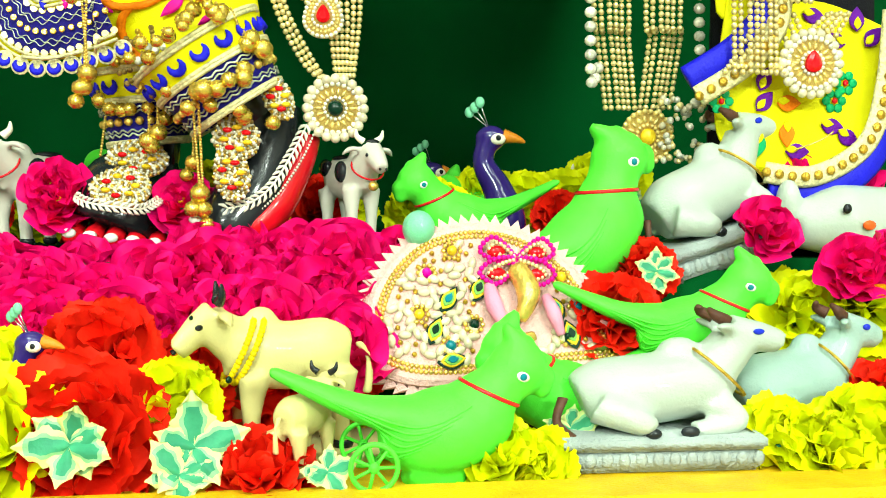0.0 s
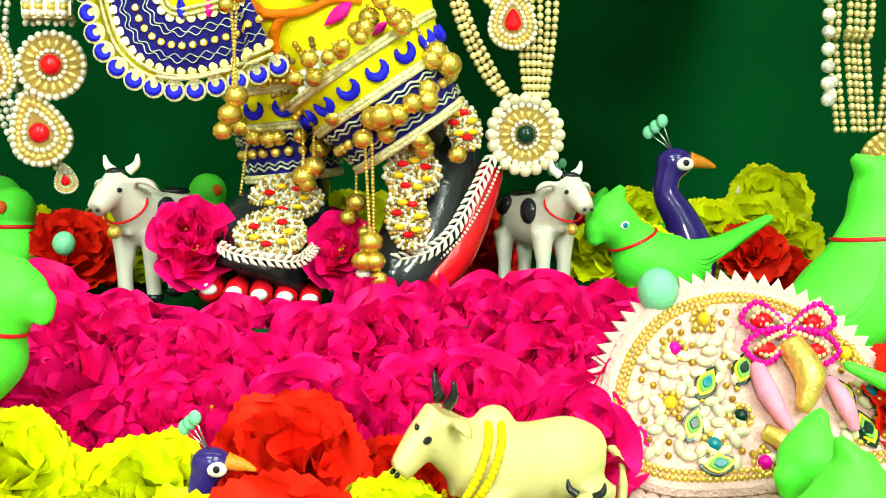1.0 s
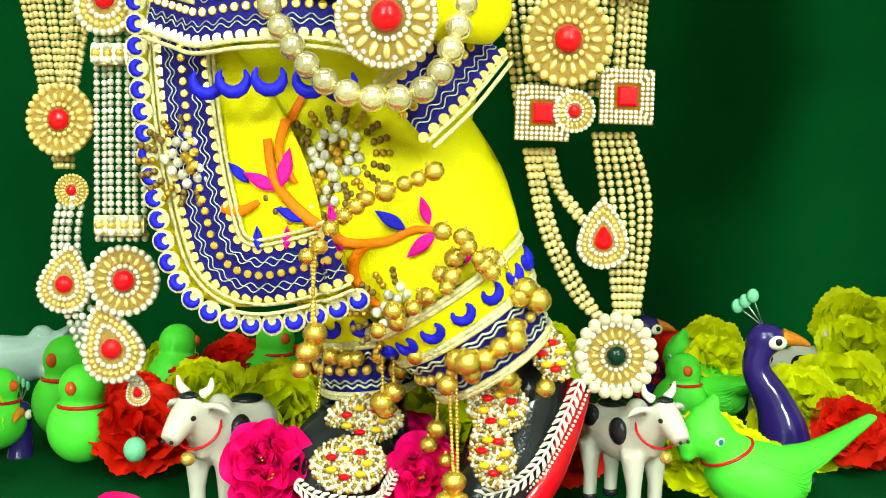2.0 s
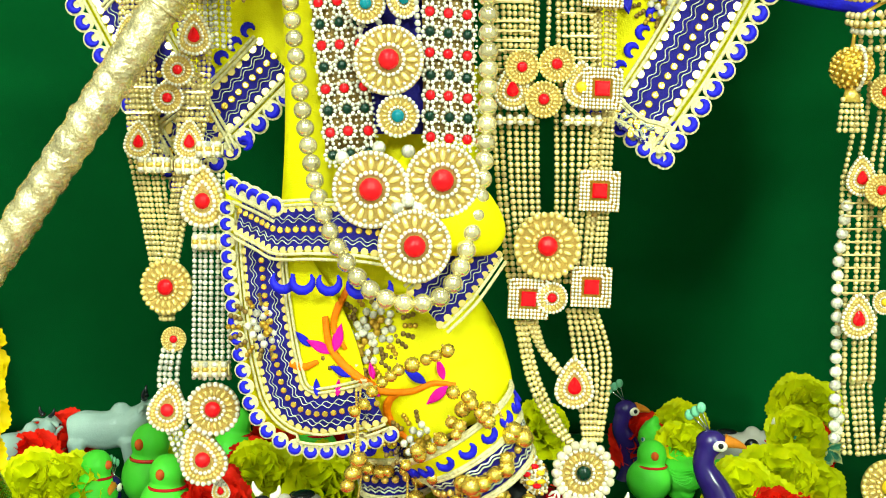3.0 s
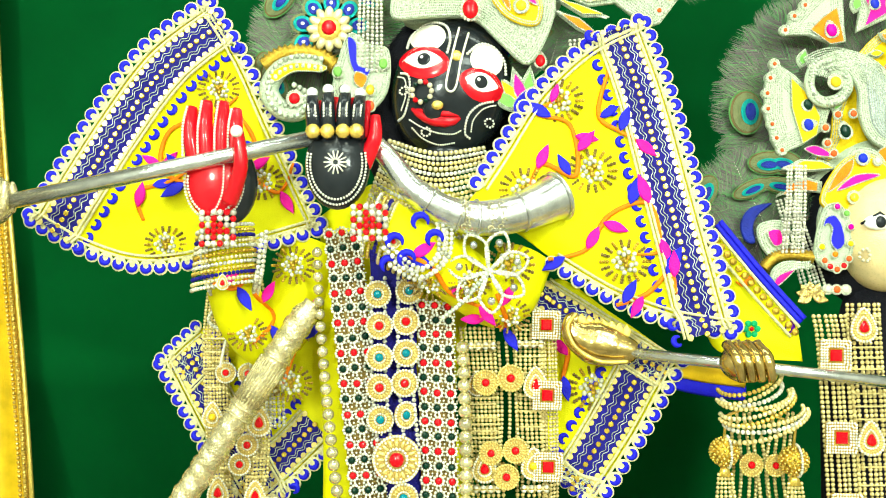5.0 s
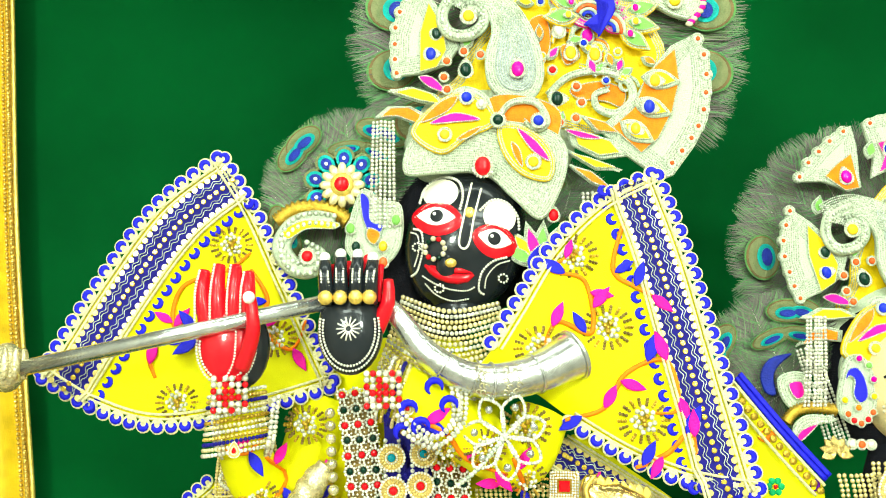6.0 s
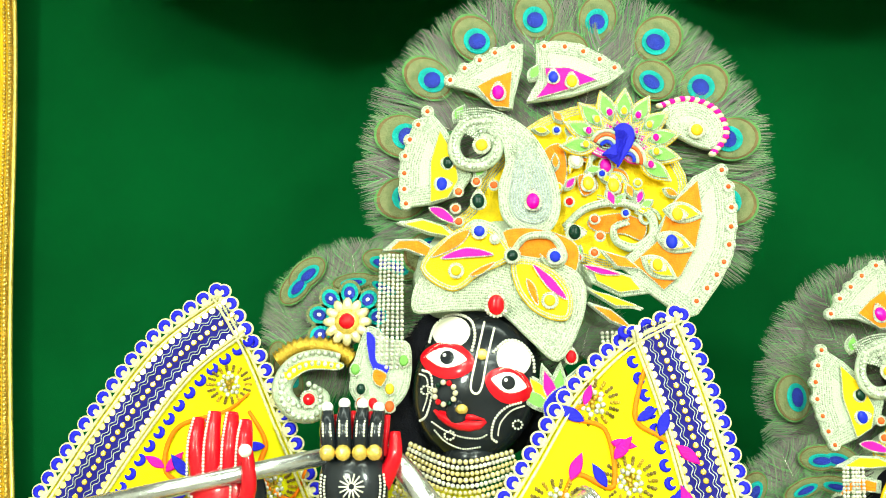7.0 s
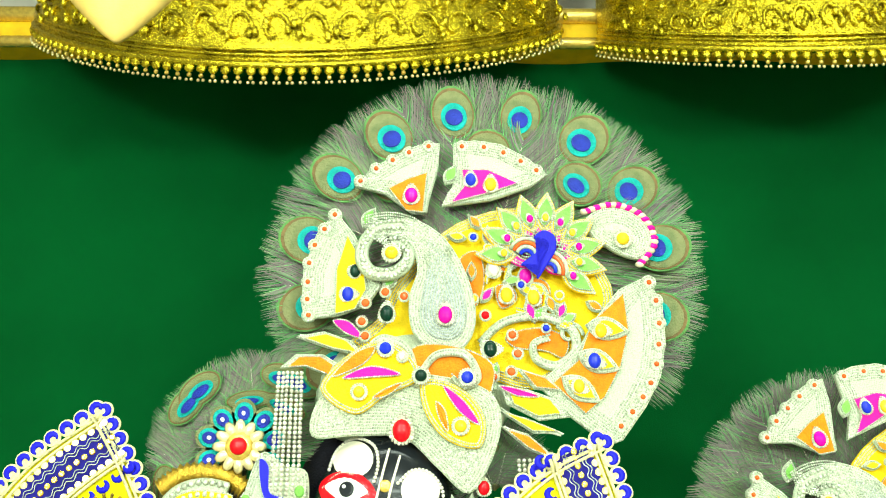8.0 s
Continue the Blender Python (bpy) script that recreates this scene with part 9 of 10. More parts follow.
def parrot_mesh(key="parrot"):
    b = Build()
    b.ball((0.004, 0, 0.036), (0.054, 0.036, 0.034), key, 20, 14, pose(0, 0, 0, 0, -10, 0))
    b.ball((0.030, 0, 0.045), (0.030, 0.030, 0.032), key, 18, 12)
    b.tube(smooth_path([(-0.02, 0, 0.046), (-0.06, 0, 0.054), (-0.1, 0, 0.071), (-0.131, 0, 0.086)], 6), [0.030, 0.019, 0.012, 0.0065], key, 14, (1, 0.6), up=(0, 0, 1))
    b.tube(smooth_path([(0.03, 0, 0.052), (0.048, 0, 0.068), (0.058, 0, 0.080)], 5), [0.028, 0.0215, 0.021], key, 14)
    b.ball((0.063, 0, 0.082), (0.0245, 0.0225, 0.0235), key, 18, 12)
    b.ball((0.083, 0, 0.074), (0.012, 0.0105, 0.0115), key, 12, 8)
    b.ball((0.083, 0, 0.066), (0.009, 0.008, 0.009), key, 12, 8)
    b.tube(smooth_path([(0.066, 0, 0.096), (0.059, 0, 0.107), (0.052, 0, 0.118)], 5), [0.017, 0.012, 0.004], key, 10, (0.7, 1))
    b.tube([(0.066, 0, 0.098), (0.075, 0, 0.106)], [0.013, 0.006], key, 10, (0.7, 1))
    b.tube([(-0.02, 0, 0.012), (-0.004, 0, -0.002), (0.02, 0, 0.0)], [0.02, 0.016, 0.010], key, 10)
    b.organic(0.0029, key, 4)
    skin = BVHTree.FromPolygons(b.v, b.f)
    for s in (-1, 1):
        for k in range(7):
            line = []
            for p in smooth_path([(0.020 - 0.008 * k, 0, 0.058 - 0.006 * k), (-0.022 - 0.004 * k, 0, 0.044 - 0.005 * k), (-0.066 + 0.004 * k, 0, 0.056 - 0.004 * k), (-0.108 + 0.012 * k, 0, 0.074 - 0.006 * k)], 7):
                hit = skin.ray_cast(Vector((p.x, s * 0.2, p.z)), Vector((0, -s, 0)))[0]
                if hit is not None:
                    line.append(hit)
            if len(line) > 4:
                b.tube(line, [0.0006, 0.0012, 0.0010, 0.0004], key, 5)
        q = skin.ray_cast(Vector((0.062, s * 0.2, 0.0785)), Vector((0, -s, 0)))[0]
        b.ball(q, (0.0055, 0.0014, 0.004), "white", 8, 6, pose(0, 0, 0, 0, 25, 0))
        b.ball(q + Vector((0, s * 0.001, 0)), (0.003, 0.0012, 0.0028), "teal", 8, 6)
    c, e = Vector((0.047, 0, 0.0605)), Vector((0.9, 0, -0.42)).normalized()
    ring = [skin.ray_cast(c, (e * math.cos(a) + Vector((0, 1, 0)) * math.sin(a)).normalized())[0] for a in [2 * math.pi * k / 28 for k in range(28)]]
    b.tube([q for q in ring if q is not None], 0.0018, "red", 6, (1, 1), closed=True, up=(0.42, 0, 0.9))
    return b


def bird_part(key, c):
    return {"red": ("collar", "thin red collar ribbon"), "white": ("eye", ""), "teal": ("pupil", ""), "coral": ("cheek", "round red cheek")}[key]


def wheel(c, r):
    b, c = Build(), Vector(c)
    b.tube([c + Vector((r * math.cos(a), 0, r * math.sin(a))) for a in [2 * math.pi * k / 28 for k in range(28)]], 0.0021, "parrot", 6, closed=True, up=(0, 1, 0))
    for k in range(7):
        a = 2 * math.pi * k / 7
        b.tube([c, c + Vector((r * math.cos(a), 0, r * math.sin(a)))], 0.0014, "parrot", 5)
    return b.ball(c, (0.0045, 0.003, 0.0045), "parrot", 8, 6)


plain = split_figure(parrot_mesh(), ["parrot"], bird_part)
wheeled = plain + [("wheel", wheel((-0.056, y, 0.0175), 0.0175).mesh("wheel"), "spoked green wheel") for y in (-0.038, 0.038)]
wheeled.append(("axle", Build().tube([(-0.056, -0.038, 0.0175), (-0.056, 0.038, 0.0175)], 0.002, "parrot", 6).mesh("axle"), ""))
G = "green plastic parrots"
put(wheeled, "parrot_figurine", (0.075, 0.630, LOW + 0.004), 4, 0.84, "bright green plastic parrot on small spoked wheels", "figurine", G)
put(plain, "parrot_figurine", Vector((0.276, 0.715, 0.985)), -14, 0.76, "bright green plastic parrot with red collar behind a bull", "figurine", G, 2)
put(plain, "parrot_figurine", Vector((0.246, 0.840, 1.040)), 14, 1.08, "large green plastic parrot looking upward, red collar", "figurine", G, 29)
put(plain, "parrot_figurine", (0.14, 0.965, HIGH + 0.005), 196, 0.82, "green plastic parrot with orange collar beside a peacock", "figurine", G)
put(plain, "parrot_figurine", Vector((0.177, 0.700, 0.937)), 200, 0.8, "green plastic parrot lying behind the white bull", "figurine", G)
put(plain, "parrot_figurine", Vector((-0.333, 0.720, 1.028)), -20, 0.75, "green plastic parrot at the roses' edge", "figurine", G, 10)
put(plain, "parrot_figurine", Vector((0.202, 1.280, 1.145)) + Vector((0, 0, -0.07)), 120, 0.8, "green plastic parrot far back among flowers", "figurine", G)


def round_bird():
    b = Build()
    b.ball((0, 0, 0.03), (0.034, 0.03, 0.032), "parrot", 18, 12)
    b.ball((0.004, 0, 0.068), (0.022, 0.021, 0.022), "parrot", 16, 12)
    b.organic(0.003, "parrot", 5)
    b.tube([(0.004 + 0.0215 * math.cos(a), 0.0205 * math.sin(a), 0.052) for a in [2 * math.pi * k / 20 for k in range(20)]], 0.002, "red", 6, closed=True, up=(0, 0, 1))
    b.ball((0.016, -0.015, 0.07), (0.0065, 0.005, 0.0065), "coral", 10, 7)
    return split_figure(b, ["parrot"], bird_part)


rb = round_bird()
for q, s, yw in (((-0.487, 1.220, 1.077), 1.15, -60), ((-0.400, 1.320, 1.090), 1.0, 60), ((0.156, 1.250, 1.072), 0.9, -40), ((-0.289, 1.300, 1.096), 1.0, 0), ((-0.551, 1.200, 1.069), 0.9, 30), ((-0.440, 1.120, 1.076), 1.0, -50)):
    put(rb, "bird_figurine", q, yw, s, "round green toy bird with a red cheek", "figurine", "round toy birds")
EGG = Build().ball((0, 0, 0.0), (0.018, 0.018, 0.02), "mint", 16, 12).mesh("mint_egg")
for q, s in (((0.077, 0.790, 1.089), 0.75), ((-0.355, 0.990, 1.116), 0.5)):
    o = new("toy_egg", EGG)
    o.matrix_world = Matrix.Translation(q) @ Matrix.Scale(s, 4)
    tagged(o, "smooth mint green plastic egg among the flowers", "toy", "mint eggs")


def cow_mesh(key, patches=False, dressed=False, horn="black"):
    """A standing cow that faces +x."""
    b = Build()
    b.tube(smooth_path([(-0.05, 0, 0.078), (-0.03, 0, 0.08), (0.0, 0, 0.076), (0.026, 0, 0.08), (0.044, 0, 0.088)], 5), [0.016, 0.025, 0.027, 0.026, 0.02], key, 16, (0.9, 1.05), up=(0, 0, 1))
    b.ball((0.022, 0, 0.104), (0.014, 0.011, 0.013), key, 12, 8)
    b.tube(smooth_path([(0.036, 0, 0.085), (0.054, 0, 0.098), (0.064, 0, 0.108)], 5), [0.022, 0.017, 0.014], key, 14)
    b.tube(smooth_path([(0.058, 0, 0.112), (0.074, 0, 0.1), (0.09, 0, 0.086)], 5), [0.0155, 0.013, 0.0085], key, 12)
    b.tube([(0.046, 0, 0.08), (0.05, 0, 0.062)], [0.012, 0.005], key, 8, (0.5, 1))
    for x, y in ((0.03, 0.015), (0.034, -0.015), (-0.042, 0.015), (-0.038, -0.015)):
        b.tube([(x, y, 0.065), (x + 0.002, y, 0.03), (x, y, 0.002)], [0.0135, 0.0078, 0.0072], key, 10)
    b.tube(smooth_path([(-0.058, 0, 0.085), (-0.068, 0, 0.07), (-0.067, 0, 0.04)], 5), [0.004, 0.003, 0.005], key, 8)
    for s in (-1, 1):
        b.tube(smooth_path([(0.056, s * 0.012, 0.113), (0.053, s * 0.026, 0.112), (0.05, s * 0.036, 0.105)], 5), [0.004, 0.008, 0.003], key, 8, (1, 0.5), up=(0, 0, 1))
    b.organic(0.003, key, 4)
    for s in (-1, 1):
        b.tube(smooth_path([(0.056, s * 0.009, 0.122), (0.055, s * 0.017, 0.128), (0.056, s * 0.019, 0.137)], 5), [0.0048, 0.0036, 0.001], horn, 8)
        b.ball((0.073, s * 0.0128, 0.104), (0.0034, 0.0016, 0.0024), "black", 8, 6)
        b.ball((0.092, s * 0.0045, 0.086), (0.0022, 0.0018, 0.0018), "black", 6, 5)
    for x, y in ((0.03, 0.015), (0.034, -0.015), (-0.042, 0.015), (-0.038, -0.015)):
        b.ball((x, y, 0.004), (0.0092, 0.0086, 0.006), "black", 10, 6)
    if patches:
        for c, r in (((0.02, -0.0225, 0.085), (0.013, 0.007, 0.014)), ((-0.03, -0.02, 0.092), (0.014, 0.008, 0.012)), ((0.02, 0.0225, 0.085), (0.013, 0.007, 0.014)), ((-0.02, 0.0, 0.1045), (0.018, 0.014, 0.005)), ((0.064, 0, 0.121), (0.008, 0.009, 0.004))):
            b.ball(c, r, "black", 12, 8)
        b.tube([(0.05 + 0.014 * math.cos(a), 0.0215 * math.sin(a), 0.088 - 0.014 * math.cos(a)) for a in [2 * math.pi * k / 20 for k in range(20)]], 0.0014, "red", 5, closed=True, up=(1, 0, 1))
        b.ball((0.066, 0, 0.066), 0.0065, "gold", 10, 8)
    if dressed:
        for r, x in ((0.0245, 0.040), (0.0265, 0.032)):
            beads(b, [Vector((x + 0.012 * math.cos(a), r * math.sin(a), 0.085 - 0.026 * math.cos(a) - 0.003)) for a in [2 * math.pi * k / 30 for k in range(30)]], 0.0028, "marigold", 1.4, False, True)
        for q in ((0.05, -0.018, 0.062), (0.036, -0.027, 0.078), (0.05, 0.018, 0.062)):
            b.ball(q, 0.003, "emerald", 7, 5)
        for i in range(5):
            b.ball((0.0745 + 0.001 * i, (i - 2) * 0.0035, 0.1115), 0.0019, "ruby" if i % 2 else "emerald", 6, 4)
        # the head looks round to the side
        b.v = [(x, y + 0.55 * max(0.0, x - 0.046), z) for x, y, z in b.v]
    return b


def cow_part(key, c):
    if key == "black" or key == "toywhite":
        return ("hoof", "") if c.z < 0.012 else ("horn", "") if c.z > 0.118 and abs(c.y) > 0.004 else ("nostril", "") if c.x > 0.086 else ("eye", "") if c.x > 0.068 else ("patch", "black patch")
    return {"red": ("collar", "thin red collar"), "gold": ("bell", "small gold bell"), "marigold": ("garland_bead", ""), "emerald": ("bead", "dark green bead"), "ruby": ("forehead_mark", "")}[key]


C = "standing cow figurines"
cow = cow_mesh("ivory", dressed=True)
cow.plate([(p.x, p.z) for p in smooth_path([(-0.09, 0, -0.045), (0.06, 0, -0.05), (0.09, 0, 0.0), (0.05, 0, 0.045), (-0.08, 0, 0.04)], 4, True)], 0.006, "ivory", pose(0, 0, -0.005, -90, 0, 0), 0.002)
put(split_figure(cow, ["ivory", "garland", "marigold"], cow_part), "cow_figurine", (-0.026, 0.70, LOW + 0.008), 193, 0.88, "ivory resin cow with garland and painted forehead on a base", "figurine", C)
calf = cow_mesh("ivory", dressed=False)
calf.tube([(0.045 + 0.012 * math.cos(a), 0.02 * math.sin(a), 0.09) for a in [2 * math.pi * k / 20 for k in range(20)]], 0.005, "red", 6, closed=True, up=(0, 0, 1))
put(split_figure(calf, ["ivory"], cow_part), "calf_figurine", (-0.014, 0.640, LOW + 0.004), 62, 0.52, "small ivory resin calf with red collar beside its mother", "figurine", C)
pc = split_figure(cow_mesh("toywhite", True, horn="cream"), ["toywhite"], lambda key, c: ("horn", "") if key == "cream" else cow_part(key, c))
put(pc, "cow_figurine", (-0.272, 0.965, HIGH + 0.012), -118, 0.82, "white toy cow with black patches and a bell", "figurine", "pied toy cows")
put(pc, "cow_figurine", (0.025, 0.945, HIGH + 0.018), -65, 0.74, "white toy cow with black patches and red collar", "figurine", "pied toy cows")
gc = split_figure(cow_mesh("greyglaze"), ["greyglaze"], cow_part)
put(gc, "cow_figurine", Vector((-0.601, 1.400, 1.054)), 10, 1.0, "grey-blue toy cow standing among far flowers", "figurine", "far toy cows")
put(pc, "cow_figurine", Vector((0.301, 1.330, 1.061)), -15, 0.8, "white toy cow far back among yellow flowers", "figurine", "far toy cows")
put(gc, "cow_figurine", Vector((-0.702, 1.350, 1.056)), 60, 0.8, "pale toy cow half hidden by red flowers", "figurine", "far toy cows")


def bull_mesh(key, plinth=True):
    """A kneeling bull that faces +x on a plinth."""
    b = Build()
    b.tube(smooth_path([(-0.055, 0, 0.036), (-0.035, 0, 0.042), (0.0, 0, 0.046), (0.03, 0, 0.052), (0.045, 0, 0.064)], 5), [0.022, 0.033, 0.034, 0.031, 0.022], key, 18, (0.95, 1.0), up=(0, 0, 1))
    b.ball((0.018, 0, 0.082), (0.016, 0.012, 0.013), key, 12, 8)
    b.tube(smooth_path([(0.04, 0, 0.062), (0.054, 0, 0.082), (0.06, 0, 0.094)], 5), [0.022, 0.019, 0.017], key, 14)
    b.tube(smooth_path([(0.054, 0, 0.098), (0.076, 0, 0.094), (0.094, 0, 0.088)], 5), [0.0185, 0.015, 0.0105], key, 14)
    for s in (-1, 1):
        b.tube(smooth_path([(0.04, s * 0.02, 0.035), (0.052, s * 0.026, 0.018), (0.02, s * 0.031, 0.013)], 5), [0.014, 0.01, 0.008], key, 10)
        b.tube(smooth_path([(-0.045, s * 0.024, 0.035), (-0.02, s * 0.034, 0.022), (-0.012, s * 0.034, 0.014)], 5), [0.018, 0.013, 0.009], key, 10)
        b.tube([(0.05, s * 0.014, 0.104), (0.04, s * 0.028, 0.108)], [0.007, 0.004], key, 8)
    b.organic(0.0032, key, 5)
    for s in (-1, 1):
        b.tube(smooth_path([(0.048, s * 0.012, 0.112), (0.04, s * 0.018, 0.117), (0.036, s * 0.012, 0.123)], 4), [0.006, 0.005, 0.002], "brownpaint", 8)
        b.ball((0.072, s * 0.0155, 0.101), (0.0042, 0.0016, 0.003), "sapphire", 8, 6)
        b.ball((0.016, s * 0.0385, 0.0125), (0.007, 0.004, 0.0055), "black", 10, 6)
        b.ball((-0.01, s * 0.0395, 0.0115), (0.006, 0.004, 0.005), "black", 10, 6)
    b.tube(smooth_path([(-0.068, -0.012, 0.04), (-0.074, -0.02, 0.02), (-0.066, -0.03, 0.004)], 5), [0.004, 0.003, 0.007], "brownpaint", 8)
    b.tube([(0.045 + 0.02 * math.cos(a), 0.0275 * math.sin(a), 0.062 - 0.024 * math.cos(a)) for a in [2 * math.pi * k / 24 for k in range(24)]], 0.0015, "oldgold", 5, closed=True, up=(1, 0, 1))
    if plinth:
        box(b, -0.076, 0.07, -0.044, 0.044, -0.004, 0.009, "plinth", 0.003)
        box(b, -0.072, 0.066, -0.04, 0.04, -0.024, -0.004, "plinth", 0.003)
        for i in range(12):
            b.ball((-0.066 + 0.0118 * i, -0.04, -0.012), (0.0045, 0.003, 0.007), "plinth", 7, 5)
    naming = {"brownpaint": ("horn", "brown painted horn"), "sapphire": ("eye", "painted blue eye"), "black": ("hoof", "black painted hoof"), "oldgold": ("neck_cord", "thin gold neck cord")}
    return split_figure(b, [key, "plinth"], lambda k, c: ("tail", "brown painted tail tip") if k == "brownpaint" and c.x < 0 else naming[k])


B = "kneeling bull figurines"
bu = bull_mesh("plaster")
put(bu, "bull_figurine", (0.232, 0.662, LOW + 0.0185), -2, 0.78, "white plaster kneeling bull on a grey plinth", "figurine", B, shape=(1.27, 1.1, 0.95))
put(bu, "bull_figurine", Vector((0.366, 0.880, 1.077)), 6, 0.95, "white plaster kneeling bull tilted on its plinth", "figurine", B, 17)
put(bull_mesh("greyglaze", False), "bull_figurine", Vector((0.352, 0.700, 0.934)), 4, 0.8, "grey-blue glazed kneeling bull with orange garland", "figurine", B)
lc = Build()
lc.tube(smooth_path([(-0.06, 0, 0.03), (-0.02, 0, 0.035), (0.03, 0, 0.034), (0.055, 0, 0.045)], 5), [0.016, 0.03, 0.03, 0.02], "plaster", 16, up=(0, 0, 1))
lc.tube(smooth_path([(0.05, 0, 0.045), (0.062, 0, 0.07), (0.07, 0, 0.085)], 5), [0.02, 0.016, 0.015], "plaster", 12)
lc.tube([(0.064, 0, 0.088), (0.09, 0, 0.078)], [0.015, 0.009], "plaster", 12)
lc.ball((-0.064, 0, 0.05), (0.01, 0.012, 0.02), "plaster", 10, 8)
lc.tube([(0.03, -0.02, 0.02), (0.0, -0.034, 0.01)], [0.012, 0.008], "plaster", 8)
lc.organic(0.0032, "plaster", 5)
for q, r in (((-0.03, -0.029, 0.045), 0.004), ((0.01, -0.031, 0.03), 0.006), ((0.03, -0.031, 0.022), 0.005)):
    lc.ball(q, (r, 0.002, r), "black", 8, 6)
lc.ball((-0.012, -0.031, 0.032), (0.006, 0.002, 0.004), "coral", 8, 6)
for i in range(6):
    lc.ball((0.05 + 0.002 * i, -0.018, 0.055 - 0.006 * i), 0.004, "amber", 7, 5)
put(split_figure(lc, ["plaster"], lambda k, c: {"black": ("painted_spot", "black painted spot"), "coral": ("painted_mark", "orange painted mark"), "amber": ("garland_bead", "amber garland bead")}[k]), "cow_figurine", Vector((0.501, 0.860, 1.054)), 4, 1.15, "white plaster reclining cow with painted face spots", "figurine", B)


def peacock_mesh(key="peanavy"):
    """Neck, head and crest of a peacock with a low body, facing +x."""
    b = Build()
    b.tube(smooth_path([(-0.01, 0, -0.02), (0.004, 0, 0.02), (-0.004, 0, 0.055), (-0.02, 0, 0.085), (-0.016, 0, 0.108)], 6), [0.03, 0.024, 0.017, 0.0125, 0.012], key, 16)
    b.ball((-0.012, 0, 0.113), (0.018, 0.014, 0.0145), key, 16, 10)
    b.ball((-0.01, 0, -0.02), (0.045, 0.03, 0.024), key, 14, 10)
    b.organic(0.0028, key, 4)
    b.tube(smooth_path([(0.002, 0, 0.115), (0.016, 0, 0.112), (0.026, 0, 0.108)], 4), [0.0085, 0.005, 0.0012], "beak", 8)
    for s in (-1, 1):
        b.ball((-0.004, s * 0.0105, 0.111), (0.009, 0.005, 0.0065), "cream", 10, 6)
        b.ball((-0.003, s * 0.0148, 0.112), (0.0032, 0.002, 0.0032), "black", 8, 6)
    for i in range(3):
        t = (-0.024 - 0.006 * i, 0.004 * (i - 1), 0.152 - 0.005 * i)
        b.tube([(-0.014, 0, 0.124), t], 0.0007, "silver", 4)
        b.ball(t, (0.0055, 0.003, 0.0065), "mint", 8, 6)
    return split_figure(b, [key], lambda k, c: {"beak": ("beak", "orange beak"), "cream": ("cheek", "pale cheek"), "black": ("eye", ""), "silver": ("crest_wire", ""), "mint": ("crest_bead", "mint crest bead")}[k])


pk = peacock_mesh()
K = "peacock figurines"
put(pk, "peacock_figurine", (0.2, 1.085, 1.072), -12, 1.02, "glossy navy peacock with beaded wire crest among flowers", "figurine", K)
put(pk, "peacock_figurine", Vector((-0.190, 0.660, 1.018)) + Vector((0.006, 0, -0.070)), -10, 0.6, "navy peacock with orange beak before the roses", "figurine", K)
put(pk, "peacock_figurine", (0.168, 1.40, 1.05), 10, 1.0, "navy and teal peacock far back by the curtain", "figurine", K)
put(pk, "peacock_figurine", Vector((-0.528, 1.200, 1.073)) + Vector((0, 0, -0.06)), -80, 0.8, "navy peacock turned forward among red flowers", "figurine", K)

# the pearl-sewn fan cap lying on the altar
fc = Vector((0.130, 0.765, 1.019))
cap2 = thing("fan_headdress", fc, "pink fan-shaped headdress sewn with pearls, gold braid and lace", "headdress")
m = facing(fc, 25, -4, 1.0, 2)
outl = smooth_path([(-0.098, 0, -0.035), (-0.092, 0, 0.02), (-0.06, 0, 0.062), (-0.01, 0, 0.078), (0.04, 0, 0.066), (0.078, 0, 0.03), (0.1, 0, -0.015), (0.112, 0, -0.04), (0.06, 0, -0.048), (-0.02, 0, -0.06), (-0.07, 0, -0.058)], 5, True)
o2 = [(p.x, p.z) for p in outl]
part("base", Build().plate(o2, 0.012, "pinkcloth", m, 0.004), cap2)
tz = Build()
for p, t in even_path(outl, 0.0085, True):
    q = Vector((p.x, 0, p.z))
    d = q.normalized()
    e = Vector((-d.z, 0, d.x))
    tz.add([m @ (q + e * 0.0055 + Vector((0, -0.006, 0))), m @ (q - e * 0.0055 + Vector((0, -0.006, 0))), m @ (q + d * 0.011 + Vector((0, -0.004, 0))), m @ (q + e * 0.0055), m @ (q - e * 0.0055), m @ (q + d * 0.011 + Vector((0, -0.002, 0)))], [(0, 1, 2), (3, 5, 4), (0, 2, 5, 3), (1, 4, 5, 2), (0, 3, 4, 1)], "pinkcloth", soft=False)
part("pointed_lace", tz, cap2, "pale pink pointed lace edge")
gb = Build()
for d in (0.010, 0.014):
    beads(gb, [m @ Vector((x, -0.0125, z)) for x, z in inset(o2, d)], 0.0021, "gold", 1.8, True, True)
part("gold_braid", gb, cap2, "gold braid")
r2 = random.Random(12)
pl, gd = Build(), Build()
tries, kept = 0, []
inner = inset(o2, 0.019)


def inside(x, z, poly):
    c = False
    for (x0, z0), (x1, z1) in zip(poly, poly[1:] + poly[:1]):
        if (z0 > z) != (z1 > z) and x < (x1 - x0) * (z - z0) / (z1 - z0) + x0:
            c = not c
    return c


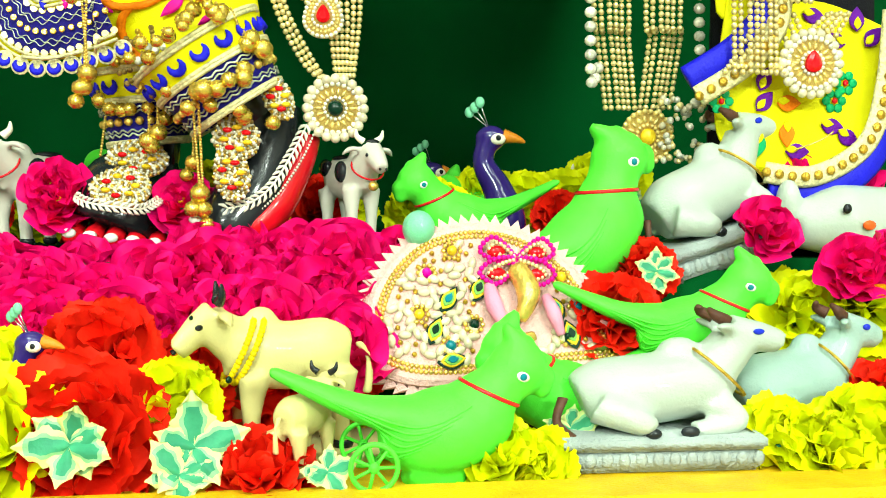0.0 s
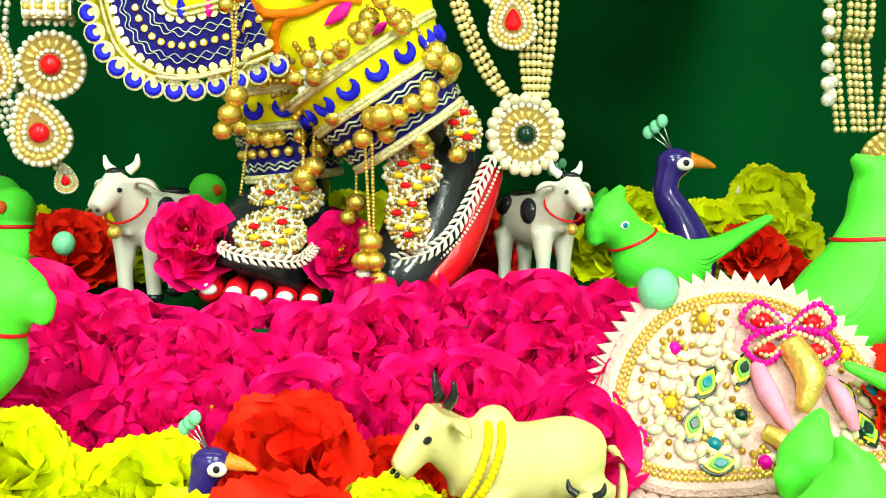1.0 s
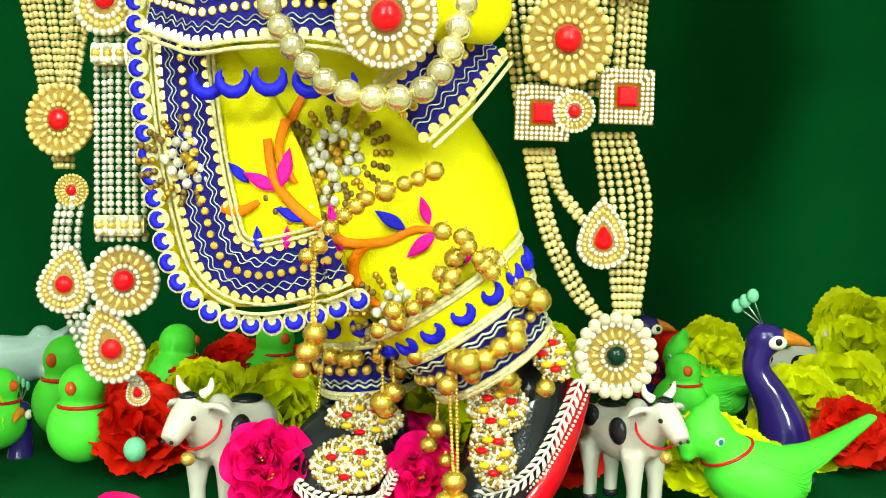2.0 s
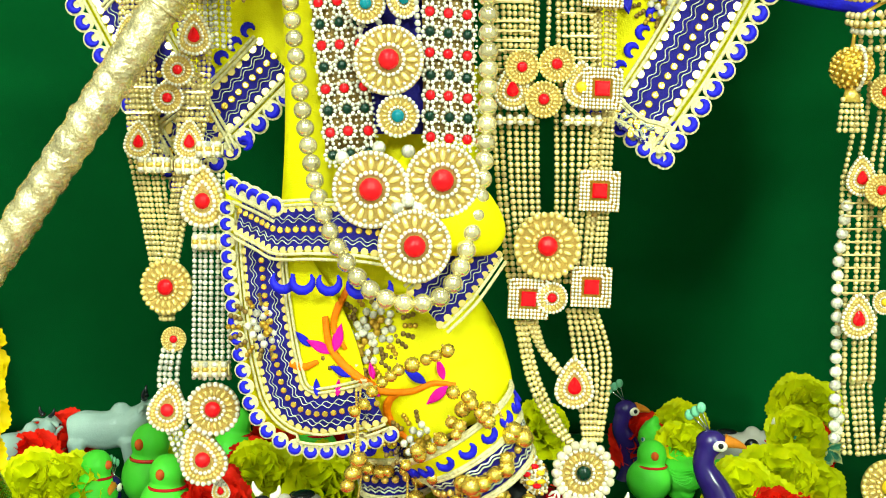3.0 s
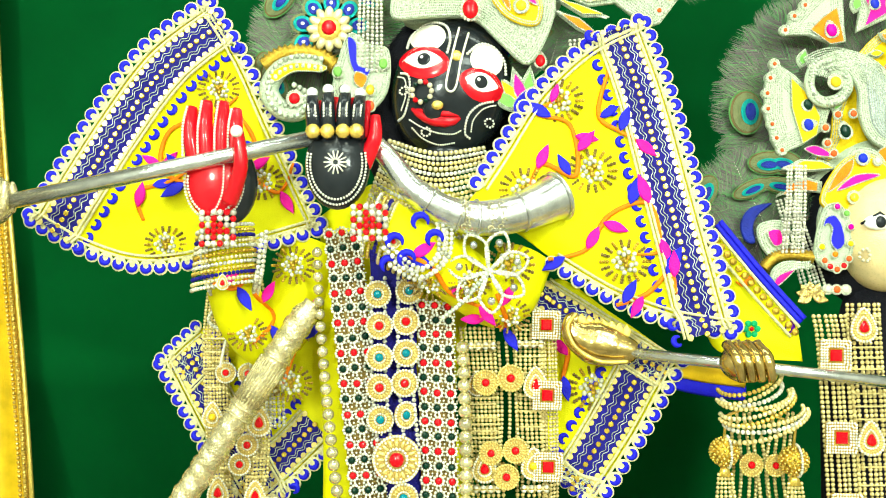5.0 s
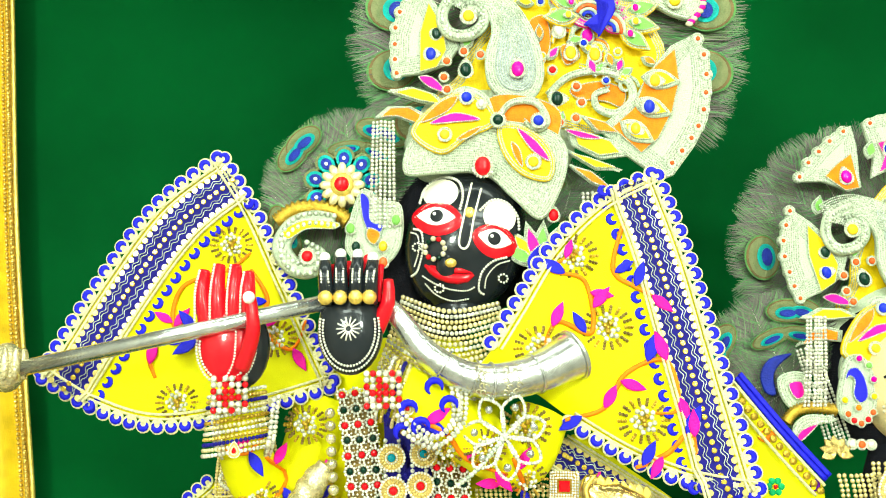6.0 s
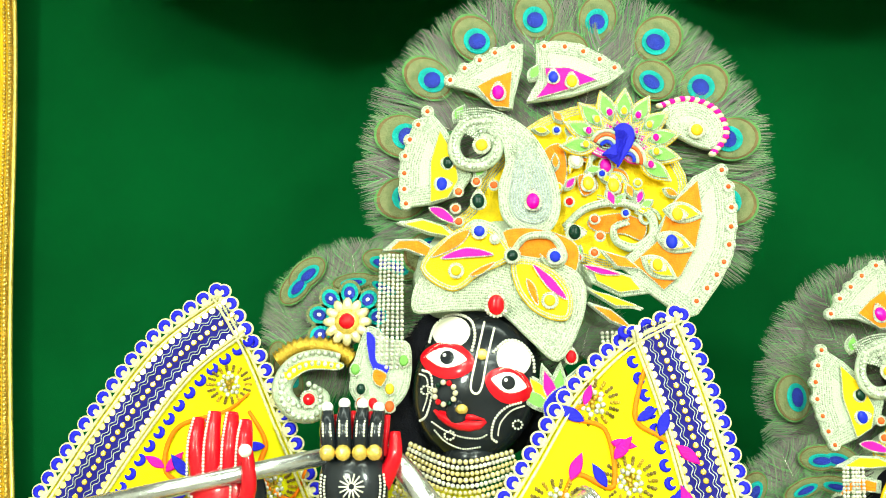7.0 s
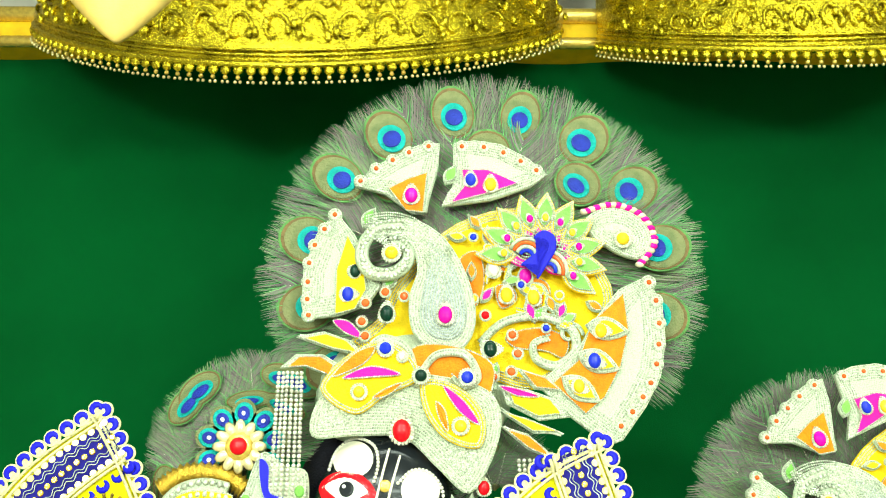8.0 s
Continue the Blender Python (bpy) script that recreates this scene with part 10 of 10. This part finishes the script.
while len(kept) < 300 and tries < 6000:
    tries += 1
    x, z = r2.uniform(-0.1, 0.11), r2.uniform(-0.06, 0.08)
    if inside(x, z, inner) and all((x - a) ** 2 + (z - b) ** 2 > 0.0062 ** 2 for a, b in kept) and not (abs(x - 0.02) < 0.032 and -0.03 < z < 0.05):
        kept.append((x, z))
for i, (x, z) in enumerate(kept):
    a = r2.uniform(0, 360)
    if i % 5 < 3:
        pl.ball(m @ Vector((x, -0.0135, z)), (0.0058, 0.0034, 0.0034), "pearl", 8, 6, m.to_3x3().normalized() @ pose(0, 0, 0, 0, a, 0).to_3x3())
    else:
        gd.ball(m @ Vector((x, -0.0135, z)), 0.0022, "oldgold", 7, 5)
part("pearl_embroidery", pl, cap2, "oval seed pearls")
part("gold_bead_work", gd, cap2, "small gold beads")
for x, z, k in ((-0.05, 0.03, "rosegem"), (-0.03, 0.05, "amber"), (-0.055, -0.005, "amber"), (0.0, -0.04, "rosegem"), (0.058, 0.03, "amber"), (0.07, 0.005, "teal"), (-0.012, -0.012, "emerald"), (-0.03, -0.03, "teal"), (0.062, -0.02, "emerald")):
    fb = Build()
    c = m @ Vector((x, -0.0145, z))
    for i in range(10):
        a = 2 * math.pi * i / 10
        fb.ball(m @ Vector((x + 0.0068 * math.cos(a), -0.014, z + 0.0068 * math.sin(a))), 0.0021, "gold", 6, 5)
    fb.ball(c, 0.0044, k, 9, 7)
    part("stone_flower", fb, cap2, "stone set in a gold ring")
for x, z, roll, key in ((-0.032, 0.008, 30, "teal"), (-0.042, -0.018, 20, "emerald"), (-0.028, -0.042, 80, "teal"), (0.052, 0.004, -30, "teal"), (0.064, -0.018, -20, "emerald"), (-0.008, 0.018, 20, "emerald")):
    mm = m @ facing((x, -0.0145, z), roll=roll)
    ab = Build()
    for k, (kk, h) in enumerate((("emerald", 0.0), ("amber", 0.0012), ("leafgreen", 0.0024), (key, 0.0036))):
        ab.plate([(a, b - 0.013 * (1 - 0.22 * k)) for a, b in leaf_outline(0.026 * (1 - 0.22 * k), 0.014 * (1 - 0.2 * k), 7)], 0.0012, kk, mm @ Matrix.Translation((0, -h, 0)), 0.0004)
    part("almond_inlay", ab, cap2, "almond-shaped green and gold embroidered eye")
bw = Build()
for s in (-1, 1):
    for up, ln in ((0.22, 0.030), (-0.42, 0.030)):
        lp = [m @ p for p in smooth_path([(0.022, -0.018, 0.042), (0.022 + s * ln * 0.6, -0.024, 0.042 + ln * (up + 0.35)), (0.022 + s * ln, -0.02, 0.042 + ln * up), (0.022 + s * ln * 0.5, -0.02, 0.042 + ln * (up - 0.3))], 6, True)]
        beads(bw, lp, 0.0023, "magenta", 1.8, True, True)
        lp2 = [m @ p for p in smooth_path([(0.022, -0.018, 0.042), (0.022 + s * ln * 0.5, -0.024, 0.042 + ln * (up + 0.18)), (0.022 + s * ln * 0.75, -0.02, 0.042 + ln * up), (0.022 + s * ln * 0.4, -0.02, 0.042 + ln * (up - 0.12))], 6, True)]
        beads(bw, lp2, 0.002, "palegold", 1.8, True, True)
        bw.ball(m @ Vector((0.022 + s * ln * 0.55, -0.019, 0.042 + ln * up)), (0.008, 0.004, 0.005), "ruby", 8, 6)
part("bow", bw, cap2, "beaded magenta bow")
kn = Build()
kn.tube([m @ p for p in smooth_path([(0.022, -0.018, 0.034), (0.03, -0.024, 0.012), (0.024, -0.02, -0.01)], 6)], [0.009, 0.010, 0.004], "gold", 10)
kn.tube([m @ p for p in smooth_path([(0.0, -0.016, 0.02), (0.004, -0.022, 0.0), (0.016, -0.02, -0.022)], 6)], [0.005, 0.007, 0.003], "pinkrib", 10)
kn.tube([m @ p for p in smooth_path([(0.045, -0.016, 0.012), (0.05, -0.022, -0.004), (0.056, -0.018, -0.02)], 6)], [0.004, 0.006, 0.003], "pinkrib", 10)
kn.tube([m @ p for p in smooth_path([(0.0, -0.018, -0.022), (0.016, -0.024, -0.03), (0.034, -0.02, -0.022)], 6)], [0.005, 0.007, 0.004], "gold", 8)
part("knot", kn, cap2, "gold and pink ribbon knot")
bk = Build()
box(bk, 0.16, 0.28, 0.70, 0.80, LOW, LOW + 0.03, "hair", 0.006)
solo("dark_tray", bk, (0.22, 0.75, LOW), "dark lacquered tray under the headdress", "tray")
